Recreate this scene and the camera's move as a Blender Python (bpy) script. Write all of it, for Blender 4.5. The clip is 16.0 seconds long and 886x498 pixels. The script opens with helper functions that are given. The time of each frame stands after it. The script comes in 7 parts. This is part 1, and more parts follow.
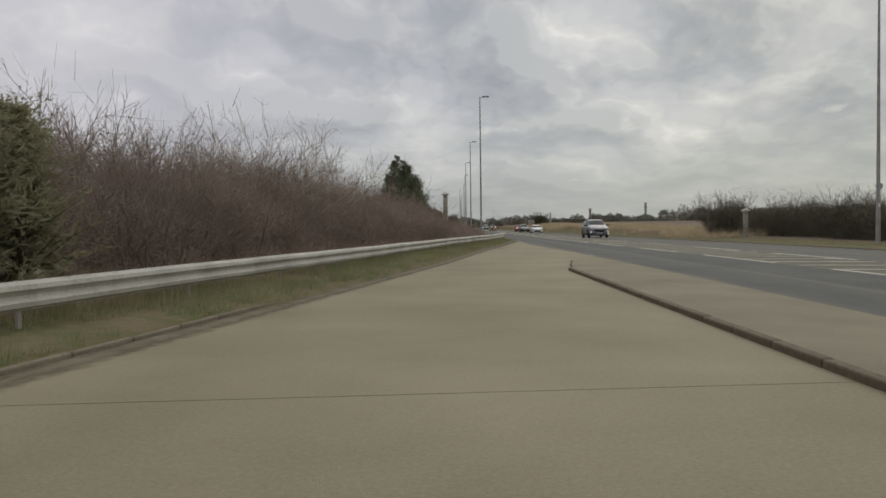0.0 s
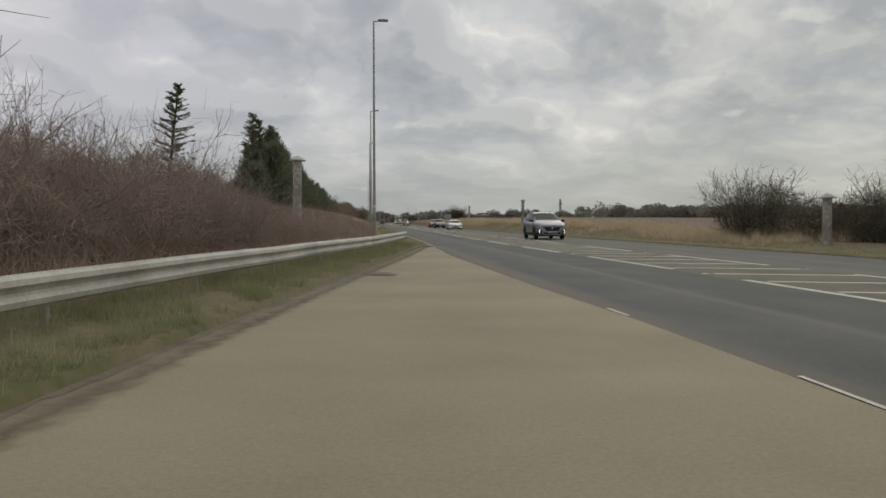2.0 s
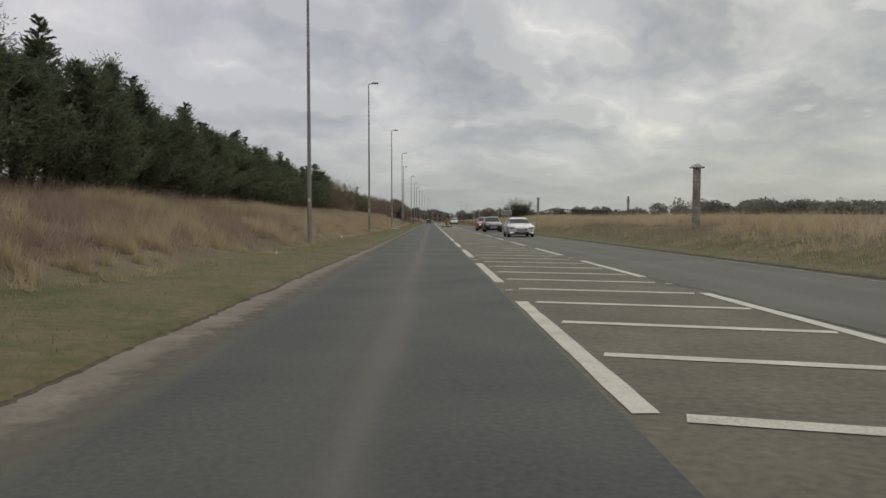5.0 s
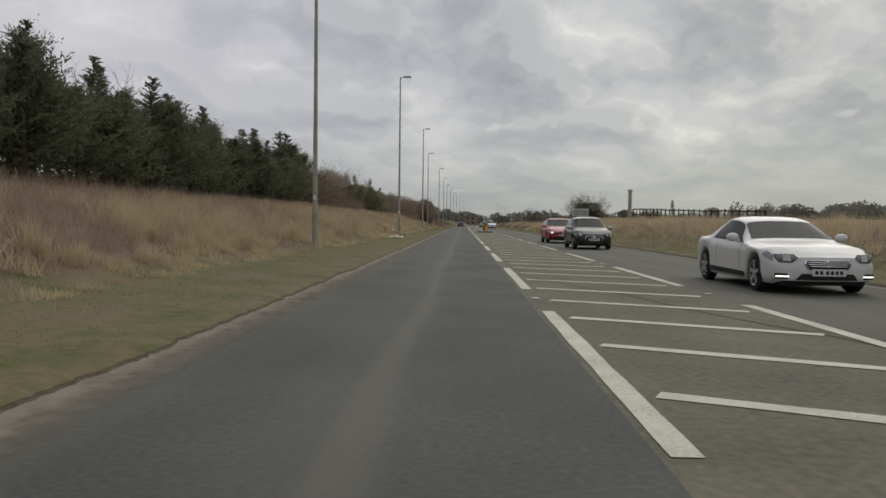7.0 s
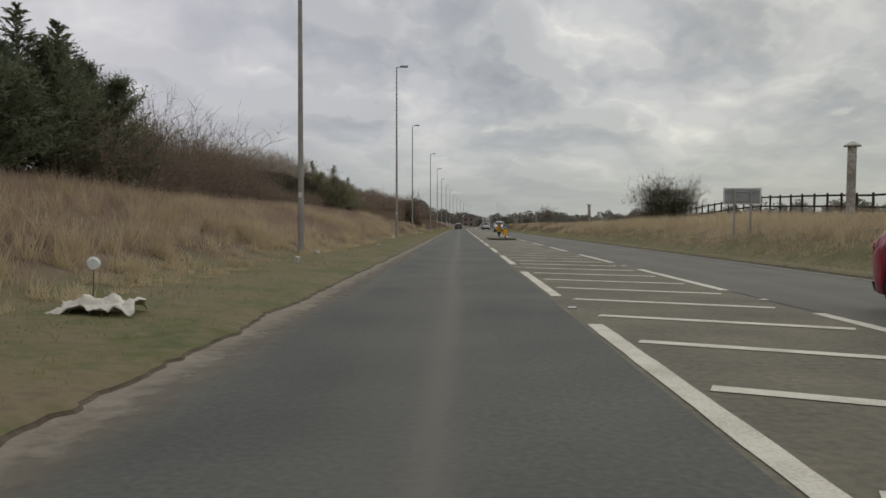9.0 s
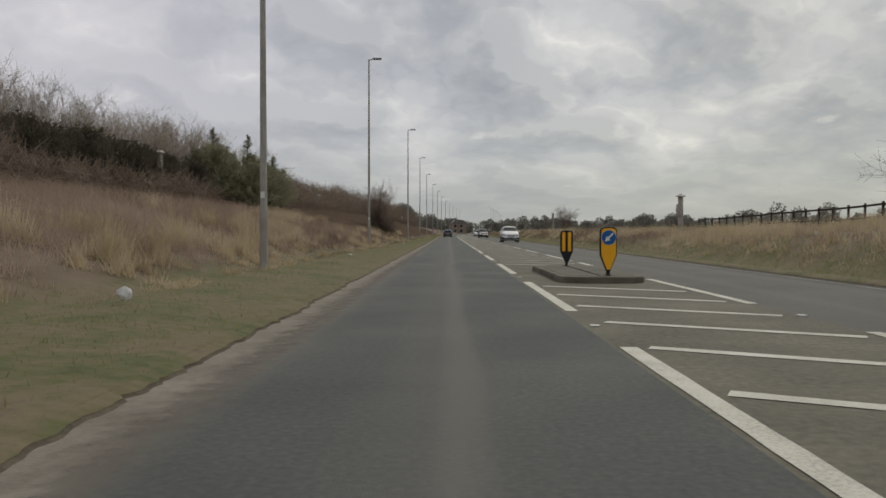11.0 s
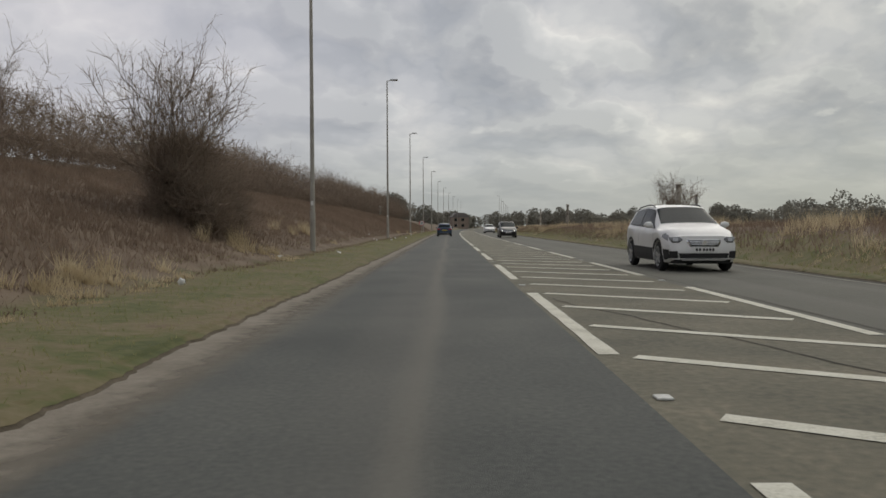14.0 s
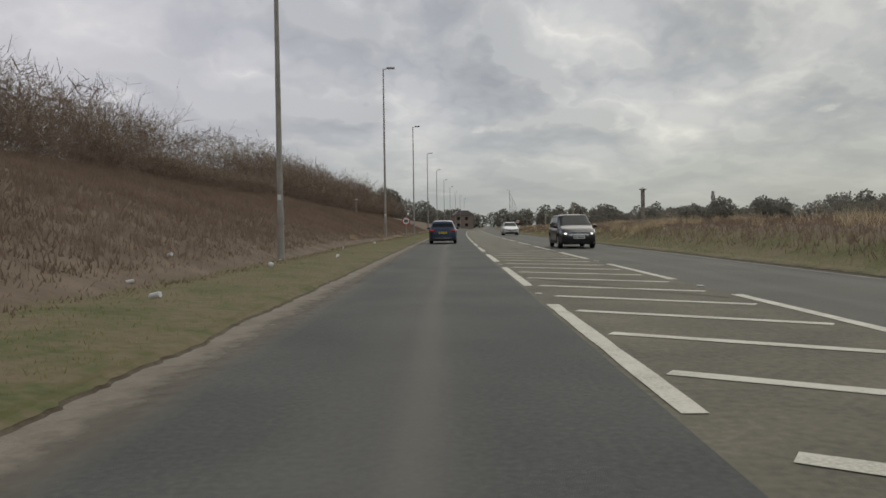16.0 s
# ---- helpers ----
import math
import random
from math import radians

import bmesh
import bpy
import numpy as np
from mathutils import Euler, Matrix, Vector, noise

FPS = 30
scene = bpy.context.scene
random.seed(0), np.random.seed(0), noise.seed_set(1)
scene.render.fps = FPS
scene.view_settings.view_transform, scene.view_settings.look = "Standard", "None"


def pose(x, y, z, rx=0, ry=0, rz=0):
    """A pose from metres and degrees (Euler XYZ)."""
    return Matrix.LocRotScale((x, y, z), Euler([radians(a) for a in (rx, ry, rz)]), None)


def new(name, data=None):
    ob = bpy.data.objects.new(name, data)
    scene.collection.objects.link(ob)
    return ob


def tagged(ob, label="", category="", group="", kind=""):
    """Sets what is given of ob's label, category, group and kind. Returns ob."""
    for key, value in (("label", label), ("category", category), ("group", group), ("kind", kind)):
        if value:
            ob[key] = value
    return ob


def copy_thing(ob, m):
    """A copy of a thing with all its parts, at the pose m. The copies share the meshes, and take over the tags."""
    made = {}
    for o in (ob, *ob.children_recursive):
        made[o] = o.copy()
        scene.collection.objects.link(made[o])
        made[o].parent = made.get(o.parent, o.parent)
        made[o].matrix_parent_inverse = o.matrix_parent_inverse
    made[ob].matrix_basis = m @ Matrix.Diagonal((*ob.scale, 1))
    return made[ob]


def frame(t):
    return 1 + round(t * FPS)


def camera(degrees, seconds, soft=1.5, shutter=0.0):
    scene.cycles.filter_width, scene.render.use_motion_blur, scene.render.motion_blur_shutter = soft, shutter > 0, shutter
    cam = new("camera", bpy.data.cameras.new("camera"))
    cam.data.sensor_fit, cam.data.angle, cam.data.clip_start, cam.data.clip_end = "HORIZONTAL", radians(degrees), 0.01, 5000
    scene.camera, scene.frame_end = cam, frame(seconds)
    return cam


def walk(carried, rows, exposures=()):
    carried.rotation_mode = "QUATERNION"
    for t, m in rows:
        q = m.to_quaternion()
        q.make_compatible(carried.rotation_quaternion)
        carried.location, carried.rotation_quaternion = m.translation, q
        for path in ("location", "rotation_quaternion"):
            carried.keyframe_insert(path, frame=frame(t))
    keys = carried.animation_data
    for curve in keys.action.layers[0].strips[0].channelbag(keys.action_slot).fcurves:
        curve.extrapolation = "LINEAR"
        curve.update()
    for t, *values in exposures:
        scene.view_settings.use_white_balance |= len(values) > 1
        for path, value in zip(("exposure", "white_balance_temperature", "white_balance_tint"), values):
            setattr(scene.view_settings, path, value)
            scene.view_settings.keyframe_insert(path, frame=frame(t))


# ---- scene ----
# ---------------------------------------------------------------- camera
# seconds, x, y, z, yaw, pitch, roll
WAY = [
    (0.0, -8.236, -110.914, 1.112, 1.007, -1.668, -0.717),
    (0.5, -8.154, -105.594, 1.109, -0.729, -1.940, -0.332),
    (1.0, -7.786, -100.259, 1.103, -2.485, -2.075, -0.352),
    (1.5, -7.133, -94.440, 1.088, -4.155, -2.019, -0.343),
    (2.0, -6.157, -87.895, 1.061, -5.505, -2.109, -0.012),
    (2.5, -5.070, -80.614, 1.037, -6.233, -2.262, 0.055),
    (3.0, -3.879, -73.159, 1.064, -6.039, -2.350, -0.003),
    (3.5, -2.817, -65.369, 1.121, -5.140, -2.163, 0.356),
    (4.0, -2.031, -57.388, 1.102, -3.837, -2.100, 0.665),
    (4.5, -1.463, -48.886, 1.104, -2.274, -2.088, 0.128),
    (5.0, -1.139, -40.069, 1.103, -0.941, -2.198, -0.082),
    (5.5, -0.994, -30.995, 1.100, 0.141, -2.338, -0.057),
    (6.0, -0.948, -21.731, 1.096, 0.947, -2.398, 0.102),
    (6.5, -0.926, -12.345, 1.094, 1.451, -2.273, 0.289),
    (7.0, -0.990, -3.398, 1.096, 1.571, -2.001, 0.683),
    (7.5, -1.059, 6.132, 1.087, 1.661, -1.762, 0.689),
    (8.0, -1.114, 15.423, 1.066, 1.692, -1.906, 0.498),
    (8.5, -1.233, 24.659, 1.063, 1.548, -2.007, 0.385),
    (9.0, -1.360, 33.975, 1.062, 1.330, -1.842, 0.110),
    (9.5, -1.462, 43.183, 1.064, 1.156, -1.737, -0.007),
    (10.0, -1.542, 52.343, 1.069, 0.907, -1.572, -0.047),
    (10.5, -1.587, 61.585, 1.074, 0.653, -1.412, -0.014),
    (11.0, -1.586, 71.042, 1.075, 0.454, -1.326, 0.086),
    (11.5, -1.527, 80.829, 1.072, 0.372, -1.371, 0.249),
    (12.0, -1.414, 90.654, 1.067, 0.488, -1.411, -0.454),
    (12.5, -1.345, 100.228, 1.080, 0.509, -1.614, -0.480),
    (13.0, -1.339, 109.626, 1.052, 0.417, -1.569, -0.369),
    (13.5, -1.289, 119.283, 1.084, 0.433, -1.582, -0.218),
    (14.0, -1.265, 128.843, 1.087, 0.461, -1.720, -0.183),
    (14.5, -1.328, 138.320, 1.076, 0.349, -1.588, -0.053),
    (15.0, -1.258, 147.964, 1.109, 0.474, -1.634, -0.110),
    (15.5, -1.268, 157.246, 1.086, 0.572, -1.769, -0.348),
    (16.0, -1.274, 166.946, 1.071, 0.611, -1.732, -0.744),
]
cam = camera(61.6, 16.0, soft=1.6)
walk(cam, [(t, pose(x, y, z, 90 + pitch, -roll, yaw)) for t, x, y, z, yaw, pitch, roll in WAY],
     exposures=[(0.0, 0.0, 6600, 8), (16.0, 0.0, 6600, 8)])

# ---------------------------------------------------------------- light
SUN_ELEVATION, SUN_AZIMUTH = radians(38), radians(25)
SKY = (3.4, 1.7, 0.55)   # which stretch of cloud drifts over the road
world = bpy.data.worlds.new("sky")
scene.world = world
world.use_nodes = True


def cloudy_sky(tree):
    """A broken grey cloud deck over a hazy Nishita sky."""
    n, l = tree.nodes, tree.links
    n.clear()
    out = n.new("ShaderNodeOutputWorld")
    bg = n.new("ShaderNodeBackground")
    sky = n.new("ShaderNodeTexSky")
    sky.sky_type, sky.sun_disc = "NISHITA", False
    sky.sun_elevation, sky.sun_rotation = SUN_ELEVATION, SUN_AZIMUTH
    sky.air_density, sky.dust_density, sky.ozone_density = 1.0, 2.0, 1.0
    coord = n.new("ShaderNodeTexCoord")
    split = n.new("ShaderNodeSeparateXYZ")
    l.new(coord.outputs["Generated"], split.inputs[0])
    up = n.new("ShaderNodeMath"); up.operation = "MAXIMUM"; up.inputs[1].default_value = 0.0
    l.new(split.outputs["Z"], up.inputs[0])

    def math_node(kind, a, b=None, c=None):
        m = n.new("ShaderNodeMath"); m.operation = kind
        for i, v in enumerate((a, b, c)):
            if isinstance(v, (int, float)):
                m.inputs[i].default_value = v
            elif v is not None:
                l.new(v, m.inputs[i])
        return m.outputs[0]

    # a flat deck seen from below: the heaps crowd together and flatten towards the horizon
    height = math_node("MULTIPLY", math_node("LOGARITHM", math_node("ADD", up.outputs[0], 0.075), 2.718), 0.46)
    deck = n.new("ShaderNodeCombineXYZ")
    l.new(split.outputs["X"], deck.inputs[0]); l.new(split.outputs["Y"], deck.inputs[1]); l.new(height, deck.inputs[2])

    def shifted(shift):
        m = n.new("ShaderNodeMapping"); m.inputs["Location"].default_value = shift
        l.new(deck.outputs[0], m.inputs[0])
        return m.outputs[0]

    def cloud(scale, detail, rough, shift, warp):
        t = n.new("ShaderNodeTexNoise")
        t.inputs["Scale"].default_value, t.inputs["Detail"].default_value = scale, detail
        t.inputs["Roughness"].default_value, t.inputs["Distortion"].default_value = rough, warp
        l.new(shifted(shift), t.inputs["Vector"])
        return t

    def ramp(source, stops):
        r = n.new("ShaderNodeValToRGB")
        r.color_ramp.interpolation = "EASE"
        e = r.color_ramp.elements
        while len(e) < len(stops):
            e.new(0.5)
        for el, (at, c) in zip(e, stops):
            el.position, el.color = at, (*c, 1)
        l.new(source, r.inputs[0])
        return r

    def mix(a, b, f, kind="MIX"):
        m = n.new("ShaderNodeMix"); m.data_type, m.blend_type = "RGBA", kind
        for v, i in ((f, 0), (a, 6), (b, 7)):
            if isinstance(v, (int, float)):
                m.inputs[i].default_value = v
            else:
                l.new(v, m.inputs[i])
        return m.outputs[2]

    def density(dx, dz):
        """How thick the cloud is, from broad heaps and rounded billows; dx and dz read it a little to the side and higher."""
        at = (SKY[0] + dx, SKY[1], SKY[2] + dz)
        broad = cloud(6.6, 7, 0.47, at, 0.0).outputs["Fac"]
        w = n.new("ShaderNodeVectorMath"); w.operation = "MULTIPLY_ADD"
        w.inputs[1].default_value = (0.10, 0.10, 0.10)
        l.new(cloud(9.0, 4, 0.5, at, 0.0).outputs["Color"], w.inputs[0]); l.new(shifted(at), w.inputs[2])
        v = n.new("ShaderNodeTexVoronoi")
        v.feature, v.normalize = "SMOOTH_F1", True
        v.inputs["Scale"].default_value, v.inputs["Detail"].default_value, v.inputs["Roughness"].default_value = 9.5, 3.0, 0.48
        v.inputs["Smoothness"].default_value = 0.30
        l.new(w.outputs[0], v.inputs["Vector"])
        return math_node("MULTIPLY_ADD", v.outputs["Distance"], -0.42, math_node("MULTIPLY", broad, 1.0))

    here = density(0.0, 0.0)
    body = n.new("ShaderNodeMapRange")
    body.inputs["From Min"].default_value, body.inputs["From Max"].default_value = 0.17, 0.47
    l.new(here, body.inputs["Value"])
    # thick cloud is dark beneath, thin cloud lets the light through
    big = ramp(body.outputs[0], [(0.0, (0.700, 0.690, 0.690)), (0.30, (0.625, 0.620, 0.634)), (0.50, (0.530, 0.535, 0.560)), (0.72, (0.455, 0.466, 0.496)), (1.0, (0.395, 0.408, 0.440))])
    relief = math_node("SUBTRACT", here, density(0.018, 0.042))
    span = n.new("ShaderNodeMapRange")
    span.inputs["From Min"].default_value, span.inputs["From Max"].default_value = -0.07, 0.07
    l.new(relief, span.inputs["Value"])
    heap = ramp(span.outputs[0], [(0.0, (0.84, 0.86, 0.89)), (0.35, (0.94, 0.95, 0.96)), (0.55, (1.0, 1.0, 1.0)), (0.75, (1.08, 1.075, 1.06)), (1.0, (1.22, 1.21, 1.17))])
    clouds = mix(big.outputs[0], heap.outputs[0], 1.0, "MULTIPLY")
    # thinner, smoother cloud away from the sun's side
    calm = n.new("ShaderNodeMapRange"); calm.interpolation_type = "SMOOTHSTEP"
    calm.inputs["From Min"].default_value, calm.inputs["From Max"].default_value = -0.55, 0.12
    calm.inputs["To Min"].default_value, calm.inputs["To Max"].default_value = 0.62, 0.0
    l.new(split.outputs["X"], calm.inputs["Value"])
    lilac = n.new("ShaderNodeRGB"); lilac.outputs[0].default_value = (0.565, 0.560, 0.590, 1)
    clouds = mix(clouds, lilac.outputs[0], calm.outputs[0])
    # broad lighter and darker reaches of the deck
    reach = ramp(cloud(2.1, 2, 0.4, (0.7, 2.2, 4.1), 0.0).outputs["Fac"], [(0.36, (0.93, 0.935, 0.95)), (0.64, (1.07, 1.065, 1.05))])
    clouds = mix(clouds, reach.outputs[0], 1.0, "MULTIPLY")
    # rifts where thin bright cloud shows
    rift = ramp(cloud(8.0, 5, 0.5, (1.2, 5.5, 0), 0.2).outputs["Fac"], [(0.62, (0, 0, 0)), (0.68, (1, 1, 1))])
    # grey-green haze low down
    low = ramp(up.outputs[0], [(0.0, (1, 1, 1)), (0.17, (0, 0, 0))])
    haze = n.new("ShaderNodeRGB"); haze.outputs[0].default_value = (0.365, 0.395, 0.392, 1)
    hz = n.new("ShaderNodeMath"); hz.operation = "MULTIPLY"; hz.inputs[1].default_value = 0.72
    l.new(low.outputs[0], hz.inputs[0])
    clouds = mix(clouds, haze.outputs[0], hz.outputs[0])
    white = n.new("ShaderNodeRGB"); white.outputs[0].default_value = (0.84, 0.83, 0.80, 1)
    rf = n.new("ShaderNodeMath"); rf.operation = "MULTIPLY"; rf.inputs[1].default_value = 0.3
    l.new(rift.outputs[0], rf.inputs[0])
    clouds = mix(clouds, white.outputs[0], rf.outputs[0])
    # the cloud is creamier towards the side where the sun stands behind it
    side = n.new("ShaderNodeMapRange")
    side.inputs["From Min"].default_value, side.inputs["From Max"].default_value = -0.35, 0.5
    l.new(split.outputs["X"], side.inputs["Value"])
    side_tint = ramp(side.outputs[0], [(0.0, (1.0, 0.99, 1.03)), (0.45, (1.0, 1.0, 1.0)), (1.0, (1.0, 1.0, 0.945))])
    clouds = mix(clouds, side_tint.outputs[0], 1.0, "MULTIPLY")
    sc = n.new("ShaderNodeVectorMath"); sc.operation = "SCALE"; sc.inputs["Scale"].default_value = 0.08
    l.new(sky.outputs[0], sc.inputs[0])
    l.new(mix(clouds, sc.outputs[0], 0.06), bg.inputs["Color"])
    bg.inputs["Strength"].default_value = 1.0
    l.new(bg.outputs[0], out.inputs["Surface"])


cloudy_sky(world.node_tree)
sun = new("sun", bpy.data.lights.new("sun", "SUN"))
sun.data.energy, sun.data.angle, sun.data.color = 0.95, radians(55), (1.0, 0.95, 0.88)
sun.matrix_world = pose(0, 0, 60, 90 - math.degrees(SUN_ELEVATION), 0, 180 - math.degrees(SUN_AZIMUTH))

# ---------------------------------------------------------------- materials


def material(name, stops, scale=1.0, rough=0.8, metal=0.0, fine=18.0, fine_amount=0.35, bump=0.0, bump_scale=40.0, coords="Object", random_tint=0.0, spec=0.3, thin=0.0):
    """A surface whose colour runs through stops by noise at two scales, with fine relief."""
    m = bpy.data.materials.new(name)
    m.use_nodes = True
    n, l = m.node_tree.nodes, m.node_tree.links
    b = n["Principled BSDF"]
    b.inputs["Roughness"].default_value, b.inputs["Metallic"].default_value = rough, metal
    b.inputs["Specular IOR Level"].default_value = spec
    c = n.new("ShaderNodeTexCoord")
    t = n.new("ShaderNodeTexNoise"); t.inputs["Scale"].default_value, t.inputs["Detail"].default_value = scale, 6
    f = n.new("ShaderNodeTexNoise"); f.inputs["Scale"].default_value, f.inputs["Detail"].default_value = fine, 5
    for x in (t, f):
        l.new(c.outputs[coords], x.inputs["Vector"])
    mx = n.new("ShaderNodeMix"); mx.data_type = "FLOAT"; mx.inputs[0].default_value = fine_amount
    l.new(t.outputs["Fac"], mx.inputs[2]); l.new(f.outputs["Fac"], mx.inputs[3])
    r = n.new("ShaderNodeValToRGB")
    e = r.color_ramp.elements
    while len(e) < len(stops):
        e.new(0.5)
    lo, hi = 0.34, 0.66
    for i, (el, col) in enumerate(zip(e, stops)):
        el.position, el.color = lo + (hi - lo) * i / max(1, len(stops) - 1), (*col, 1)
    l.new(mx.outputs[0], r.inputs[0])
    colour = r.outputs[0]
    if random_tint:
        info = n.new("ShaderNodeObjectInfo")
        hsv = n.new("ShaderNodeHueSaturation")
        ma = n.new("ShaderNodeMapRange")
        ma.inputs["To Min"].default_value, ma.inputs["To Max"].default_value = 1 - random_tint, 1 + random_tint
        l.new(info.outputs["Random"], ma.inputs["Value"]); l.new(ma.outputs[0], hsv.inputs["Value"])
        l.new(colour, hsv.inputs["Color"]); colour = hsv.outputs[0]
    l.new(colour, b.inputs["Base Color"])
    if thin:
        # leaves and blades let some light through
        tr = n.new("ShaderNodeBsdfTranslucent")
        ms = n.new("ShaderNodeMixShader"); ms.inputs[0].default_value = thin
        l.new(colour, tr.inputs["Color"]); l.new(b.outputs[0], ms.inputs[1]); l.new(tr.outputs[0], ms.inputs[2])
        l.new(ms.outputs[0], n["Material Output"].inputs["Surface"])
    if bump:
        g = n.new("ShaderNodeTexNoise"); g.inputs["Scale"].default_value, g.inputs["Detail"].default_value = bump_scale, 4
        l.new(c.outputs[coords], g.inputs["Vector"])
        bp = n.new("ShaderNodeBump"); bp.inputs["Strength"].default_value, bp.inputs["Distance"].default_value = bump, 0.02
        l.new(g.outputs["Fac"], bp.inputs["Height"]); l.new(bp.outputs[0], b.inputs["Normal"])
    return m


def banded(m, centre, width, colour, amount, wander=0.25, scale=0.12):
    """Adds a long worn streak along y at x = centre, with a wandering ragged edge."""
    n, l = m.node_tree.nodes, m.node_tree.links
    b = n["Principled BSDF"]
    old = b.inputs["Base Color"].links[0].from_socket
    c = n.new("ShaderNodeTexCoord")
    s = n.new("ShaderNodeSeparateXYZ"); l.new(c.outputs["Object"], s.inputs[0])
    mp = n.new("ShaderNodeMapping"); mp.inputs["Scale"].default_value = (1.5, scale, 1)
    l.new(c.outputs["Object"], mp.inputs[0])
    t = n.new("ShaderNodeTexNoise"); t.inputs["Scale"].default_value, t.inputs["Detail"].default_value = 1.0, 6
    l.new(mp.outputs[0], t.inputs["Vector"])
    w = n.new("ShaderNodeMath"); w.operation = "MULTIPLY_ADD"; w.inputs[1].default_value, w.inputs[2].default_value = wander * 4, -centre - wander * 2
    l.new(t.outputs["Fac"], w.inputs[0])
    d = n.new("ShaderNodeMath"); d.operation = "ADD"; l.new(s.outputs["X"], d.inputs[0]); l.new(w.outputs[0], d.inputs[1])
    a = n.new("ShaderNodeMath"); a.operation = "ABSOLUTE"; l.new(d.outputs[0], a.inputs[0])
    mr = n.new("ShaderNodeMapRange"); mr.interpolation_type = "SMOOTHSTEP"
    mr.inputs["From Min"].default_value, mr.inputs["From Max"].default_value = 0.0, width
    mr.inputs["To Min"].default_value, mr.inputs["To Max"].default_value = amount, 0.0
    l.new(a.outputs[0], mr.inputs["Value"])
    mx = n.new("ShaderNodeMix"); mx.data_type = "RGBA"
    l.new(mr.outputs[0], mx.inputs[0]); l.new(old, mx.inputs[6]); mx.inputs[7].default_value = (*colour, 1)
    l.new(mx.outputs[2], b.inputs["Base Color"])
    return m


ASPHALT = material("asphalt", [(0.069, 0.073, 0.068), (0.095, 0.098, 0.090), (0.127, 0.128, 0.114)], 0.55, 0.85, fine=22, fine_amount=0.5, bump=0.35, bump_scale=180)
banded(ASPHALT, -1.50, 0.22, (0.215, 0.198, 0.162), 0.42, 0.12)
banded(ASPHALT, -1.70, 0.75, (0.150, 0.143, 0.125), 0.32)
banded(ASPHALT, -3.3, 0.5, (0.19, 0.165, 0.125), 0.6)
HATCH_ASPHALT = material("worn_asphalt", [(0.102, 0.098, 0.074), (0.138, 0.130, 0.097), (0.172, 0.158, 0.116), (0.225, 0.200, 0.145)], 0.8, 0.88, fine=14, fine_amount=0.5, bump=0.4, bump_scale=150)
FAR_LANE = material("old_asphalt", [(0.112, 0.110, 0.092), (0.136, 0.133, 0.111), (0.162, 0.156, 0.128)], 0.4, 0.88, fine=60, fine_amount=0.4, bump=0.35, bump_scale=180)
banded(FAR_LANE, 4.15, 0.45, (0.185, 0.178, 0.155), 0.4)
banded(FAR_LANE, 5.85, 0.45, (0.185, 0.178, 0.155), 0.4)
CONCRETE = material("lay_by_concrete", [(0.232, 0.202, 0.130), (0.288, 0.252, 0.168), (0.338, 0.297, 0.202)], 0.45, 0.85, fine=35, fine_amount=0.4, bump=0.3, bump_scale=120)
KERB = material("kerb_concrete", [(0.155, 0.130, 0.095), (0.225, 0.192, 0.145), (0.30, 0.262, 0.20)], 1.2, 0.9, fine=25, bump=0.5, bump_scale=60)
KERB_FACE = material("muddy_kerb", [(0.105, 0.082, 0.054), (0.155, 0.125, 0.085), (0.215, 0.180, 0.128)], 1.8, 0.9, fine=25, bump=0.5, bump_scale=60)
STRIP = material("strip_asphalt", [(0.200, 0.178, 0.122), (0.250, 0.222, 0.155), (0.298, 0.264, 0.188)], 0.6, 0.9, fine=40, bump=0.35, bump_scale=120)
ISLAND = material("mossy_paving", [(0.105, 0.104, 0.078), (0.145, 0.140, 0.105), (0.185, 0.172, 0.130)], 1.6, 0.9, fine=20, fine_amount=0.45, bump=0.4, bump_scale=90)
ISLAND_KERB = material("island_kerb", [(0.105, 0.094, 0.070), (0.150, 0.136, 0.104), (0.20, 0.182, 0.142)], 2.0, 0.9, fine=20, bump=0.4, bump_scale=70)
FADED_LINE = material("faded_line", [(0.17, 0.16, 0.13), (0.26, 0.248, 0.205), (0.36, 0.345, 0.295)], 1.2, 0.85, fine=8, fine_amount=0.55)
JOINT = material("joint_filler", [(0.045, 0.04, 0.033), (0.075, 0.066, 0.053)], 4, 0.9)
DIRT = material("roadside_dirt", [(0.190, 0.164, 0.128), (0.240, 0.210, 0.168), (0.30, 0.266, 0.216)], 1.4, 0.95, fine=14, bump=0.6, bump_scale=30)
PAINT = material("road_paint", [(0.38, 0.365, 0.29), (0.58, 0.56, 0.465), (0.68, 0.66, 0.565)], 2.2, 0.7, fine=45, fine_amount=0.5, bump=0.2, bump_scale=120)
GROUND = material("turf", [(0.078, 0.088, 0.034), (0.112, 0.118, 0.046), (0.150, 0.130, 0.066), (0.185, 0.150, 0.088), (0.15, 0.112, 0.072)], 0.9, 0.95, fine=6, fine_amount=0.45, bump=0.8, bump_scale=9)
BANK_SOIL = [(0.122, 0.088, 0.060), (0.160, 0.118, 0.082), (0.205, 0.157, 0.112)]


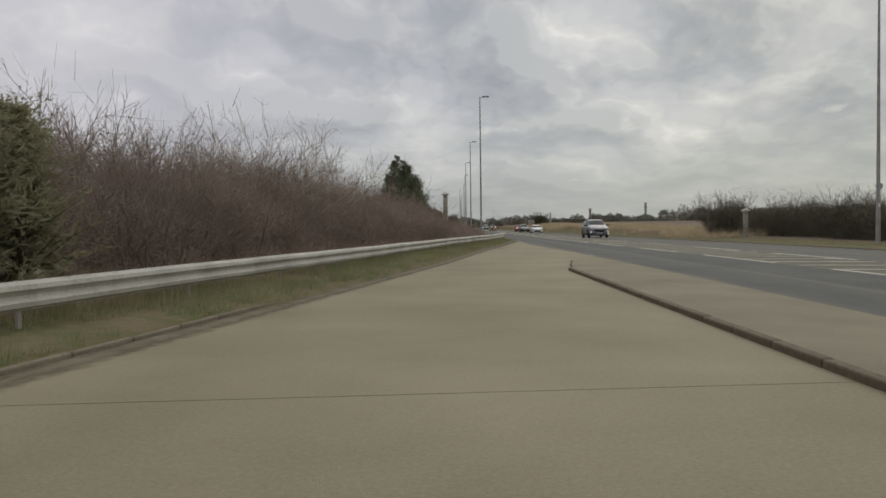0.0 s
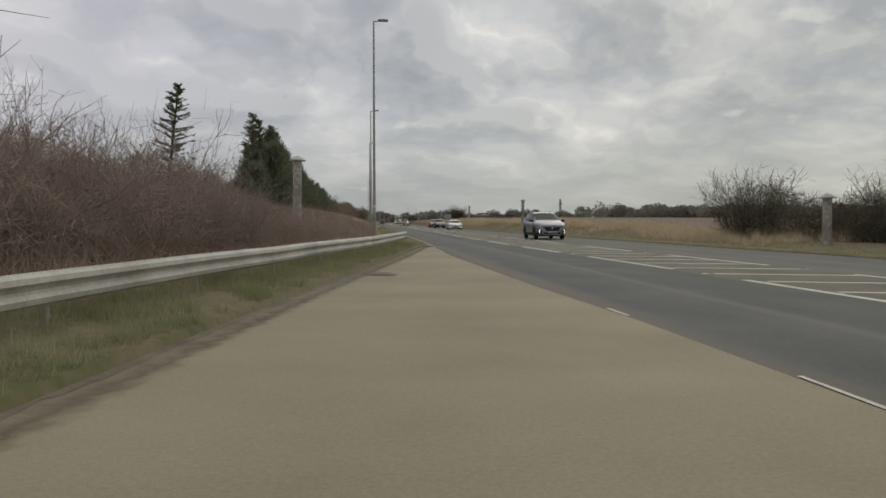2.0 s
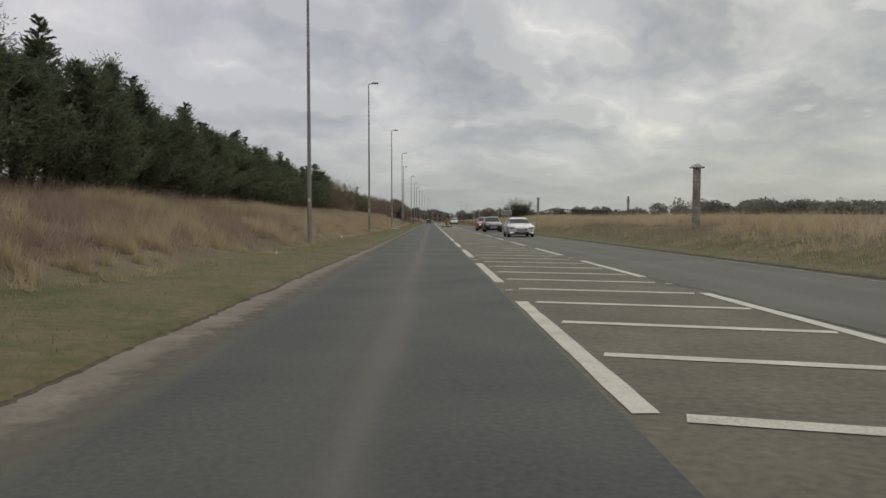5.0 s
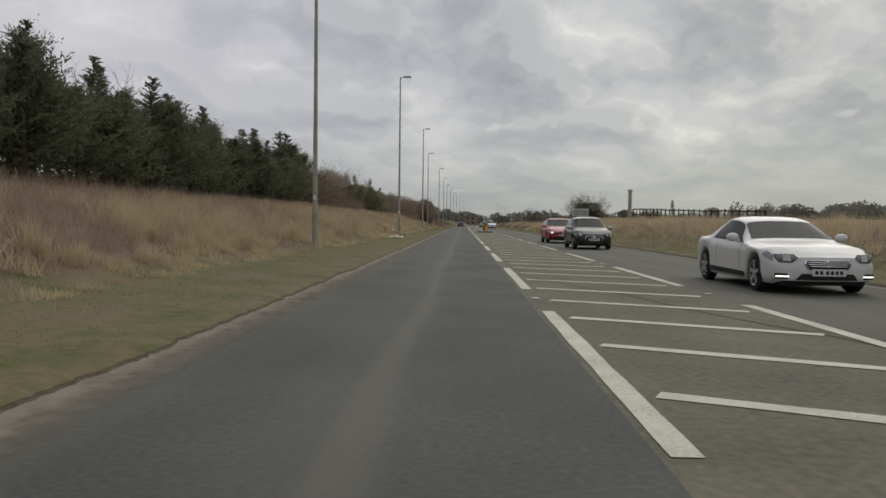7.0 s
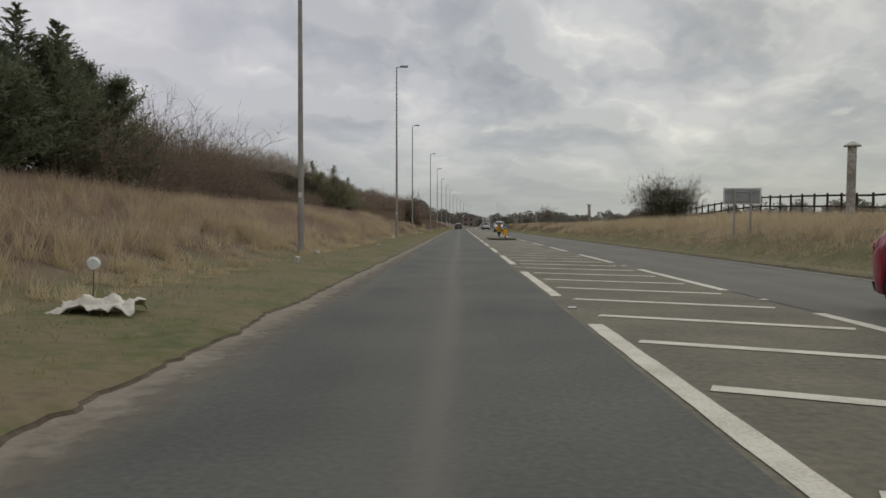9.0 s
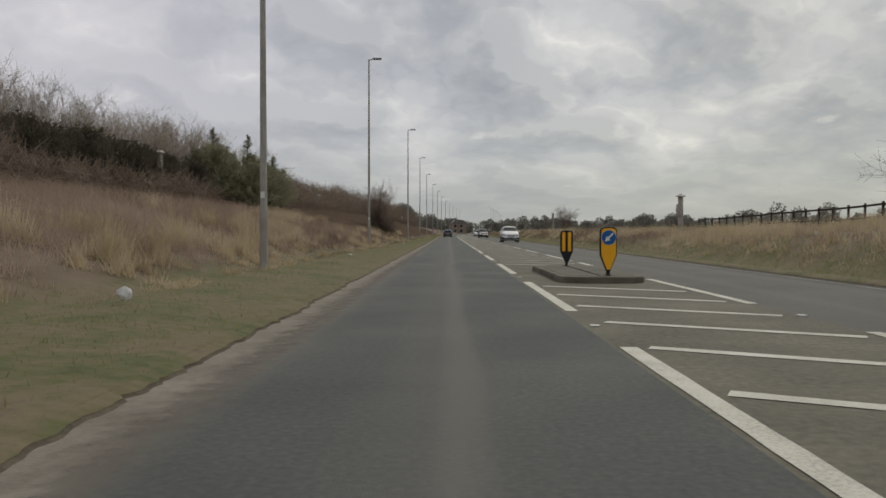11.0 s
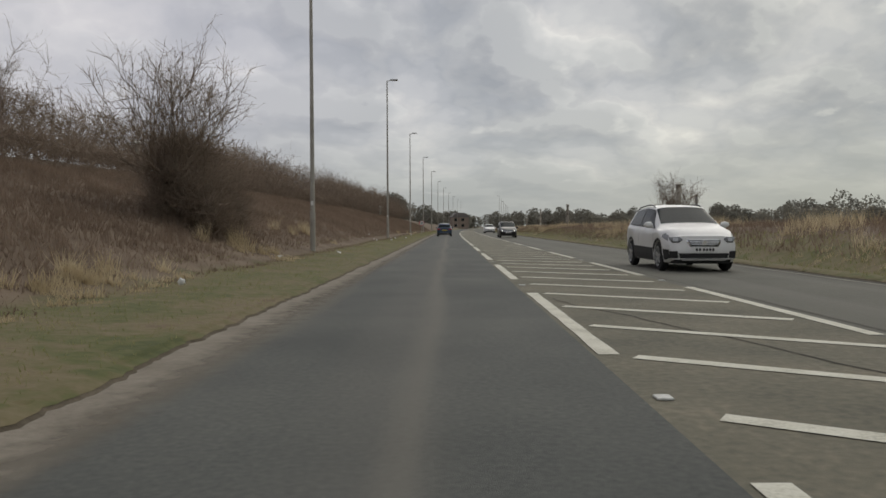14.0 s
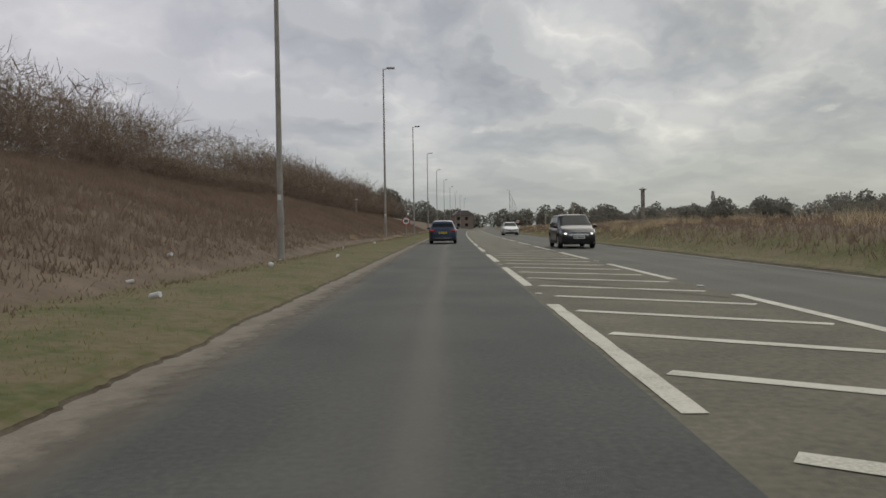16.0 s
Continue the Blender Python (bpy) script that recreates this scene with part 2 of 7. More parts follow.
def upland(m, stops):
    """Dead brown growth takes over from turf away from the mown verge, by the sheet's 'rough' value."""
    n, l = m.node_tree.nodes, m.node_tree.links
    b = n["Principled BSDF"]
    old = b.inputs["Base Color"].links[0].from_socket
    c = n.new("ShaderNodeTexCoord")
    t = n.new("ShaderNodeTexNoise"); t.inputs["Scale"].default_value, t.inputs["Detail"].default_value = 0.8, 8
    l.new(c.outputs["Object"], t.inputs["Vector"])
    r = n.new("ShaderNodeValToRGB")
    r.color_ramp.elements.new(0.5)
    for el, at, col in zip(r.color_ramp.elements, (0.32, 0.5, 0.68), stops):
        el.position, el.color = at, (*col, 1)
    l.new(t.outputs["Fac"], r.inputs[0])
    at = n.new("ShaderNodeAttribute"); at.attribute_name = "rough"
    d = n.new("ShaderNodeMath"); d.operation = "MULTIPLY_ADD"; d.inputs[1].default_value = 0.7
    k = n.new("ShaderNodeMath"); k.operation = "SUBTRACT"; k.inputs[1].default_value = 0.35
    l.new(t.outputs["Fac"], d.inputs[0]); l.new(at.outputs["Fac"], k.inputs[0]); l.new(k.outputs[0], d.inputs[2])
    g = n.new("ShaderNodeMapRange"); g.interpolation_type = "SMOOTHSTEP"
    g.inputs["From Min"].default_value, g.inputs["From Max"].default_value = 0.3, 0.7
    l.new(d.outputs[0], g.inputs["Value"])
    mx = n.new("ShaderNodeMix"); mx.data_type = "RGBA"
    l.new(g.outputs[0], mx.inputs[0]); l.new(old, mx.inputs[6]); l.new(r.outputs[0], mx.inputs[7])
    l.new(mx.outputs[2], b.inputs["Base Color"])
    return m


upland(GROUND, BANK_SOIL)
STEEL = material("galvanised_steel", [(0.27, 0.255, 0.225), (0.36, 0.342, 0.305), (0.45, 0.43, 0.39)], 1.5, 0.65, 0.15, fine=30, bump=0.08)
RAIL_STEEL = material("weathered_galvanised_rail", [(0.34, 0.325, 0.285), (0.47, 0.455, 0.41), (0.58, 0.565, 0.515)], 1.1, 0.75, 0.08, fine=20, bump=0.1)
RUST = material("rusty_post", [(0.14, 0.115, 0.085), (0.24, 0.21, 0.165), (0.30, 0.27, 0.22)], 3, 0.8, 0.2, fine=25, bump=0.3)
CAP_CONCRETE = material("pale_cap_concrete", [(0.34, 0.325, 0.27), (0.47, 0.455, 0.40), (0.60, 0.58, 0.52)], 2.0, 0.9, fine=14, fine_amount=0.5, bump=0.3)
POST_CONCRETE = material("post_concrete", [(0.17, 0.148, 0.118), (0.31, 0.285, 0.24), (0.50, 0.475, 0.42)], 1.1, 0.9, fine=7, fine_amount=0.5, bump=0.4, random_tint=0.3)
WOOD = material("dark_fence_timber", [(0.035, 0.027, 0.02), (0.065, 0.05, 0.037)], 3, 0.85, fine=30)
RUBBER = material("tyre_rubber", [(0.012, 0.012, 0.013), (0.022, 0.022, 0.022)], 8, 0.8)
STUD_WHITE = material("stud_white", [(0.42, 0.42, 0.39), (0.58, 0.58, 0.55)], 20, 0.5)
SIGN_YELLOW = material("bollard_yellow", [(0.90, 0.42, 0.012), (0.96, 0.48, 0.02)], 3, 0.45)
SIGN_BLUE = material("sign_blue", [(0.01, 0.09, 0.30), (0.015, 0.12, 0.36)], 4, 0.4)
SIGN_WHITE = material("sign_white", [(0.68, 0.68, 0.67), (0.78, 0.78, 0.77)], 4, 0.4)
SIGN_RED = material("sign_red", [(0.45, 0.01, 0.012), (0.55, 0.015, 0.018)], 4, 0.4)
SIGN_BACK = material("sign_back_grey", [(0.30, 0.31, 0.31), (0.40, 0.41, 0.405)], 2, 0.6)
BLACK = material("black_plastic", [(0.010, 0.010, 0.011), (0.020, 0.020, 0.021)], 6, 0.5)
BARK = material("bark", [(0.055, 0.042, 0.030), (0.10, 0.08, 0.06)], 5, 0.9, fine=25, bump=0.5)
TWIG = material("bare_twigs", [(0.200, 0.152, 0.128), (0.292, 0.230, 0.194), (0.372, 0.305, 0.262)], 0.9, 0.9, random_tint=0.2, thin=0.25)
SCRUB_TWIG = material("scrub_twigs", [(0.165, 0.126, 0.096), (0.236, 0.185, 0.142), (0.310, 0.250, 0.196)], 0.9, 0.9, random_tint=0.25, thin=0.25)
HEDGE_TWIG = material("dark_hedge_twigs", [(0.080, 0.073, 0.050), (0.125, 0.113, 0.080), (0.185, 0.168, 0.124)], 0.9, 0.9, random_tint=0.15, thin=0.2)
PALE_TWIG = material("pale_twigs", [(0.31, 0.262, 0.215), (0.46, 0.40, 0.335)], 0.9, 0.9, random_tint=0.2, thin=0.15)
NEEDLES = material("conifer_needles", [(0.092, 0.108, 0.068), (0.150, 0.170, 0.106), (0.228, 0.242, 0.152)], 0.8, 0.75, random_tint=0.2, thin=0.4)
OLIVE = material("olive_needles", [(0.175, 0.172, 0.105), (0.26, 0.25, 0.158), (0.36, 0.342, 0.222)], 0.8, 0.75, random_tint=0.2, thin=0.45)
DARK_LEAF = material("dark_shrub_leaves", [(0.070, 0.064, 0.044), (0.112, 0.100, 0.070), (0.165, 0.146, 0.104)], 0.9, 0.8, random_tint=0.2, thin=0.35)
IVY = material("dull_leaves", [(0.060, 0.066, 0.036), (0.095, 0.098, 0.054), (0.14, 0.135, 0.08)], 0.9, 0.75, random_tint=0.2, thin=0.4)
STRAW = material("dry_grass", [(0.40, 0.322, 0.196), (0.555, 0.460, 0.302), (0.68, 0.58, 0.41)], 0.30, 0.9, fine=2.5, fine_amount=0.5, thin=0.45)
BROWN_STRAW = material("brown_dead_growth", [(0.290, 0.215, 0.170), (0.410, 0.314, 0.246), (0.52, 0.412, 0.322)], 0.30, 0.9, fine=2.5, fine_amount=0.5, thin=0.45)
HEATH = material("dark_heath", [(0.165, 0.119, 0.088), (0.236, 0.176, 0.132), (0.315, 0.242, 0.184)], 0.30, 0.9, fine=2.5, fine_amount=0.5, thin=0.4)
GREEN_GRASS = material("short_grass", [(0.205, 0.222, 0.088), (0.285, 0.280, 0.124), (0.37, 0.330, 0.172)], 0.5, 0.9, fine=4, fine_amount=0.5, thin=0.45)
WEED_GREEN = material("weed_leaves", [(0.215, 0.230, 0.118), (0.29, 0.292, 0.158), (0.41, 0.385, 0.24)], 0.7, 0.9, fine=4, fine_amount=0.5, thin=0.45)
LITTER = material("litter_white", [(0.55, 0.55, 0.53), (0.75, 0.75, 0.73)], 9, 0.7)
CREAM = material("creamy_plastic", [(0.52, 0.48, 0.40), (0.66, 0.62, 0.54), (0.78, 0.75, 0.68)], 5, 0.6, fine=22, bump=0.5, bump_scale=14)
# Woodland colours are paled to stand in for distance haze.
HAZED_WOOD = material("hazed_far_woodland", [(0.17, 0.168, 0.142), (0.23, 0.222, 0.188), (0.30, 0.282, 0.238)], 0.05, 0.95, fine=0.6, fine_amount=0.5, thin=0.5)
BRICK_FAR = material("far_brick", [(0.24, 0.185, 0.15), (0.30, 0.24, 0.20)], 0.6, 0.9)
ROOF_FAR = material("far_roof", [(0.15, 0.135, 0.13), (0.20, 0.18, 0.17)], 0.6, 0.9)

# ---------------------------------------------------------------- mesh helpers


def part(name, bm, mat, parent=None, label="", smooth=False):
    """Links a bmesh as one mesh object, under a thing or a part if one is given."""
    me = bpy.data.meshes.new(name)
    if smooth:
        for fc in bm.faces:
            fc.smooth = True
    bm.to_mesh(me)
    bm.free()
    me.materials.append(mat)
    ob = new(name, me)
    if parent is not None:
        ob.parent = parent
    if label:
        ob["label"] = label
    return ob


def piece(name, me, parent, at, turn=0.0):
    """One of many alike pieces that share a mesh."""
    ob = new(name, me)
    ob.parent = parent
    ob.location = at
    ob.rotation_euler = (0, 0, turn)
    return ob


def raw(name, verts, faces, mat, parent=None, smooth=False):
    """Links arrays of vertices and faces as one mesh object."""
    me = bpy.data.meshes.new(name)
    v = np.asarray(verts, dtype=np.float32)
    fa = np.asarray(faces, dtype=np.int32)
    k = fa.shape[1]
    me.vertices.add(len(v)); me.vertices.foreach_set("co", v.ravel())
    me.loops.add(fa.size); me.loops.foreach_set("vertex_index", fa.ravel())
    me.polygons.add(len(fa)); me.polygons.foreach_set("loop_start", np.arange(0, fa.size, k, dtype=np.int32))
    me.polygons.foreach_set("use_smooth", np.full(len(fa), smooth, dtype=bool))
    me.update(calc_edges=True)
    me.materials.append(mat)
    ob = new(name, me)
    if parent is not None:
        ob.parent = parent
    return ob


def box(bm, x0, y0, z0, x1, y1, z1, bevel=0.0):
    m = Matrix.Translation(((x0 + x1) / 2, (y0 + y1) / 2, (z0 + z1) / 2)) @ Matrix.Diagonal((x1 - x0, y1 - y0, z1 - z0, 1))
    r = bmesh.ops.create_cube(bm, size=1, matrix=m)
    if bevel:
        edges = list({e for v in r["verts"] for e in v.link_edges})
        bmesh.ops.bevel(bm, geom=edges, offset=bevel, segments=2, affect="EDGES", profile=0.5)
    return bm


def tube(bm, p0, p1, r0, r1, n=12, caps=True):
    a, b = Vector(p0), Vector(p1)
    d = b - a
    m = Matrix.Translation((a + b) / 2) @ d.to_track_quat("Z", "Y").to_matrix().to_4x4()
    bmesh.ops.create_cone(bm, cap_ends=caps, segments=n, radius1=r0, radius2=r1, depth=d.length, matrix=m)
    return bm


def prism(bm, outline, depth, at=Matrix()):
    """A flat outline in x, z given depth along y."""
    a = [bm.verts.new(at @ Vector((x, 0, z))) for x, z in outline]
    b = [bm.verts.new(at @ Vector((x, depth, z))) for x, z in outline]
    bm.faces.new(a)
    bm.faces.new(b[::-1])
    for i in range(len(a)):
        j = (i + 1) % len(a)
        bm.faces.new((a[j], a[i], b[i], b[j]))
    bmesh.ops.recalc_face_normals(bm, faces=bm.faces)
    return bm


def thing(name, label, category, group="", at=None):
    """An empty that holds the parts of a thing."""
    e = new(name)
    e.empty_display_size = 0.2
    tagged(e, label, category, group)
    if at is not None:
        e.matrix_basis = at
    return e


# ---------------------------------------------------------------- plan of the land
def bend(y):
    """How far the road has swung to the right."""
    if y < 190:
        return 0.0
    if y < 450:
        return 1.25e-4 * (y - 190) ** 2
    return 8.45 + 0.065 * (y - 450)


def ramp_at(y, stops):
    return float(np.interp(y, [s[0] for s in stops], [s[1] for s in stops]))


def left_edge(y):
    """Where the paving ends on the near side: lay-by kerb, then lane edge."""
    if y < -56.3:
        return ramp_at(y, [(-140, -17.3), (-104, -11.6), (-97, -10.4), (-88.8, -8.98), (-80, -7.72), (-73, -6.65), (-66, -5.5), (-60, -4.64), (-56.3, -4.15)])
    return -3.72


def right_edge(y):
    return ramp_at(y, [(-110, 8.6), (-70, 8.35), (-40, 7.4), (0, 6.95), (1000, 6.95)])


def hatch_left(y):
    return ramp_at(y, [(-110, 0.75), (-80, 0.55), (-71, 0.45), (-65, 0.25), (-58, 0.12), (-54, 0.08), (-48, 0.06), (-40, 0.0), (1000, 0.0)])


def land(x, y):
    """Height of the ground."""
    c = bend(y)
    e, r = left_edge(y) + c, right_edge(y) + c
    bump_z = 0.10 * noise.noise(Vector((x * 0.22, y * 0.22, 0))) + 0.22 * noise.noise(Vector((x * 0.06, y * 0.05, 3)))
    if x < e:
        s = e - x
        top = ramp_at(y, [(-130, 0.9), (-70, 1.2), (-40, 2.9), (-15, 3.5), (30, 3.5), (70, 3.8), (110, 4.8), (160, 6.3), (190, 7.0), (230, 7.0), (300, 5.4), (420, 2.0), (600, 0.6)])
        steep = ramp_at(y, [(-130, 0.14), (-60, 0.22), (-20, 0.30), (140, 0.33), (175, 0.42), (300, 0.40)])
        rise = max(0.0, s - 2.6) * steep
        h = top * (1 - math.exp(-(rise / top) * 1.15)) if rise > 0 else 0.0
        return 0.06 + min(s, 1.5) * 0.08 + h + bump_z * min(1.0, s / 4)
    if x > r:
        s = x - r
        top = ramp_at(y, [(-130, 0.15), (-50, 0.2), (-10, 0.9), (40, 1.15), (80, 1.25), (130, 0.95), (190, 1.05), (300, 0.8), (600, 0.5)])
        h = top * (1 - math.exp(-max(0.0, s - 0.8) * 0.55))
        far = min(1.0, max(0.0, s - 7) / 6) * ramp_at(y, [(46, -0.25), (60, 0.0), (74, 0.40), (86, 0.75), (100, 0.5), (130, 0)])
        return 0.05 + h + far + bump_z * min(1.0, s / 4)
    return -0.10


def ground_sheet():
    near = [-60, -50, -42, -36, -31, -27, -24, -21.5, -19.5, -17.8, -16.2, -14.8, -13.5, -12.3, -11.2, -10.2, -9.2, -8.3, -7.5, -6.8, -6.1, -5.4, -4.8, -4.3]
    right = [7.3, 7.7, 8.2, 8.8, 9.5, 10.3, 11.2, 12.2, 13.4, 14.8, 16.5, 18.5, 21, 24, 28, 34, 42, 52, 65]
    ys = [-3000, -900, -400, -250, -190, -165] + [-150 + 2.5 * i for i in range(233)] + [440, 455, 475, 500, 540, 600, 700, 900, 1300, 2000, 3200, 4600]
    xs_off = [-3500, -1500, -600, -300, -160, -100, -76] + near
    xs_right = right + [85, 120, 180, 300, 600, 1500, 3500]
    rows, wild = [], []
    for y in ys:
        c, e, r = bend(y), left_edge(y), right_edge(y)
        xs = [x + (e + 3.72 if x > -70 else 0) for x in xs_off] + [e - 0.02, e + 0.03, (e + r) / 2, r - 0.03, r + 0.02] + [x + r - 6.95 if x < 80 else x for x in xs_right]
        row = []
        for i, x in enumerate(sorted(xs)):
            X = x + c
            wild.append(min(1.0, max(0.0, (e - x - 1.6) / ramp_at(y, [(110, 3.0), (150, 1.6)]))) if x < e else min(1.0, max(0.0, (x - r - 1.0) / 3.0)))
            z = land(X, y)
            if abs(x) > 80 or y > 700 or y < -200:
                z *= max(0.0, 1 - (abs(x) - 80) / 300) if abs(x) > 80 else 0.5
            row.append((X, y, z))
        rows.append(row)
    w = len(rows[0])
    verts = [v for row in rows for v in row]
    faces = [(j * w + i, j * w + i + 1, (j + 1) * w + i + 1, (j + 1) * w + i) for j in range(len(rows) - 1) for i in range(w - 1)]
    g = raw("ground", verts, faces, GROUND, smooth=True)
    g.data.attributes.new("rough", "FLOAT", "POINT").data.foreach_set("value", np.array(wild, dtype=np.float32))
    return tagged(g, "rough brown and green turf of banks and fields", "ground", kind="structure")


ground = ground_sheet()


def sheet(name, lo, hi, y0, y1, step, z, mat, parent=None, cols=4):
    """A paved strip between two edge lines, given as functions of y."""
    ys = list(np.arange(y0, y1, step)) + [y1]
    verts, faces = [], []
    for y in ys:
        a, b = lo(y) + bend(y), hi(y) + bend(y)
        for i in range(cols + 1):
            verts.append((a + (b - a) * i / cols, y, z))
    w = cols + 1
    for j in range(len(ys) - 1):
        for i in range(cols):
            faces.append((j * w + i, j * w + i + 1, (j + 1) * w + i + 1, (j + 1) * w + i))
    return raw(name, verts, faces, mat, parent)


def fading(m, lo=0.35, hi=0.95):
    """Lets a strip thin out towards the side where its 'across' value is 1."""
    n, l = m.node_tree.nodes, m.node_tree.links
    at = n.new("ShaderNodeAttribute"); at.attribute_name = "across"
    c = n.new("ShaderNodeTexCoord")
    t = n.new("ShaderNodeTexNoise"); t.inputs["Scale"].default_value, t.inputs["Detail"].default_value = 5.0, 8
    l.new(c.outputs["Object"], t.inputs["Vector"])
    s = n.new("ShaderNodeMath"); s.operation = "MULTIPLY_ADD"; s.inputs[1].default_value, s.inputs[2].default_value = 0.6, -0.30
    l.new(t.outputs["Fac"], s.inputs[0])
    d = n.new("ShaderNodeMath"); d.operation = "ADD"; l.new(at.outputs["Fac"], d.inputs[0]); l.new(s.outputs[0], d.inputs[1])
    r = n.new("ShaderNodeMapRange"); r.interpolation_type = "SMOOTHSTEP"
    r.inputs["From Min"].default_value, r.inputs["From Max"].default_value, r.inputs["To Min"].default_value, r.inputs["To Max"].default_value = lo, hi, 1.0, 0.0
    l.new(d.outputs[0], r.inputs["Value"]); l.new(r.outputs[0], n["Principled BSDF"].inputs["Alpha"])
    return m


def across(ob, cols):
    at = ob.data.attributes.new("across", "FLOAT", "POINT")
    at.data.foreach_set("value", np.tile(np.linspace(0, 1, cols + 1), len(ob.data.vertices) // (cols + 1)).astype(np.float32))
    return ob


def ragged(y, k, amount=0.12):
    return amount * noise.noise(Vector((y * 0.9, k, 0))) + 0.6 * amount * noise.noise(Vector((y * 3.1, k, 5))) + 1.2 * amount * noise.noise(Vector((y * 0.17, k, 9)))


def lane_edge(y):
    """Where the asphalt of the lane meets the lay-by concrete."""
    return ramp_at(y, [(-120, -3.4), (-88, -3.30), (-80, -3.32), (-76, -3.50), (-72, -3.58), (-66, -3.68), (-58, -3.70), (-56, -3.62), (1000, -3.62)])


road = tagged(sheet("road", lambda y: lane_edge(y), lambda y: hatch_left(y) - 0.05, -170, 1400, 4, 0.0, ASPHALT),
              "grey asphalt traffic lane with a worn brown streak", "road", kind="structure")
tagged(sheet("road", lambda y: hatch_left(y) - 0.05, lambda y: hatch_left(y) + 2.95, -170, 1400, 4, 0.0, HATCH_ASPHALT),
       "faded khaki-grey asphalt median under white hatching", "road", kind="structure")
tagged(sheet("road", lambda y: hatch_left(y) + 2.95, lambda y: right_edge(y) + 0.02, -170, 1400, 4, 0.0, FAR_LANE),
       "older brown-grey asphalt of the oncoming lane", "road", kind="structure")
fading(DIRT, 0.35, 0.9)
SILT = fading(material("dark_silt", [(0.135, 0.110, 0.074), (0.19, 0.160, 0.110), (0.245, 0.208, 0.148)], 1.8, 0.95, fine=14, bump=0.5, bump_scale=30), 0.25, 0.9)
tagged(across(sheet("dirt_verge", lambda y: -3.86 + ragged(y, 2, 0.08), lambda y: -2.85, -55.5, 330, 0.5, 0.006, DIRT, cols=4), 4),
       "pale sandy dirt washed along the lane edge", "road edge", kind="structure")
tagged(sheet("dirt_verge", lambda y: right_edge(y) - 0.28 + ragged(y, 7, 0.06), lambda y: right_edge(y) + 0.1, -120, 330, 0.4, 0.006, JOINT, cols=2),
       "dark muddy channel along the far lane edge", "road edge", kind="structure")
tagged(across(sheet("dirt_verge", lambda y: left_edge(y) + 0.05, lambda y: left_edge(y) + 0.6, -140, -56.8, 0.5, 0.009, SILT, cols=4), 4),
       "brown silt gathered along the lay-by kerb", "road edge", kind="structure")
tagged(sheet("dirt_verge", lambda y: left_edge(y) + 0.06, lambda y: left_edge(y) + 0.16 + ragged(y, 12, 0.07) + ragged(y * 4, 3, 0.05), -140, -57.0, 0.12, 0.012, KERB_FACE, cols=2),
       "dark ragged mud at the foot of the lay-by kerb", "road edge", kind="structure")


# ragged turf that has crept over the edges of the paving
def turf_lip(edge, sign, y0, y1, reach):
    """A low lip of turf with a broken edge and a dark earth face."""
    ys = np.arange(y0, y1, 0.09)
    top, face = [], []
    for y in ys:
        n = 0.10 * noise.noise(Vector((3, y * 0.55, sign))) + 0.05 * noise.noise(Vector((5, y * 2.3, sign))) + 0.055 * noise.noise(Vector((8, y * 5.5, sign))) + 0.035 * noise.noise(Vector((9, y * 13, sign)))
        k, x0 = ramp_at(y, reach) + n, edge(y) + bend(y)
        top += [(x0 - sign * a, y, z) for a, z in ((-0.5, 0.085), (-0.2, 0.085), (k - 0.10, 0.055 + 0.25 * abs(n)), (k, 0.03))]
        face += [(x0 - sign * a, y, z) for a, z in ((k - 0.005, 0.031), (k + 0.012, 0.014), (k + 0.03, 0.004))]

    def strip(v, w, name, mat, label):
        fs = [(j * w + i, j * w + i + 1, (j + 1) * w + i + 1, (j + 1) * w + i) for j in range(len(ys) - 1) for i in range(w - 1)]
        return tagged(raw(name, v, fs, mat, smooth=True), label, "verge", kind="structure")

    strip(top, 4, "turf_edge", GROUND, "ragged turf creeping over the edge of the lane")
    strip(face, 3, "earth_edge", EARTH, "dark damp earth along the broken turf edge")


EARTH = material("damp_earth", [(0.075, 0.060, 0.042), (0.112, 0.092, 0.066), (0.16, 0.132, 0.098)], 4, 0.95, fine=25, bump=0.6, bump_scale=40)
turf_lip(lambda y: ramp_at(y, [(-58.0, left_edge(-58.0) - 0.05), (-56.7, -3.80), (-55.8, -3.72), (400, -3.72)]), -1, -57.9, 320, [(-57, 0.0), (-30, 0.02), (5, 0.2), (20, 0.17), (60, 0.12), (110, 0.07)])
turf_lip(right_edge, 1, -118, 320, [(0, 0.05)])

tagged(sheet("edge_line", lambda y: right_edge(y) - 0.40 + ragged(y, 4, 0.012), lambda y: right_edge(y) - 0.29 + ragged(y, 5, 0.012), -118, 330, 0.5, 0.0075, FADED_LINE, cols=1),
       "faded worn white line along the far lane edge", "road marking", kind="structure")

# ---------------------------------------------------------------- lay-by


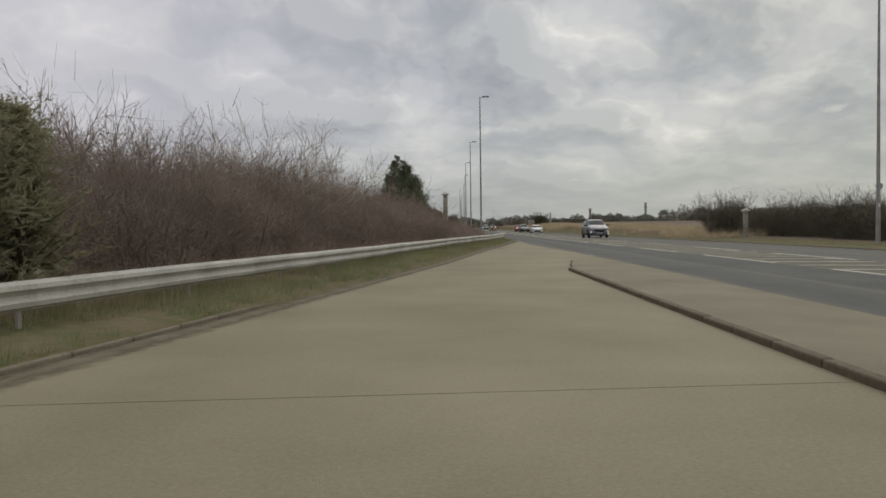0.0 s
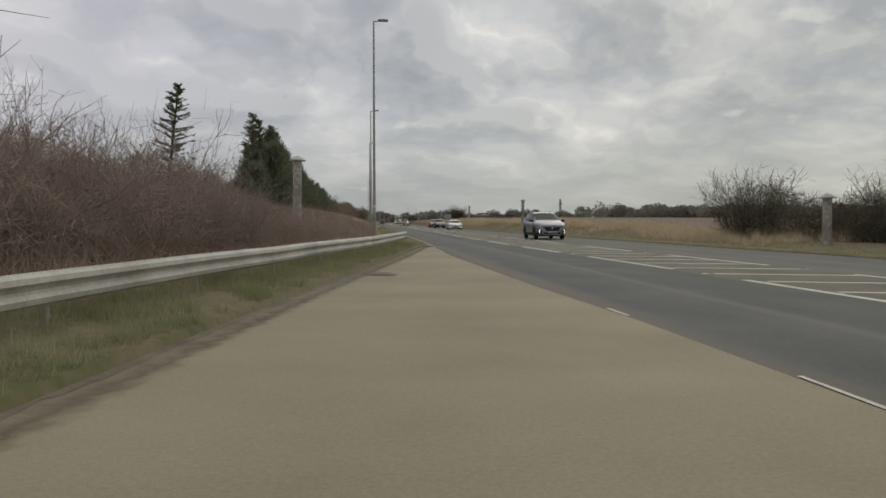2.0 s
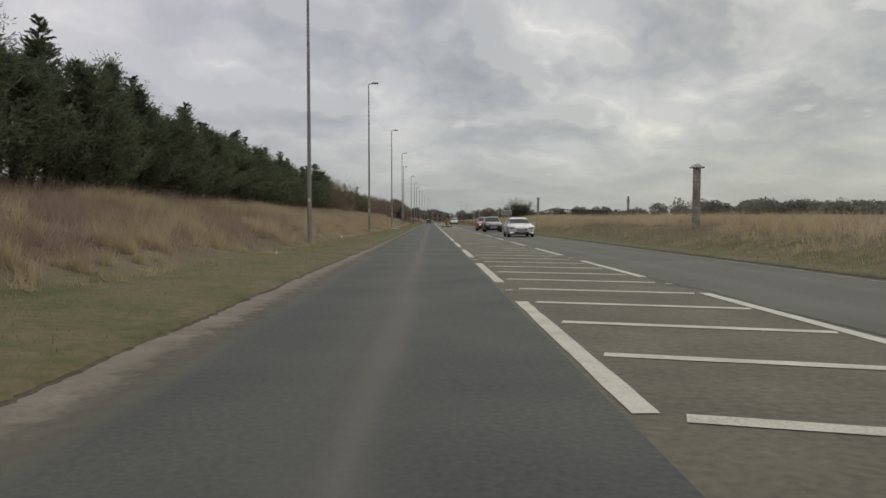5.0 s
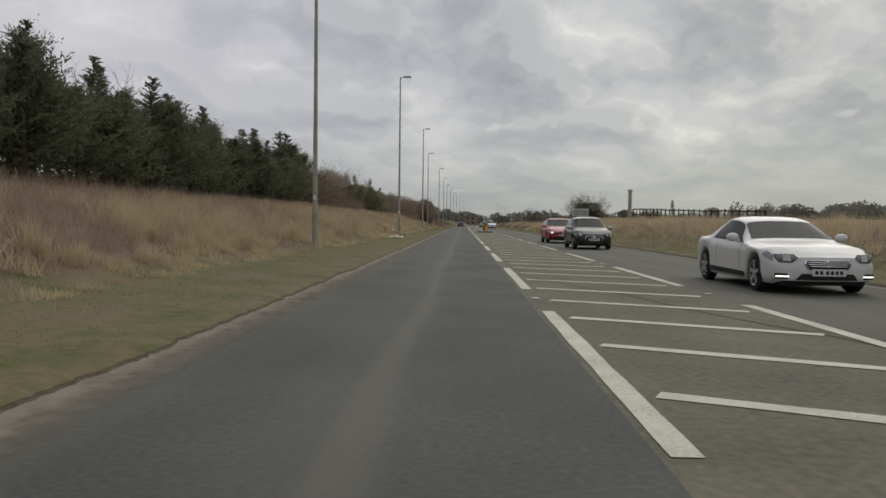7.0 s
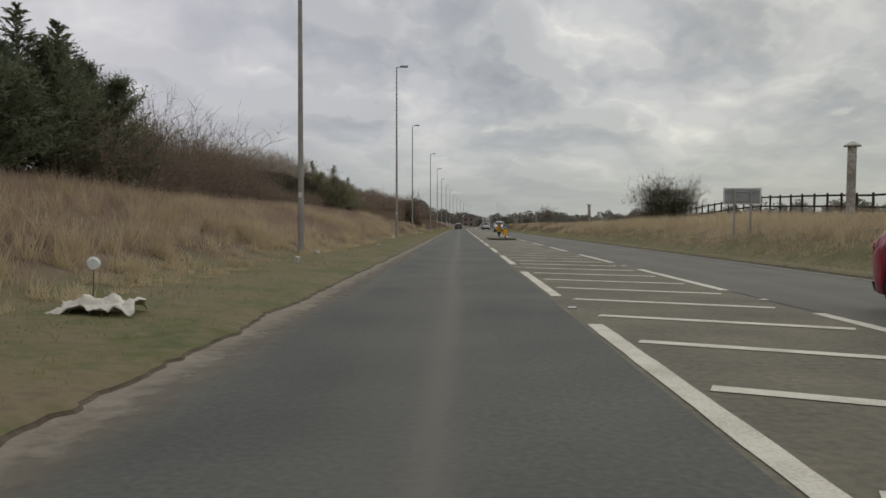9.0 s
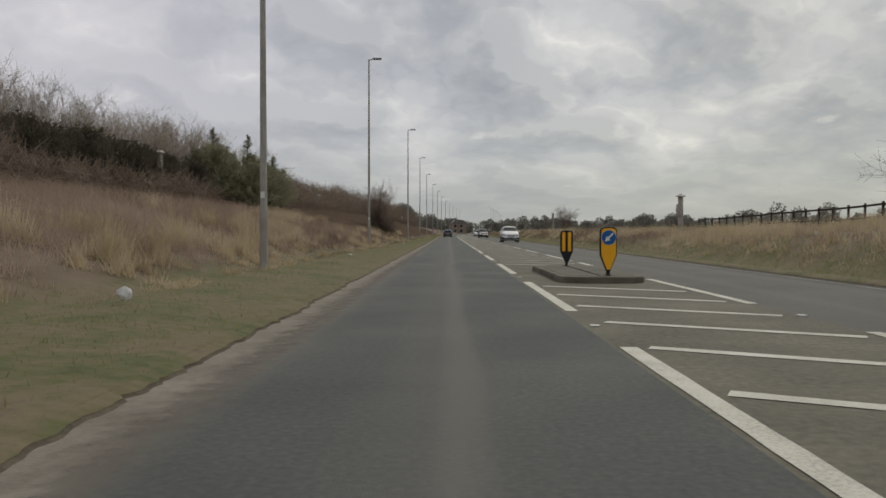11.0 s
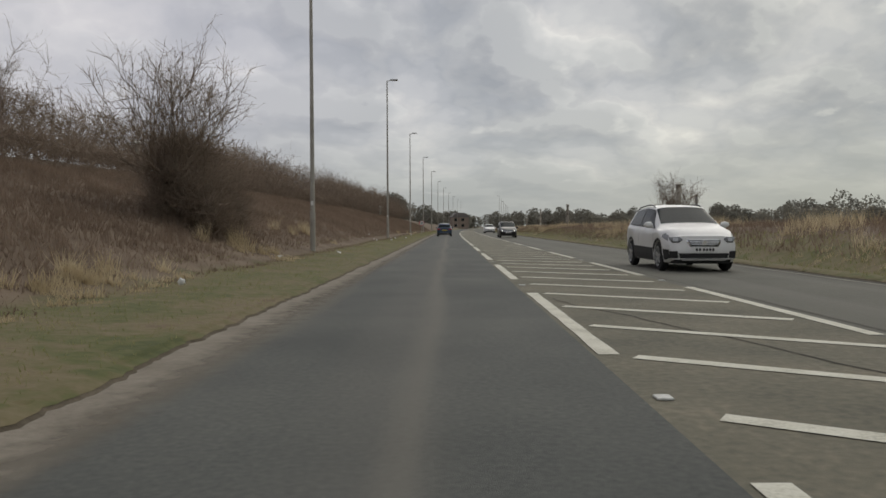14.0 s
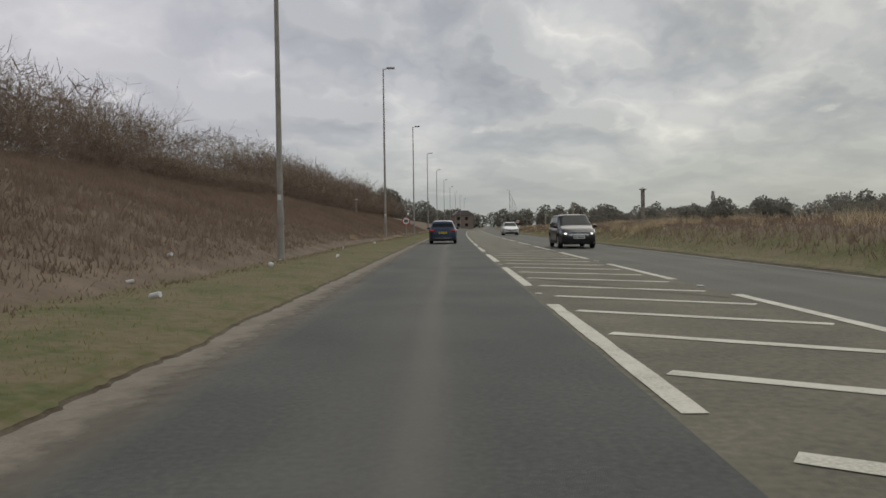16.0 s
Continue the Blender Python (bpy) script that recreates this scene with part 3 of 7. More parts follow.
def lay_by():
    """Concrete bays with recessed joints, kerb on the outer side and a raised strip towards the lane."""
    base = sheet("lay_by", lambda y: left_edge(y) + 0.02, lambda y: lane_edge(y) + 0.04, -170, -56.0, 4, -0.05, JOINT)
    tagged(base, "tan concrete lay-by in long bays with dark joints", "lay-by", kind="structure")
    tilt = lambda j: 0.75 if j == -106.3 else 0.1
    joints = [-170, -145.5, -125.0, -106.3, -88.8, -71.6, -57.2]
    for a, b in zip(joints, joints[1:]):
        verts, faces = [], []
        ys = np.linspace(a + 0.008, b - 0.008, 9)
        for y in ys:
            for i in range(5):
                lo, hi = left_edge(y) + 0.05, lane_edge(y) + 0.01
                verts.append((lo + (hi - lo) * i / 4, y + (tilt(a) if y == ys[0] else tilt(b) if y == ys[-1] else 0) * i / 4, 0.004))
        n_top = len(verts)
        verts += [(x, y, -0.05) for x, y, z in verts]
        w = 5
        for j in range(8):
            for i in range(4):
                faces.append((j * w + i, j * w + i + 1, (j + 1) * w + i + 1, (j + 1) * w + i))
        rim = [i for i in range(4)] + [j * w + 4 for j in range(8)] + [8 * w + i for i in range(4, 0, -1)] + [j * w for j in range(8, 0, -1)]
        for p, q in zip(rim, rim[1:] + rim[:1]):
            faces.append((q, p, p + n_top, q + n_top))
        raw("concrete_slab", verts, faces, CONCRETE, base)
    # dark ragged patch of broken surface
    for k, (px, py, w, d) in enumerate([(-6.0, -73.05, 0.5, 0.15), (-6.05, -72.6, 0.45, 0.10), (-5.95, -73.4, 0.35, 0.08)]):
        pts = [(px + w * math.cos(a) * (0.8 + 0.3 * noise.noise(Vector((k, a * 2, 1)))), py + d * math.sin(a) * (0.8 + 0.4 * noise.noise(Vector((k, a * 2, 7))))) for a in np.linspace(0, 2 * math.pi, 22)[:-1]]
        raw("patch", [(x, y, 0.0085 + 0.001 * k) for x, y in pts], [tuple(range(len(pts)))], JOINT, base)
    return base


lay_by()


def kerb_run(label, points, width, z0, z1, length=0.915, mat=KERB):
    """Kerb stones laid end to end along a line, each a piece of its own."""
    holder = thing("kerb", label, "kerb")
    holder["kind"] = "structure"
    bm = bmesh.new()
    box(bm, -width / 2, 0.006, z0, width / 2, length - 0.006, z1, 0.018)
    first = part("kerb_stone", bm, mat, holder)
    me, used = first.data, False
    for (ax, ay), (bx, by) in zip(points, points[1:]):
        d = Vector((bx - ax, by - ay))
        count = max(1, int(d.length / length))
        for i in range(count):
            q = Vector((ax, ay)) + d * (i / count)
            turn = math.atan2(-d.x, d.y)
            dz = 0.012 * noise.noise(Vector((q.x * 3, q.y * 1.7, 0)))
            if not used:
                first.location, first.rotation_euler, used = (q.x, q.y, dz), (0, 0, turn), True
            else:
                piece("kerb_stone", me, holder, (q.x, q.y, dz), turn)
    return holder


kerb_run("low weathered concrete kerb along the lay-by, partly overgrown", [(left_edge(-140) - 0.03, -140), (left_edge(-57.0) - 0.03, -57.0)], 0.22, -0.1, 0.055)
strip_x = -5.40
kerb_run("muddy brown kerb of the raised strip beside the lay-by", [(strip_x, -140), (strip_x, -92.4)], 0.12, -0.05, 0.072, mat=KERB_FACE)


def strip_side(y):
    """The outer side of the raised strip, which swings in to the lane at its end."""
    return ramp_at(y, [(-140, strip_x + 0.06), (-92.4, strip_x + 0.04), (-91.2, -5.16), (-90.3, -5.05), (-88.7, -4.78), (-87.9, -4.66), (-87.0, -4.50)])


def raised_strip():
    ys = list(np.arange(-140, -92.4, 1.7)) + list(np.arange(-92.4, -87.0, 0.08))
    verts, faces, crack = [], [], []
    for y in ys:
        z = ramp_at(y, [(-92.4, 0.070), (-90.5, 0.038), (-87.0, 0.012)])
        rag = (0.05 * noise.noise(Vector((y * 2.6, 4, 0))) + 0.03 * noise.noise(Vector((y * 8, 4, 0)))) * min(1, max(0, (y + 92.6) / 0.6))
        x = strip_side(y) + rag
        hi = lane_edge(y) + 0.05
        verts += [(x - 0.004, y, -0.03), (x, y, z), (x + (hi - x) * 0.5, y, z), (hi, y, 0.014)]
        if y >= -92.5:
            wide = 0.045 + 0.05 * abs(noise.noise(Vector((y * 3.3, 9, 0))))
            crack.append(((x - wide, y, 0.0095), (x + 0.004, y, 0.012)))
    for k in range(len(ys) - 1):
        for m in range(3):
            faces.append((k * 4 + m, k * 4 + m + 1, k * 4 + m + 5, k * 4 + m + 4))
    strip = tagged(raw("traffic_strip", verts, faces, STRIP), "low tan-grey strip between lay-by and lane", "pavement", kind="structure")
    v = [p for pair in crack for p in pair]
    raw("crack", v, [(2 * k, 2 * k + 1, 2 * k + 3, 2 * k + 2) for k in range(len(crack) - 1)], EARTH, strip)
    return strip


raised_strip()

# ---------------------------------------------------------------- road markings
MARK_W = 0.17


def worn_bar(name, a, b, width, parent, ends=0.0):
    """A thin bar of paint from a to b with slightly ragged sides."""
    a, b = Vector(a), Vector(b)
    d = (b - a)
    n = max(3, int(d.length / 0.35))
    side = Vector((d.y, -d.x)).normalized()
    verts, faces = [], []
    for i in range(n + 1):
        p = a + d * (i / n)
        w = width / 2 * (1 + 0.16 * noise.noise(Vector((p.x * 5, p.y * 4, 1))))
        for s in (-1, 1):
            q = p + side * (w * s)
            verts.append((q.x, q.y, 0.006))
    for i in range(n):
        faces.append((2 * i, 2 * i + 1, 2 * i + 3, 2 * i + 2))
    return raw(name, verts, faces, PAINT, parent)


def broken_line(x_of, label, phase, first, last):
    line = thing("road_marking", label, "road marking")
    line["kind"] = "structure"
    k = first
    while 9 * k + phase < last:
        y = 9 * k + phase
        worn_bar("dash", (x_of(y) + bend(y), y), (x_of(y + 5.85) + bend(y + 5.85), y + 5.85), MARK_W, line)
        k += 1
    return line


broken_line(lambda y: hatch_left(y) + MARK_W / 2, "long white dashes bounding the hatched median", 0.1, -13, 520)
broken_line(lambda y: hatch_left(y) + 2.97, "white dashes along the oncoming side of the median", 1.2, -13, 520)


def hachures():
    """Slanting bars inside the median, closer together than the dashes."""
    holder = thing("road_marking", "slanting white hatch bars across the median", "road marking")
    holder["kind"] = "structure"
    starts = [ramp_at(k, [(-60, -117.0), (-31, -59.6), (-27, -51.75), (-5, -8.45), (0, 1.4), (14, 29.05), (42, 83.8), (43, 85.75)]) for k in range(-58, 44)] + [95.75 + 1.962 * k for k in range(0, 120)]
    for y in starts:
        if 86.0 < y < 94.0:
            continue
        slant = ramp_at(y, [(-40, -0.75), (-5, -1.12), (60, -1.05), (110, -1.5)])
        x0, x1 = hatch_left(y) + 0.28 + bend(y), hatch_left(y) + ramp_at(y, [(-40, 2.88), (-5, 2.7)]) + bend(y)
        worn_bar("hatch_bar", (x0, y), (x1, y + slant), 0.18, holder)
    return holder


hachures()
edge_line = thing("road_marking", "short worn white edge dashes beside the lay-by mouth", "road marking")
edge_line["kind"] = "structure"
for y, n in ((-84.0, 0.9), (-79.8, 0.7), (-61.9, 1.3), (-60.2, 1.0), (-58.9, 1.5)):
    worn_bar("dash", (lane_edge(y) + 0.05, y), (lane_edge(y + n) + 0.07, y + n), 0.045, edge_line)


def road_studs():
    """Cat's eyes in the gaps of both broken lines."""
    bm = bmesh.new()
    box(bm, -0.055, -0.06, 0.0, 0.055, 0.06, 0.018, 0.010)
    body = part("road_stud", bm, STUD_WHITE)
    tagged(body, "small white reflecting road stud in a marking gap", "road stud", "studs of the median lines")
    at = [(hatch_left(9 * k - 1.5) + 0.08, 9 * k - 1.5) for k in range(-12, 36)] + [(hatch_left(9 * k - 0.4) + 2.95, 9 * k - 0.4) for k in range(-12, 36)]
    body.location = (at[0][0], at[0][1], 0.0)
    for x, y in at[1:]:
        copy_thing(body, pose(x + bend(y), y, 0.0))


road_studs()



def tar_seams():
    """Dark wandering cracks in the worn asphalt of the median and the lanes."""
    holder = thing("road_crack", "dark wandering cracks in worn asphalt", "crack")
    holder["kind"] = "structure"
    seams = [(0.3, -6.0, 2.6, -9.0), (2.9, 3.4, 0.4, 12.0), (0.2, 31.0, 2.8, 27.6), (2.7, 52.0, 0.9, 66.0), (2.9, 99.5, 0.3, 107.0), (0.6, 118.0, 2.8, 112.0), (2.8, 131.0, 0.3, 140.0),
             (1.0, 160.0, 2.6, 171.0), (0.3, 182.0, 2.7, 177.5), (3.2, -38.0, 3.0, -20.0), (3.15, 20.0, 3.0, 46.0), (3.05, 110.0, 3.2, 150.0)]
    for k, (x0, y0, x1, y1) in enumerate(seams):
        n = 40
        v, f = [], []
        for i in range(n + 1):
            t = i / n
            x = x0 + (x1 - x0) * t + 0.16 * noise.noise(Vector((t * 5, k, 0))) + 0.05 * noise.noise(Vector((t * 19, k, 3)))
            y = y0 + (y1 - y0) * t + 0.3 * noise.noise(Vector((t * 4, k, 8)))
            w = 0.010 + 0.012 * abs(noise.noise(Vector((t * 9, k, 5))))
            v += [(x - w, y - w, 0.0052), (x + w, y + w, 0.0052)]
        f = [(2 * i, 2 * i + 1, 2 * i + 3, 2 * i + 2) for i in range(n)]
        raw("crack", v, f, JOINT, holder)


tar_seams()

# ---------------------------------------------------------------- guard rail


def guard_rail():
    rail = thing("guard_rail", "weathered galvanised steel guard rail on short posts", "guard rail")
    x_at = lambda y: ramp_at(y, [(-140, -18.4), (-104, -12.65), (-97, -11.45), (-88.8, -10.03), (-80, -8.75), (-73, -7.5), (-68, -6.5), (-60, -5.22), (-56.7, -4.75)])
    prof = [(0.0, 0.0), (0.012, 0.018), (0.066, 0.038), (0.078, 0.088), (0.034, 0.126), (0.020, 0.152), (0.034, 0.178), (0.078, 0.214), (0.066, 0.262), (0.012, 0.284), (0.0, 0.300)]
    base_z = 0.34
    ys = list(np.arange(-150, -58.0, 3.2)) + [-56.7]

    def sag(y):
        return 0.025 * noise.noise(Vector((y * 0.13, 2, 0))) + 0.012 * noise.noise(Vector((y * 0.5, 5, 0)))
    for a, b in zip(ys, ys[1:]):
        verts, faces = [], []
        lap = 0.16
        for y in (a, (a + b) / 2, b + (lap if b < -56.9 else 0)):
            for ox, oz in prof:
                verts.append((x_at(y) + ox + (0.004 if y > b else 0), y, base_z + oz + sag(y)))
            for ox, oz in prof[::-1]:
                verts.append((x_at(y) + ox - 0.012, y, base_z + oz + sag(y)))
        w = 2 * len(prof)
        for j in range(2):
            for i in range(w):
                i2 = (i + 1) % w
                faces.append((j * w + i, j * w + i2, (j + 1) * w + i2, (j + 1) * w + i))
        raw("rail_beam", verts, faces, RAIL_STEEL, rail)
    bm = bmesh.new()
    box(bm, -0.05, -0.035, -0.6, -0.014, 0.035, 0.56, 0.006)
    box(bm, -0.08, -0.028, 0.36, -0.002, 0.028, 0.56, 0.004)
    first = part("rail_post", bm, STEEL, rail)
    me, used = first.data, False
    for y in np.arange(-148.4, -57.1, 3.2):
        if used:
            piece("rail_post", me, rail, (x_at(y), y, 0.0))
        else:
            first.location, used = (x_at(y), y, 0), True
    bm = bmesh.new()
    tube(bm, (0.02, 0, 0), (0.085, 0, 0), 0.018, 0.015, 6)
    first = part("bolt", bm, RUST, rail)
    me, used = first.data, False
    for y in ys[1:-1]:
        for oz in (0.065, 0.235):
            at = (x_at(y) - 0.005, y + 0.06, base_z + oz + sag(y))
            if used:
                piece("bolt", me, rail, at)
            else:
                first.location, used = at, True
    # flared end plate
    bm = bmesh.new()
    box(bm, x_at(-56.7) - 0.02, -56.72, 0.33, x_at(-56.7) + 0.09, -56.64, 0.65, 0.02)
    part("end_plate", bm, RAIL_STEEL, rail)
    return rail


guard_rail()

# ---------------------------------------------------------------- street lamps


def street_lamp(label, arm=1):
    lamp = thing("street_lamp", label, "street lamp", "lamps along the road")
    bm = bmesh.new()
    tube(bm, (0, 0, -0.3), (0, 0, 1.34), 0.100, 0.100, 20)
    tube(bm, (0, 0, 1.34), (0, 0, 1.46), 0.100, 0.086, 20)
    part("base_compartment", bm, STEEL, lamp, smooth=False)
    bm = bmesh.new()
    tube(bm, (0, 0, 1.46), (0, 0, 12.42), 0.086, 0.044, 20)
    part("column", bm, STEEL, lamp)
    bm = bmesh.new()
    tube(bm, (0, 0, 12.38), (0.32 * arm, 0, 12.45), 0.034, 0.030, 10)
    part("arm", bm, STEEL, lamp)
    bm = bmesh.new()
    box(bm, min(0.25 * arm, 0.85 * arm), -0.13, 12.42, max(0.25 * arm, 0.85 * arm), 0.13, 12.53, 0.035)
    head = part("lantern", bm, SIGN_BACK, lamp, "flat grey lantern head")
    bm = bmesh.new()
    box(bm, min(0.42 * arm, 0.8 * arm), -0.1, 12.405, max(0.42 * arm, 0.8 * arm), 0.1, 12.425, 0.006)
    part("glass", bm, STUD_WHITE, head)
    bm = bmesh.new()
    box(bm, -0.05, -0.095, 1.62, 0.05, -0.084, 1.78, 0.004)
    part("number_plate", bm, SIGN_WHITE, lamp, "small pale plate on the column")
    return lamp


LAMP_X = {-2: -5.98, -1: -6.18, 0: -6.38, 1: -6.17, 2: -6.08, 3: -7.0, 4: -6.27, 5: -6.15, 6: -6.1, 7: -5.56, 8: -4.9, 9: -4.1}
LAMP_DY = {-2: -1.68, -1: 0.54, 0: 0.11, 1: 0.03, 2: -0.18, 3: -0.76, 4: 1.03, 5: 0.16, 6: 0.84, 7: -0.19, 8: -1.3, 9: 0.37}
model = street_lamp("tall slim galvanised street lamp standing in the verge")
placed = False
for k in range(-2, 15):
    y = 23.37 + 32.93 * k + LAMP_DY.get(k, 0)
    x = LAMP_X.get(k, -6.2 + bend(y))
    at = pose(x, y, 12.76 - 12.5)
    if not placed:
        model.matrix_basis, placed = at, True
    else:
        copy_thing(model, at)
far_model = street_lamp("tall slim galvanised street lamp on the far verge", -1)
far_model.matrix_basis = pose(10.79, -77.05, 0.16)
bm = bmesh.new()
tube(bm, (-0.02, -0.10, 2.55), (-0.02, -0.13, 2.55), 0.16, 0.16, 20)
part("sign_disc", bm, SIGN_BACK, far_model, "small round grey sign strapped to the column")
for k, y in enumerate((395, 425, 455, 486, 520, 556)):
    copy_thing(model, pose(11.5 + bend(y) + k * 1.2, y, -0.4, 0, 0, 180))

# ---------------------------------------------------------------- capped concrete posts


def capped_post(height):
    post = thing("concrete_post", "tall round concrete vent post with a conical cap", "post", "posts along the verges")
    bm = bmesh.new()
    tube(bm, (0, 0, -1.0), (0, 0, height - 0.16), 0.168, 0.160, 20)
    part("shaft", bm, POST_CONCRETE, post, smooth=False)
    bm = bmesh.new()
    tube(bm, (0, 0, height - 0.15), (0, 0, height - 0.11), 0.31, 0.32, 20)
    tube(bm, (0, 0, height - 0.11), (0, 0, height - 0.05), 0.31, 0.21, 20)
    tube(bm, (0, 0, height - 0.05), (0, 0, height + 0.04), 0.21, 0.06, 20)
    part("cap", bm, CAP_CONCRETE, post, "pale domed cap with a thin brim")
    return post


model_post = capped_post(2.65)
POSTS = [(-8.99, -59.06, 3.52), (-14.46, 3.5, 5.0), (-19.27, 116.6, 6.03), (-19.27, 171.8, 6.09), (-20.1, 226.7, 6.16), (-14.0, 266.6, 4.9),
         (10.9, -61.5, 2.08), (10.15, -8.56, 3.46), (13.77, 63.2, 4.28), (13.33, 119.0, 3.5), (12.97, 175.0, 3.76), (14.68, 228.9, 4.06), (17.5, 281.5, 4.6), (21.0, 342.0, 3.6)]
for i, (x, y, top) in enumerate(POSTS):
    at = pose(x, y, top - 2.65, 0.8 * math.sin(i * 2.3), 0.9 * math.cos(i * 1.7), 40 * i)
    if i == 0:
        model_post.matrix_basis = at
    else:
        copy_thing(model_post, at)

# ---------------------------------------------------------------- traffic island and bollards


def traffic_island():
    isl = thing("traffic_island", "low kerbed traffic island of worn paving in the median", "traffic island")
    isl["kind"] = "structure"
    x0, x1, y0, y1, r = 0.74, 2.62, 86.55, 92.3, 0.55
    rim = []
    for cx, cy, a0 in ((x1 - r, y0 + r, -90), (x1 - r, y1 - r, 0), (x0 + r, y1 - r, 90), (x0 + r, y0 + r, 180)):
        for i in range(6):
            a = radians(a0 + 18 * i)
            rim.append((cx + r * math.cos(a), cy + r * math.sin(a)))
    bm = bmesh.new()
    vs = [bm.verts.new((x, y, 0.13)) for x, y in rim]
    f = bm.faces.new(vs)
    r1 = bmesh.ops.extrude_face_region(bm, geom=[f])
    for v in r1["geom"]:
        if isinstance(v, bmesh.types.BMVert):
            v.co.z = -0.05
    bmesh.ops.recalc_face_normals(bm, faces=bm.faces)
    bmesh.ops.bevel(bm, geom=[e for e in bm.edges if all(v.co.z > 0.1 for v in e.verts)], offset=0.025, segments=2, affect="EDGES")
    part("kerb_ring", bm, ISLAND_KERB, isl)
    # paving slabs a little proud of the ring
    ys = np.linspace(y0 + 0.5, y1 - 0.45, 7)
    for a, b in zip(ys, ys[1:]):
        for u, v in ((x0 + 0.2, 1.66), (1.69, x1 - 0.2)):
            bm = bmesh.new()
            box(bm, u, a + 0.01, 0.10, v - 0.01, b - 0.01, 0.137 + 0.004 * noise.noise(Vector((u, a, 0))), 0.006)
            part("paving_slab", bm, ISLAND, isl)
    bm = bmesh.new()
    for i in range(60):
        y = y0 + 0.55 + i * 0.082
        k = 0.5 + 0.9 * abs(noise.noise(Vector((i * 0.31, 3, 1))))
        m = Matrix.Translation((1.67 + 0.03 * math.sin(i * 5.3), y, 0.137)) @ Matrix.Rotation(i * 1.3, 4, "Z") @ Matrix.Diagonal((0.020 * k, 0.05 * k, 0.022 * k, 1))
        bmesh.ops.create_icosphere(bm, subdivisions=1, radius=1, matrix=m)
    for v in bm.verts:
        v.co += Vector((noise.noise(v.co * 31), noise.noise(v.co * 37), 0.5 * noise.noise(v.co * 41))) * 0.012
    part("weeds", bm, EARTH, isl)
    return isl


traffic_island()


def bollard(front):
    """A keep-left bollard on a rubber foot: yellow shield front, dark back with two yellow bars."""
    b = thing("traffic_bollard", "bright yellow traffic bollard with a blue arrow disc" if front else "dark-backed traffic bollard with two yellow bars", "bollard")
    shield = [(-0.145, 0.985), (-0.175, 0.94), (-0.175, 0.42), (-0.04, 0.10), (0.04, 0.10), (0.175, 0.42), (0.175, 0.94), (0.145, 0.985), (0.08, 1.0), (-0.08, 1.0)]
    bm = bmesh.new()
    prism(bm, shield, 0.07, Matrix.Translation((0, -0.035, 0)))
    part("shell", bm, BLACK, b)
    bm = bmesh.new()
    box(bm, -0.035, -0.035, -0.02, 0.035, 0.035, 0.16, 0.01)
    box(bm, -0.06, -0.055, -0.01, 0.06, 0.055, 0.025, 0.010)
    part("foot", bm, BLACK, b)
    inner = [(x * 0.88, 0.10 + (z - 0.10) * 0.955 + 0.022) for x, z in shield]
    if front:
        bm = bmesh.new()
        prism(bm, inner, 0.012, Matrix.Translation((0, -0.047, 0)))
        part("face", bm, SIGN_YELLOW, b)
        bm = bmesh.new()
        tube(bm, (0, -0.058, 0.79), (0, -0.047, 0.79), 0.15, 0.15, 28)
        disc = part("disc", bm, SIGN_BLUE, b, "round blue disc")
        bm = bmesh.new()
        arrow = [(0.10, 0.075), (0.0, -0.025), (0.03, -0.055), (-0.085, -0.085), (-0.055, 0.03), (-0.025, 0.0), (0.075, 0.10)]
        prism(bm, arrow, 0.006, Matrix.Translation((0, -0.064, 0.79)))
        part("arrow", bm, SIGN_WHITE, disc, "white downward arrow")
        bm = bmesh.new()
        for s in (-1, 1):
            tube(bm, (0, -0.054, 0.79), (0, -0.0535, 0.79), 0.162, 0.162, 28)
        part("disc_rim", bm, SIGN_WHITE, disc)
    else:
        for s in (-1, 1):
            bm = bmesh.new()
            box(bm, 0.035 if s > 0 else -0.125, -0.047, 0.42, 0.125 if s > 0 else -0.035, -0.035, 0.95, 0.006)
            part("yellow_bar", bm, SIGN_YELLOW, b)
    return b


bollard(True).matrix_basis = pose(1.86, 87.15, 0.135, 0, 0, 4) @ Matrix.Scale(1.04, 4)
bollard(False).matrix_basis = pose(1.64, 91.45, 0.135, 0, 0, -3) @ Matrix.Scale(0.98, 4)

# ---------------------------------------------------------------- plants
rng = np.random.default_rng(7)


def tubes(P, R, sides=3):
    """Vertices and quads of many tapering tubes: P (n, m, 3) points, R (n, m) radii. Two sides make a ribbon."""
    n, m, _ = P.shape
    d = P[:, -1] - P[:, 0]
    d /= np.linalg.norm(d, axis=1, keepdims=True) + 1e-9
    ref = np.where(np.abs(d[:, 2:3]) > 0.8, np.array([[1.0, 0.2, 0]]), np.array([[0, 0.1, 1.0]]))
    a = np.cross(d, ref); a /= np.linalg.norm(a, axis=1, keepdims=True) + 1e-9
    b = np.cross(d, a)
    turn = rng.uniform(0, 2 * math.pi, n)
    ring = []
    for i in range(sides):
        th = turn + 2 * math.pi * i / sides
        ring.append(a * np.cos(th)[:, None] + b * np.sin(th)[:, None])
    ring = np.stack(ring, 1)
    V = P[:, :, None, :] + ring[:, None, :, :] * R[:, :, None, None]
    idx = np.arange(n * m * sides).reshape(n, m, sides)
    F = []
    for i in range(sides if sides > 2 else 1):
        j = (i + 1) % sides
        F.append(np.stack([idx[:, :-1, i], idx[:, :-1, j], idx[:, 1:, j], idx[:, 1:, i]], -1).reshape(-1, 4))
    return V.reshape(-1, 3), np.concatenate(F)


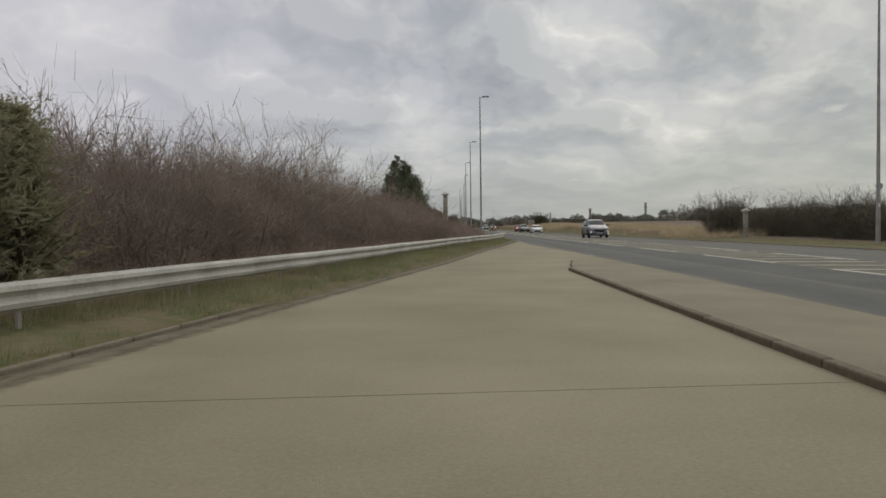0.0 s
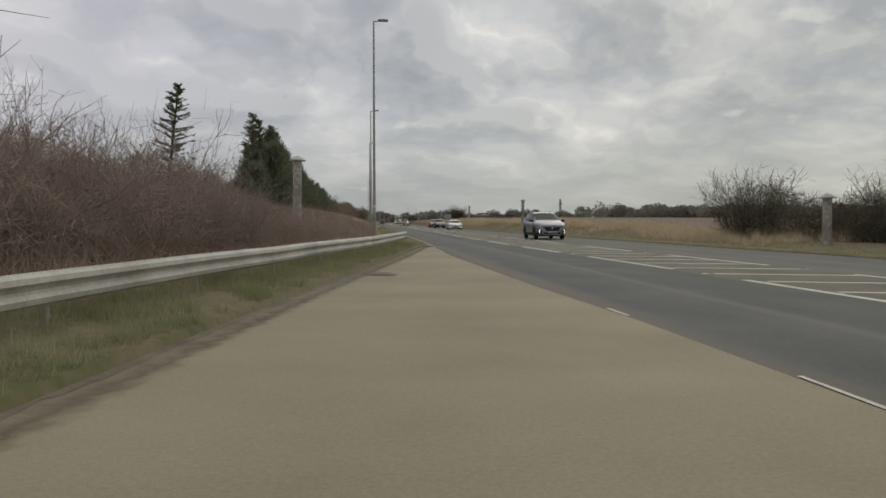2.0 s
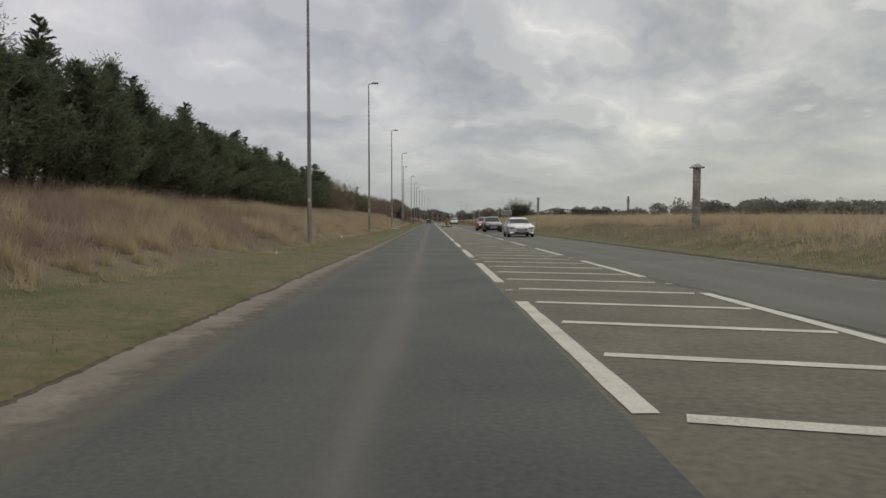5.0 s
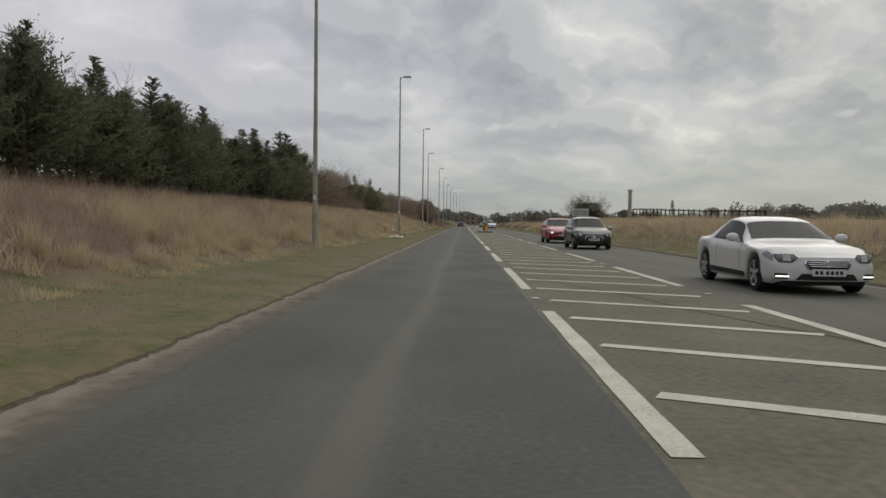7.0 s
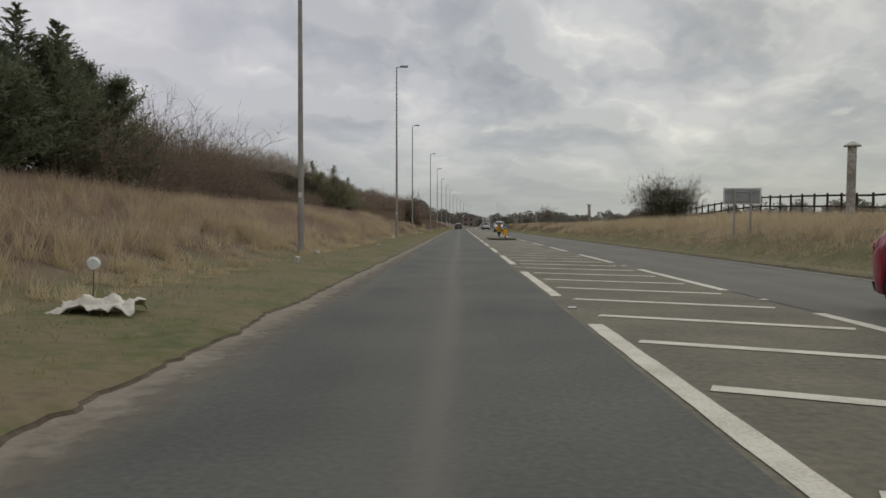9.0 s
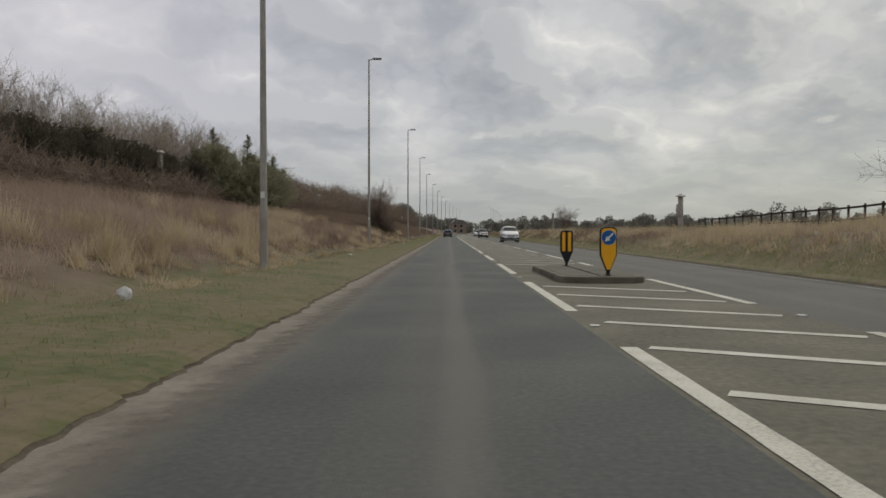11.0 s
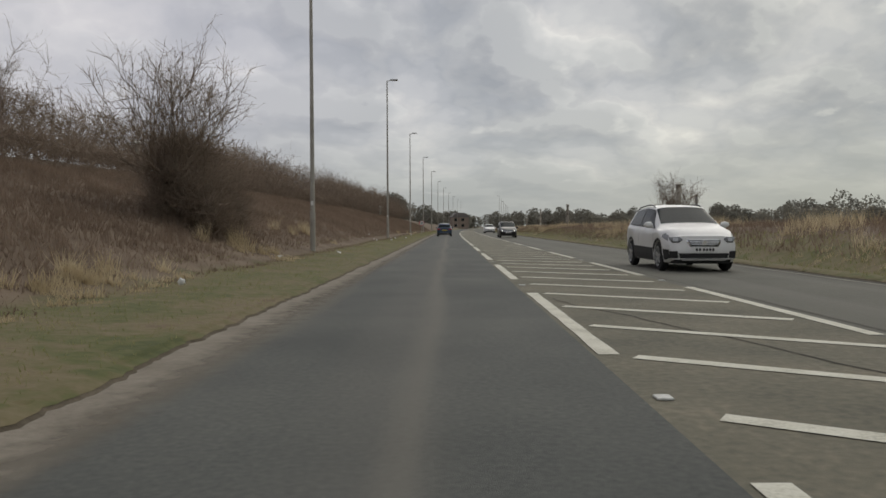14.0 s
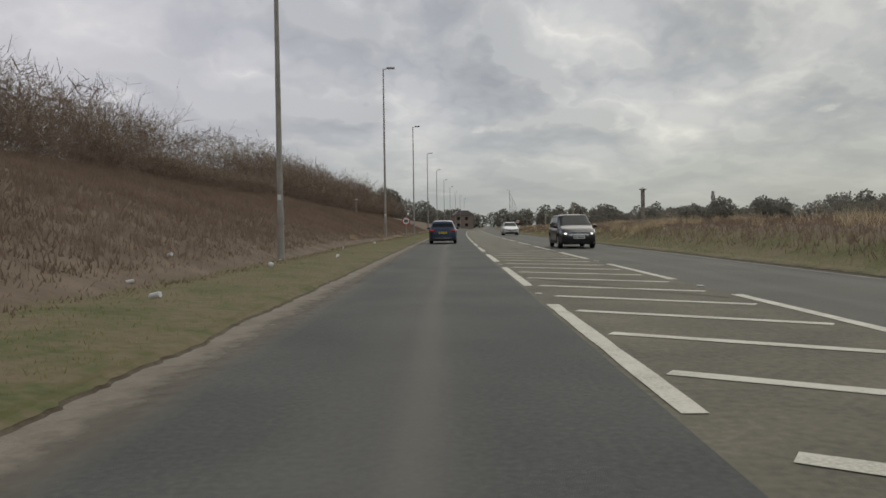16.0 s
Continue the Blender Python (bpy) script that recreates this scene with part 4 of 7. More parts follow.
def join(groups):
    vs, fs, at = [], [], 0
    for v, f in groups:
        vs.append(v); fs.append(f + at); at += len(v)
    return np.concatenate(vs), np.concatenate(fs)


def unit(v):
    return v / (np.linalg.norm(v, axis=-1, keepdims=True) + 1e-9)


def shoots(start, way, length, m, wobble, lift):
    """Wandering shoots from start along way; lift bends them upwards (or down)."""
    n = len(start)
    P = np.zeros((n, m, 3)); P[:, 0] = start
    d = unit(way)
    for i in range(1, m):
        d = unit(d + rng.normal(0, wobble, (n, 3)) + np.array([0, 0, lift]))
        P[:, i] = P[:, i - 1] + d * (length / (m - 1))[:, None]
    return P, d


def offshoots(P, per, lo, hi, spread):
    """Starting points and ways of side shoots of the shoots P."""
    n, m, _ = P.shape
    t = rng.uniform(lo, hi, (n, per)) * (m - 1)
    i = np.minimum(t.astype(int), m - 2)
    f = (t - i)[..., None]
    k = np.arange(n)[:, None]
    s = P[k, i] * (1 - f) + P[k, i + 1] * f
    w = unit(P[k, i + 1] - P[k, i]) + rng.normal(0, spread, (n, per, 3))
    return s.reshape(-1, 3), w.reshape(-1, 3)


def bare_bush(name, label, height, width, stems, per_stem, per_twig, mat, lift=0.10, thick=0.022, droop=0.0, low=0.25, crook=0.19):
    """A leafless shrub: stems from the ground, twigs on the stems, fine shoots on the twigs."""
    bush = thing(name, label, "bush")
    ang, rad = rng.uniform(0, 2 * math.pi, stems), rng.uniform(0, 1, stems) ** 0.6 * width * 0.28
    base = np.stack([np.cos(ang) * rad, np.sin(ang) * rad, np.full(stems, -0.15)], 1)
    lean = rng.uniform(0.15, 0.75, stems)
    way = np.stack([np.cos(ang) * lean, np.sin(ang) * lean, np.ones(stems)], 1)
    S, _ = shoots(base, way, height * rng.uniform(0.62, 1.0, stems), 5, crook, lift)
    v, f = tubes(S, thick * np.linspace(1.1, 0.28, 5)[None] * rng.uniform(0.7, 1.2, (stems, 1)), 3)
    raw("branchwork", v, f, mat, bush)
    s, w = offshoots(S, per_stem, low, 1.0, 0.55)
    T, _ = shoots(s, w, height * rng.uniform(0.16, 0.36, len(s)), 4, 0.22, 0.12 - droop)
    g = [tubes(T, thick * np.linspace(0.46, 0.18, 4)[None] * np.ones((len(T), 1)), 2)]
    s, w = offshoots(T, per_twig, 0.15, 1.0, 0.6)
    U, _ = shoots(s, w, height * rng.uniform(0.07, 0.18, len(s)), 2, 0.3, 0.15 - droop)
    g.append(tubes(U, thick * np.linspace(0.27, 0.13, 2)[None] * np.ones((len(U), 1)), 2))
    v, f = join(g)
    raw("crown", v, f, mat, bush)
    return bush


def leaf_quads(at, size, flat=0.5, way=None, slim=0.3):
    """Small pointed leaves or sprays at the points given, along way if that is given."""
    n = len(at)
    d = unit(rng.normal(0, 1, (n, 3)) * np.array([1, 1, flat]))
    if way is not None:
        d = unit(unit(way) + 0.75 * d)
    e = unit(np.cross(d, rng.normal(0, 1, (n, 3))))
    ln, wd = size * rng.uniform(0.6, 1.3, (n, 1)), size * slim * rng.uniform(0.7, 1.3, (n, 1))
    V = np.stack([at - d * ln * 0.4, at + e * wd * 0.5, at + d * ln * 0.6, at - e * wd * 0.5], 1)
    return V.reshape(-1, 3), np.arange(n * 4).reshape(n, 4)


def evergreen(name, label, height, width, limbs, per_limb, mat, shape=0.9, size=0.22):
    """A bushy evergreen: tapered trunk, rising limbs, short sprays along them and a feathery plume at each tip."""
    tree = thing(name, label, "tree")
    T = np.zeros((1, 6, 3)); T[0, :, 2] = np.linspace(-0.2, height * 0.97, 6); T[0, :, :2] = rng.normal(0, 0.04, (6, 2))
    v, f = tubes(T, np.array([[0.13, 0.11, 0.085, 0.06, 0.035, 0.01]]) * height / 5, 7)
    raw("trunk", v, f, BARK, tree, smooth=True)
    h = rng.uniform(0.04, 1.0, limbs) ** 0.9
    ang = rng.uniform(0, 2 * math.pi, limbs)
    reach = width * 0.5 * (1 - h) ** shape * rng.uniform(0.6, 1.25, limbs) + 0.2
    way = np.stack([np.cos(ang), np.sin(ang), 0.45 + 0.8 * h], 1)
    start = np.stack([np.zeros(limbs), np.zeros(limbs), h * height * 0.93], 1)
    L, tip_way = shoots(start, way, reach, 5, 0.12, 0.03)
    v, f = tubes(L, 0.018 * np.linspace(1, 0.3, 5)[None] * np.ones((limbs, 1)), 2)
    raw("framework", v, f, BARK, tree)
    s, w = offshoots(L, per_limb, 0.12, 1.0, 0.5)
    at = s + rng.normal(0, 0.09, s.shape) * np.minimum(1, width / 2.5)
    g = [leaf_quads(at, size, 0.6, w * np.array([1, 1, 0.6]) + np.array([0, 0, 0.35]), 0.24)]
    # plumes: thin arching shoots set with fine sprays
    k = np.repeat(np.arange(limbs), 3)
    P, _ = shoots(L[k, -1], unit(tip_way[k] + np.array([0, 0, 0.5])) + rng.normal(0, 0.35, (len(k), 3)), size * rng.uniform(1.0, 2.1, len(k)), 4, 0.10, -0.14)
    s, w = offshoots(P, 9, 0.0, 1.0, 0.35)
    g.append(leaf_quads(s, size * 0.55, 0.6, w, 0.22))
    # leaders: slender rising tops with arching side sprays
    n = 12
    a = rng.uniform(0, 2 * math.pi, n)
    q = rng.uniform(0.55, 0.88, n)
    r = width * 0.38 * (1 - q)
    P, _ = shoots(np.stack([np.cos(a) * r, np.sin(a) * r, q * height * 0.93], 1), np.stack([np.cos(a) * 0.25, np.sin(a) * 0.25, np.ones(n)], 1), height * rng.uniform(0.15, 0.27, n), 5, 0.06, 0.05)
    s, w = offshoots(P, 16, 0.05, 1.0, 0.5)
    Q, _ = shoots(s, w * np.array([1, 1, 0.4]) + np.array([0, 0, 0.25]), size * rng.uniform(0.8, 1.7, len(s)), 3, 0.08, -0.10)
    s, w = offshoots(Q, 5, 0.0, 1.0, 0.35)
    g.append(leaf_quads(s, size * 0.45, 0.6, w, 0.24))
    v, f = join(g)
    raw("crown", v, f, mat, tree)
    return tree


def spruce(name, label, height, width, mat, loose=0.0):
    """A narrow spruce: whorls of branches with gaps between them, each fringed with short needle sprays; loose breaks up the whorls."""
    tree = thing(name, label, "tree")
    T = np.zeros((1, 6, 3)); T[0, :, 2] = np.linspace(-0.2, height, 6); T[0, :, :2] = rng.normal(0, 0.02, (6, 2))
    v, f = tubes(T, np.array([[0.10, 0.085, 0.065, 0.045, 0.028, 0.008]]) * height / 5, 7)
    raw("trunk", v, f, BARK, tree, smooth=True)
    tiers = np.linspace(0.10, 0.97, 17)
    per = 7 + round(5 * loose)
    h = np.clip(np.repeat(tiers, per) + rng.normal(0, 0.006 + 0.03 * loose, 17 * per), 0.05, 0.99)
    ang = rng.uniform(0, 2 * math.pi, len(h))
    reach = width * 0.5 * (1 - h) ** 0.8 * rng.uniform(0.7 - 0.25 * loose, 1.15 + 0.2 * loose, len(h)) + 0.10 + 0.06 * loose
    way = np.stack([np.cos(ang), np.sin(ang), -0.10 + 0.55 * h + rng.uniform(0, 0.7, len(h)) * loose], 1)
    L, _ = shoots(np.stack([0 * h, 0 * h, h * height], 1), way, reach, 5, 0.05 + 0.05 * loose, 0.04 - 0.08 * loose)
    v, f = tubes(L, 0.012 * np.linspace(1, 0.3, 5)[None] * np.ones((len(h), 1)), 2)
    raw("framework", v, f, BARK, tree)
    s, w = offshoots(L, 20, 0.10, 1.0, 0.45)
    v, f = leaf_quads(s + np.array([0, 0, -0.02]), 0.16, 0.35, w * np.array([1, 1, 0.3]), 0.26)
    raw("crown", v, f, mat, tree)
    return tree


def scatter(models, places, group, wide=lambda y: 0.0):
    """Sets copies of the models at (x, y, scale, z or None); the first use of each model is the model itself."""
    used = set()
    for i, (x, y, s, z) in enumerate(places):
        k = int(rng.integers(len(models)))
        m = models[k]
        h = land(x, y) if z is None else z
        broad = max(s, wide(y))
        at = pose(x, y, h - 0.05, rng.uniform(-4, 4), rng.uniform(-4, 4), rng.uniform(0, 360)) @ Matrix.Diagonal((broad * rng.uniform(0.9, 1.15), broad * rng.uniform(0.9, 1.15), s, 1))
        if k in used:
            o = copy_thing(m, Matrix())
            o.matrix_basis = at
        else:
            used.add(k)
            o = m
            o.matrix_basis = at
        o["group"] = group
    for k, m in enumerate(models):
        if k not in used:
            for o in (*m.children_recursive, m):
                bpy.data.objects.remove(o)


def spread(y0, y1, step, x_of, jitter, size, skip=None):
    """Places along a line with jitter."""
    out, y = [], y0
    while y < y1:
        yy = y + rng.uniform(-jitter, jitter)
        xx = x_of(yy) + rng.uniform(-jitter, jitter)
        if skip is None or not skip(xx, yy):
            out.append((xx, yy, rng.uniform(*size), None))
        y += step
    return out


# brown thicket behind the guard rail
thicket = [bare_bush("bare_bush", "dense leafless brown thorn bush behind the guard rail", 3.6, 3.4, 26, 8, 3, TWIG, lift=0.05, crook=0.30) for _ in range(3)]
thicket += [bare_bush("bare_bush", "tall leafless brown bush with crooked pale shoots", 4.0, 3.0, 26, 9, 4, TWIG, lift=0.08, thick=0.018, crook=0.32) for _ in range(2)]
front = lambda y: left_edge(y) - 3.6
near_post = lambda x, y: (x > -10.6 and y > -69) or (-107.5 < y < -100.5 and x > -14.8)
places = []
for row, (off, size) in enumerate([(0.0, (0.55, 0.72)), (1.3, (0.75, 0.95)), (2.8, (0.85, 1.1)), (4.6, (0.95, 1.2))]):
    places += spread(-122 + row, -60 - row * 0.5, 2.15, lambda y: front(y) - off, 0.7, size, near_post)
places = [(x, y, s * ramp_at(y, [(-108, 0.80), (-98, 0.86), (-86, 0.93), (-80, 0.84), (-74, 0.84), (-68, 0.78), (-62, 0.55)]), z) for x, y, s, z in places]
scatter(thicket, places, "thicket behind the guard rail")

# evergreens
firs = [spruce("conifer_tree", "narrow dark green conifer with level branches among bare bushes", 4.6, 2.3, NEEDLES, 0.25)]
scatter(firs, [(-12.5, -64.0, 0.92, 1.2)], "single conifers")
belt = [evergreen("evergreen_tree", "bushy dark green evergreen in a dense belt on the bank", 5.0, 4.6, 110, 44, NEEDLES, 0.6, 0.25) for _ in range(3)]
belt += [evergreen("evergreen_tree", "feathery-topped dark green evergreen in the belt on the bank", 5.3, 3.4, 100, 40, NEEDLES, 0.85, 0.25) for _ in range(2)]
belt_x = lambda y: ramp_at(y, [(-57, -13.2), (-45, -12.6), (-20, -14.0), (60, -16.4)])
belt_top = lambda y: ramp_at(y, [(-57, 3.2), (-52.5, 3.2), (-48, 3.9), (-44, 5.9), (-37, 7.9), (-30, 7.7), (-10, 7.4), (3, 7.0), (14, 7.0), (21, 7.6), (28, 7.0), (40, 7.4), (48, 6.8), (52, 7.2), (57, 7.0), (60.5, 8.2), (64, 7.9), (69, 7.0), (72, 6.2)])


def to_top(places, top, model):
    """Scales plants so that they reach the height that top gives for their y."""
    return [(x, y, s * max(0.35, (top(y) - land(x, y)) / model), z) for x, y, s, z in places]


places = to_top(spread(-56, 68, 2.0, lambda y: belt_x(y), 0.5, (0.78, 1.08)), belt_top, 5.3)
places += to_top(spread(-28, 68, 3.0, lambda y: belt_x(y) - 2.0, 0.7, (0.90, 1.08)), lambda y: belt_top(y - 4), 5.3)
places = [(x, y, s * 0.95, z) for x, y, s, z in places]
scatter(belt, places, "evergreen belt", lambda y: ramp_at(y, [(-50, 0.55), (-42, 0.7), (-30, 1.0), (40, 1.1)]))
spires = [spruce("conifer_tree", "dark green conifer spire rising out of the evergreen belt", 4.8, w, NEEDLES, 1.0) for w in (2.4, 2.8, 3.2)]
places = to_top(spread(-40, 68, 3.1, lambda y: belt_x(y) - 0.7, 0.8, (0.98, 1.1)), lambda y: belt_top(y) + 0.25, 4.8)
scatter(spires, places, "spires in the evergreen belt", lambda y: 0.9)
young = [evergreen("conifer_tree", "young olive-green conifer half hidden by bare bushes", 4.6, 2.4, 80, 30, OLIVE, 0.9, 0.28)]
scatter(young, [(-13.5, -102.7, 0.50, 0.25), (-13.7, -101.5, 0.55, 0.3), (-14.3, -100.9, 0.52, 0.3), (-14.7, -102.4, 0.56, 0.3)], "young conifers in the thicket", lambda y: 0.66)
copse = lambda y: ramp_at(y, [(124, 7.4), (129, 8.5), (133, 8.6), (140, 7.6)])
olive = [evergreen("evergreen_tree", "olive-green bushy evergreen among bare bank scrub", 5.0, 4.8, 105, 38, OLIVE, 0.6, 0.25) for _ in range(2)]
places = to_top(spread(127, 138, 2.2, lambda y: -16.0 - 0.10 * (y - 127), 0.4, (0.82, 0.95)), lambda y: 7.2, 5.3)
places += to_top(spread(127, 141, 2.2, lambda y: -18.9, 0.6, (0.84, 1.0)) + spread(129, 141, 3.0, lambda y: -21.2, 0.6, (0.86, 1.0)), copse, 5.3)
scatter(olive, places, "evergreens on the high bank", lambda y: 0.95)
tips = [spruce("conifer_tree", "narrow olive-green conifer rising above the bank evergreens", 4.6, 2.4, OLIVE, 0.7)]
scatter(tips, [(-20.7, 132, 0.98, 5.1), (-18.4, 132.5, 0.90, 4.9), (-16.6, 134, 0.72, 4.2)], "conifers on the high bank", lambda y: 0.85)
low = [evergreen("evergreen_shrub", "low dark evergreen shrub below pale bare trees", 2.6, 3.6, 90, 36, DARK_LEAF, 0.4, 0.19) for _ in range(2)]
not_before_post = lambda x, y: x > -19.6 and 112.5 < y < 118.0
places = spread(101, 126, 2.3, lambda y: -18.6 - 0.06 * (y - 101), 0.5, (0.80, 0.98), not_before_post) + spread(102, 124, 2.6, lambda y: -20.9, 0.5, (0.78, 0.95))
scatter(low, places, "dark shrubs on the high bank")

# scrub along the upper bank and the field side
scrub = [bare_bush("bare_bush", "low leafless grey-brown scrub bush on the bank", 2.6, 3.2, 22, 7, 4, SCRUB_TWIG, lift=0.03, thick=0.014, crook=0.36) for _ in range(3)]
scrub += [bare_bush("bare_bush", "leafless brown-twigged scrub bush", 3.0, 3.0, 22, 7, 4, SCRUB_TWIG, lift=0.05, thick=0.014, crook=0.36) for _ in range(2)]
crest = lambda y: ramp_at(y, [(60, -16.0), (100, -18.0), (140, -20.5), (230, -20.0), (300, -16.0), (420, -13.0)]) + bend(y)
brow = lambda y: ramp_at(y, [(60, 7.6), (78, 8.1), (92, 7.2), (101, 5.4), (124, 5.6), (138, 6.6), (150, 8.6), (176, 8.7), (186, 8.5), (198, 8.9), (206, 9.6), (222, 10.0), (300, 9.4), (420, 6.4)]) + 0.5 * noise.noise(Vector((y * 0.09, 2.5, 0)))
by_post = lambda x, y: any(b - 16 < y < b + 3.0 and x > a - 2.2 for a, b, _ in POSTS if a < 0)
foot = lambda y: ramp_at(y, [(136, -17.5), (158, -17.0), (180, -16.6), (300, -14.5)]) + bend(y)
places = [(-15.0, -51.6, 0.9, None), (-16.2, -49.4, 1.0, None), (-14.3, -53.6, 0.8, None)]
places += to_top(spread(62, 320, 3.7, crest, 0.9, (0.75, 1.0), lambda x, y: by_post(x, y) or 98 < y < 128) + spread(64, 330, 4.6, lambda y: crest(y) - 2.8, 1.0, (0.9, 1.15)), brow, 2.8)
places += to_top(spread(160, 305, 4.6, lambda y: foot(y) - 1.5, 1.2, (0.42, 0.66), by_post), brow, 2.8)
places += [(-8.4, 150.8, 0.82, None), (-8.7, 150.0, 0.8, None), (-8.4, 150.2, 0.75, None), (-8.7, 151.4, 0.82, None)]
scatter(scrub, places, "bare scrub")
hedge = [bare_bush("hedge_bush", "dense dark leafless hedge bush with upswept twigs", 3.0, 2.6, 34, 12, 5, HEDGE_TWIG, lift=0.16, thick=0.016, crook=0.16, low=0.1) for _ in range(2)]
places = spread(-108, -53, 2.2, lambda y: 14.9, 0.6, (0.56, 0.68)) + spread(-107, -56, 3.4, lambda y: 16.2, 0.8, (0.58, 0.72))
places += [(12.7, -52.2, 1.2, None), (13.0, -51.4, 1.12, None), (14.2, -60.8, 0.98, None), (14.5, -61.6, 0.90, None), (14.5, -67.8, 0.98, None), (14.6, -68.7, 0.92, None), (14.4, -78.0, 0.9, None), (14.5, -90.0, 0.95, None)]
scatter(hedge, places, "hedge along the far verge", lambda y: 0.85)




def undergrowth(name, label, count, y_range, x_of, depth, rise, mat, length=0.9, width=0.009, low=1.0):
    """Fine leafless shoots that fill the space between the bushes."""
    y = rng.uniform(*y_range, count)
    q = rng.uniform(0, 1, count)
    x = np.array([x_of(k) for k in y]) - q * depth
    base = np.array([land(a, b) for a, b in zip(x, y)])
    top = np.array([rise(k) for k in y])
    lump = np.array([0.76 + 0.5 * noise.noise(Vector((a * 0.35, b * 0.35, 5))) for a, b in zip(x, y)])
    z = base + np.maximum(0.3, (top - base) * lump * np.minimum(1, 0.45 + 1.2 * q)) * rng.uniform(0, 1, count) ** low
    for a, b, t in POSTS:   # low growth only in front of the posts
        before = (y > b - 22) & (y < b + 1.5) & (x > a - 0.7) & (a < 0) & (b > 60)
        z = np.where(before, np.minimum(z, np.maximum(base, t - 1.5)), z)
    way = rng.normal(0, 0.6, (count, 3)) + np.array([0, 0, 0.3])
    P, _ = shoots(np.stack([x, y, z], 1), way, length * rng.uniform(0.5, 1.2, count), 2, 0.22, 0.05)
    v, f = tubes(P, width * np.array([[1.0, 0.5]]) * np.ones((count, 1)), 2)
    return tagged(raw(name, v, f, mat), label, "undergrowth", kind="stuff")


undergrowth("undergrowth", "dense tangled brown undergrowth beneath the bank scrub", 96000, (62, 305), lambda y: (foot(y) if y > 138 else crest(y) + 1.6), 7.5, lambda y: brow(y) + ramp_at(y, [(150, -0.1), (175, 0.1)]), SCRUB_TWIG, 0.8, 0.018, 0.9)
undergrowth("undergrowth", "dense tangled brown undergrowth behind the guard rail", 130000, (-122, -60), lambda y: front(y) + 0.8, 5.0, lambda y: ramp_at(y, [(-122, 3.5), (-98, 3.2), (-86, 3.5), (-78, 3.3), (-74, 3.3), (-68, 2.9), (-62, 1.7)]), TWIG, 0.36, 0.0065)
undergrowth("undergrowth", "dark brushwood round the spreading bank tree", 7000, (149.6, 153.0), lambda y: -7.8, 2.0, lambda y: 3.8, SCRUB_TWIG, 0.8, 0.012)
hedge_top = lambda y: 2.55 + 0.35 * noise.noise(Vector((y * 0.16, 8.1, 0))) + 0.4 * math.exp(-((y + 52.0) / 1.5) ** 2)
undergrowth("undergrowth", "dark twiggy roadside hedge running along the far verge", 60000, (-112, -50.5), lambda y: ramp_at(y, [(-60, 15.6), (-51, 14.6)]), 2.6, hedge_top, HEDGE_TWIG, 0.4, 0.011)
# Dark heath colour gives this low growth the shade beneath the evergreens.
undergrowth("undergrowth", "brushwood and dead growth under the evergreens, shade put into its dark colour", 22000, (-58, 66), lambda y: belt_x(y) + 1.3, 4.5, lambda y: land(belt_x(y), y) + 0.8, HEATH, 0.4, 0.010)
undergrowth("undergrowth", "low brown bramble on the bank above the guard rail", 22000, (-72, -40), lambda y: left_edge(y) - 2.4, 7.0, lambda y: land(-9.5, y) + 0.9, TWIG, 0.45, 0.007)

# single bare trees


def bare_tree(name, label, height, width, mat, n=13):
    tree = thing(name, label, "tree")
    ang = np.linspace(0, 4 * math.pi, n + 1)[:-1] + rng.uniform(0, 0.6, n)
    base = np.stack([np.cos(ang) * 0.06, np.sin(ang) * 0.06, np.full(n, -0.1)], 1)
    lean = rng.uniform(0.15, 1.25, n) * width / height
    way = np.stack([np.cos(ang) * lean, np.sin(ang) * lean, np.ones(n)], 1)
    S, _ = shoots(base, way, height * rng.uniform(0.62, 0.9, n), 9, 0.16, 0.03)
    v, f = tubes(S, 0.0062 * height * np.linspace(1.0, 0.12, 9)[None] * np.ones((n, 1)), 5)
    raw("trunk", v, f, mat, tree)
    s, w = offshoots(S, 11, 0.25, 1.0, 0.55)
    T, _ = shoots(s, w, height * rng.uniform(0.12, 0.30, len(s)), 5, 0.20, 0.08)
    v, f = tubes(T, 0.0020 * height * np.linspace(1, 0.3, 5)[None] * np.ones((len(T), 1)), 3)
    raw("framework", v, f, mat, tree)
    s, w = offshoots(T, 9 if n < 20 else 13, 0.15, 1.0, 0.6)
    U, _ = shoots(s, w, height * rng.uniform(0.05, 0.14, len(s)), 3, 0.25, 0.10)
    v, f = tubes(U, 0.0011 * height * np.linspace(1, 0.5, 3)[None] * np.ones((len(U), 1)), 2)
    raw("crown", v, f, mat, tree)
    return tree


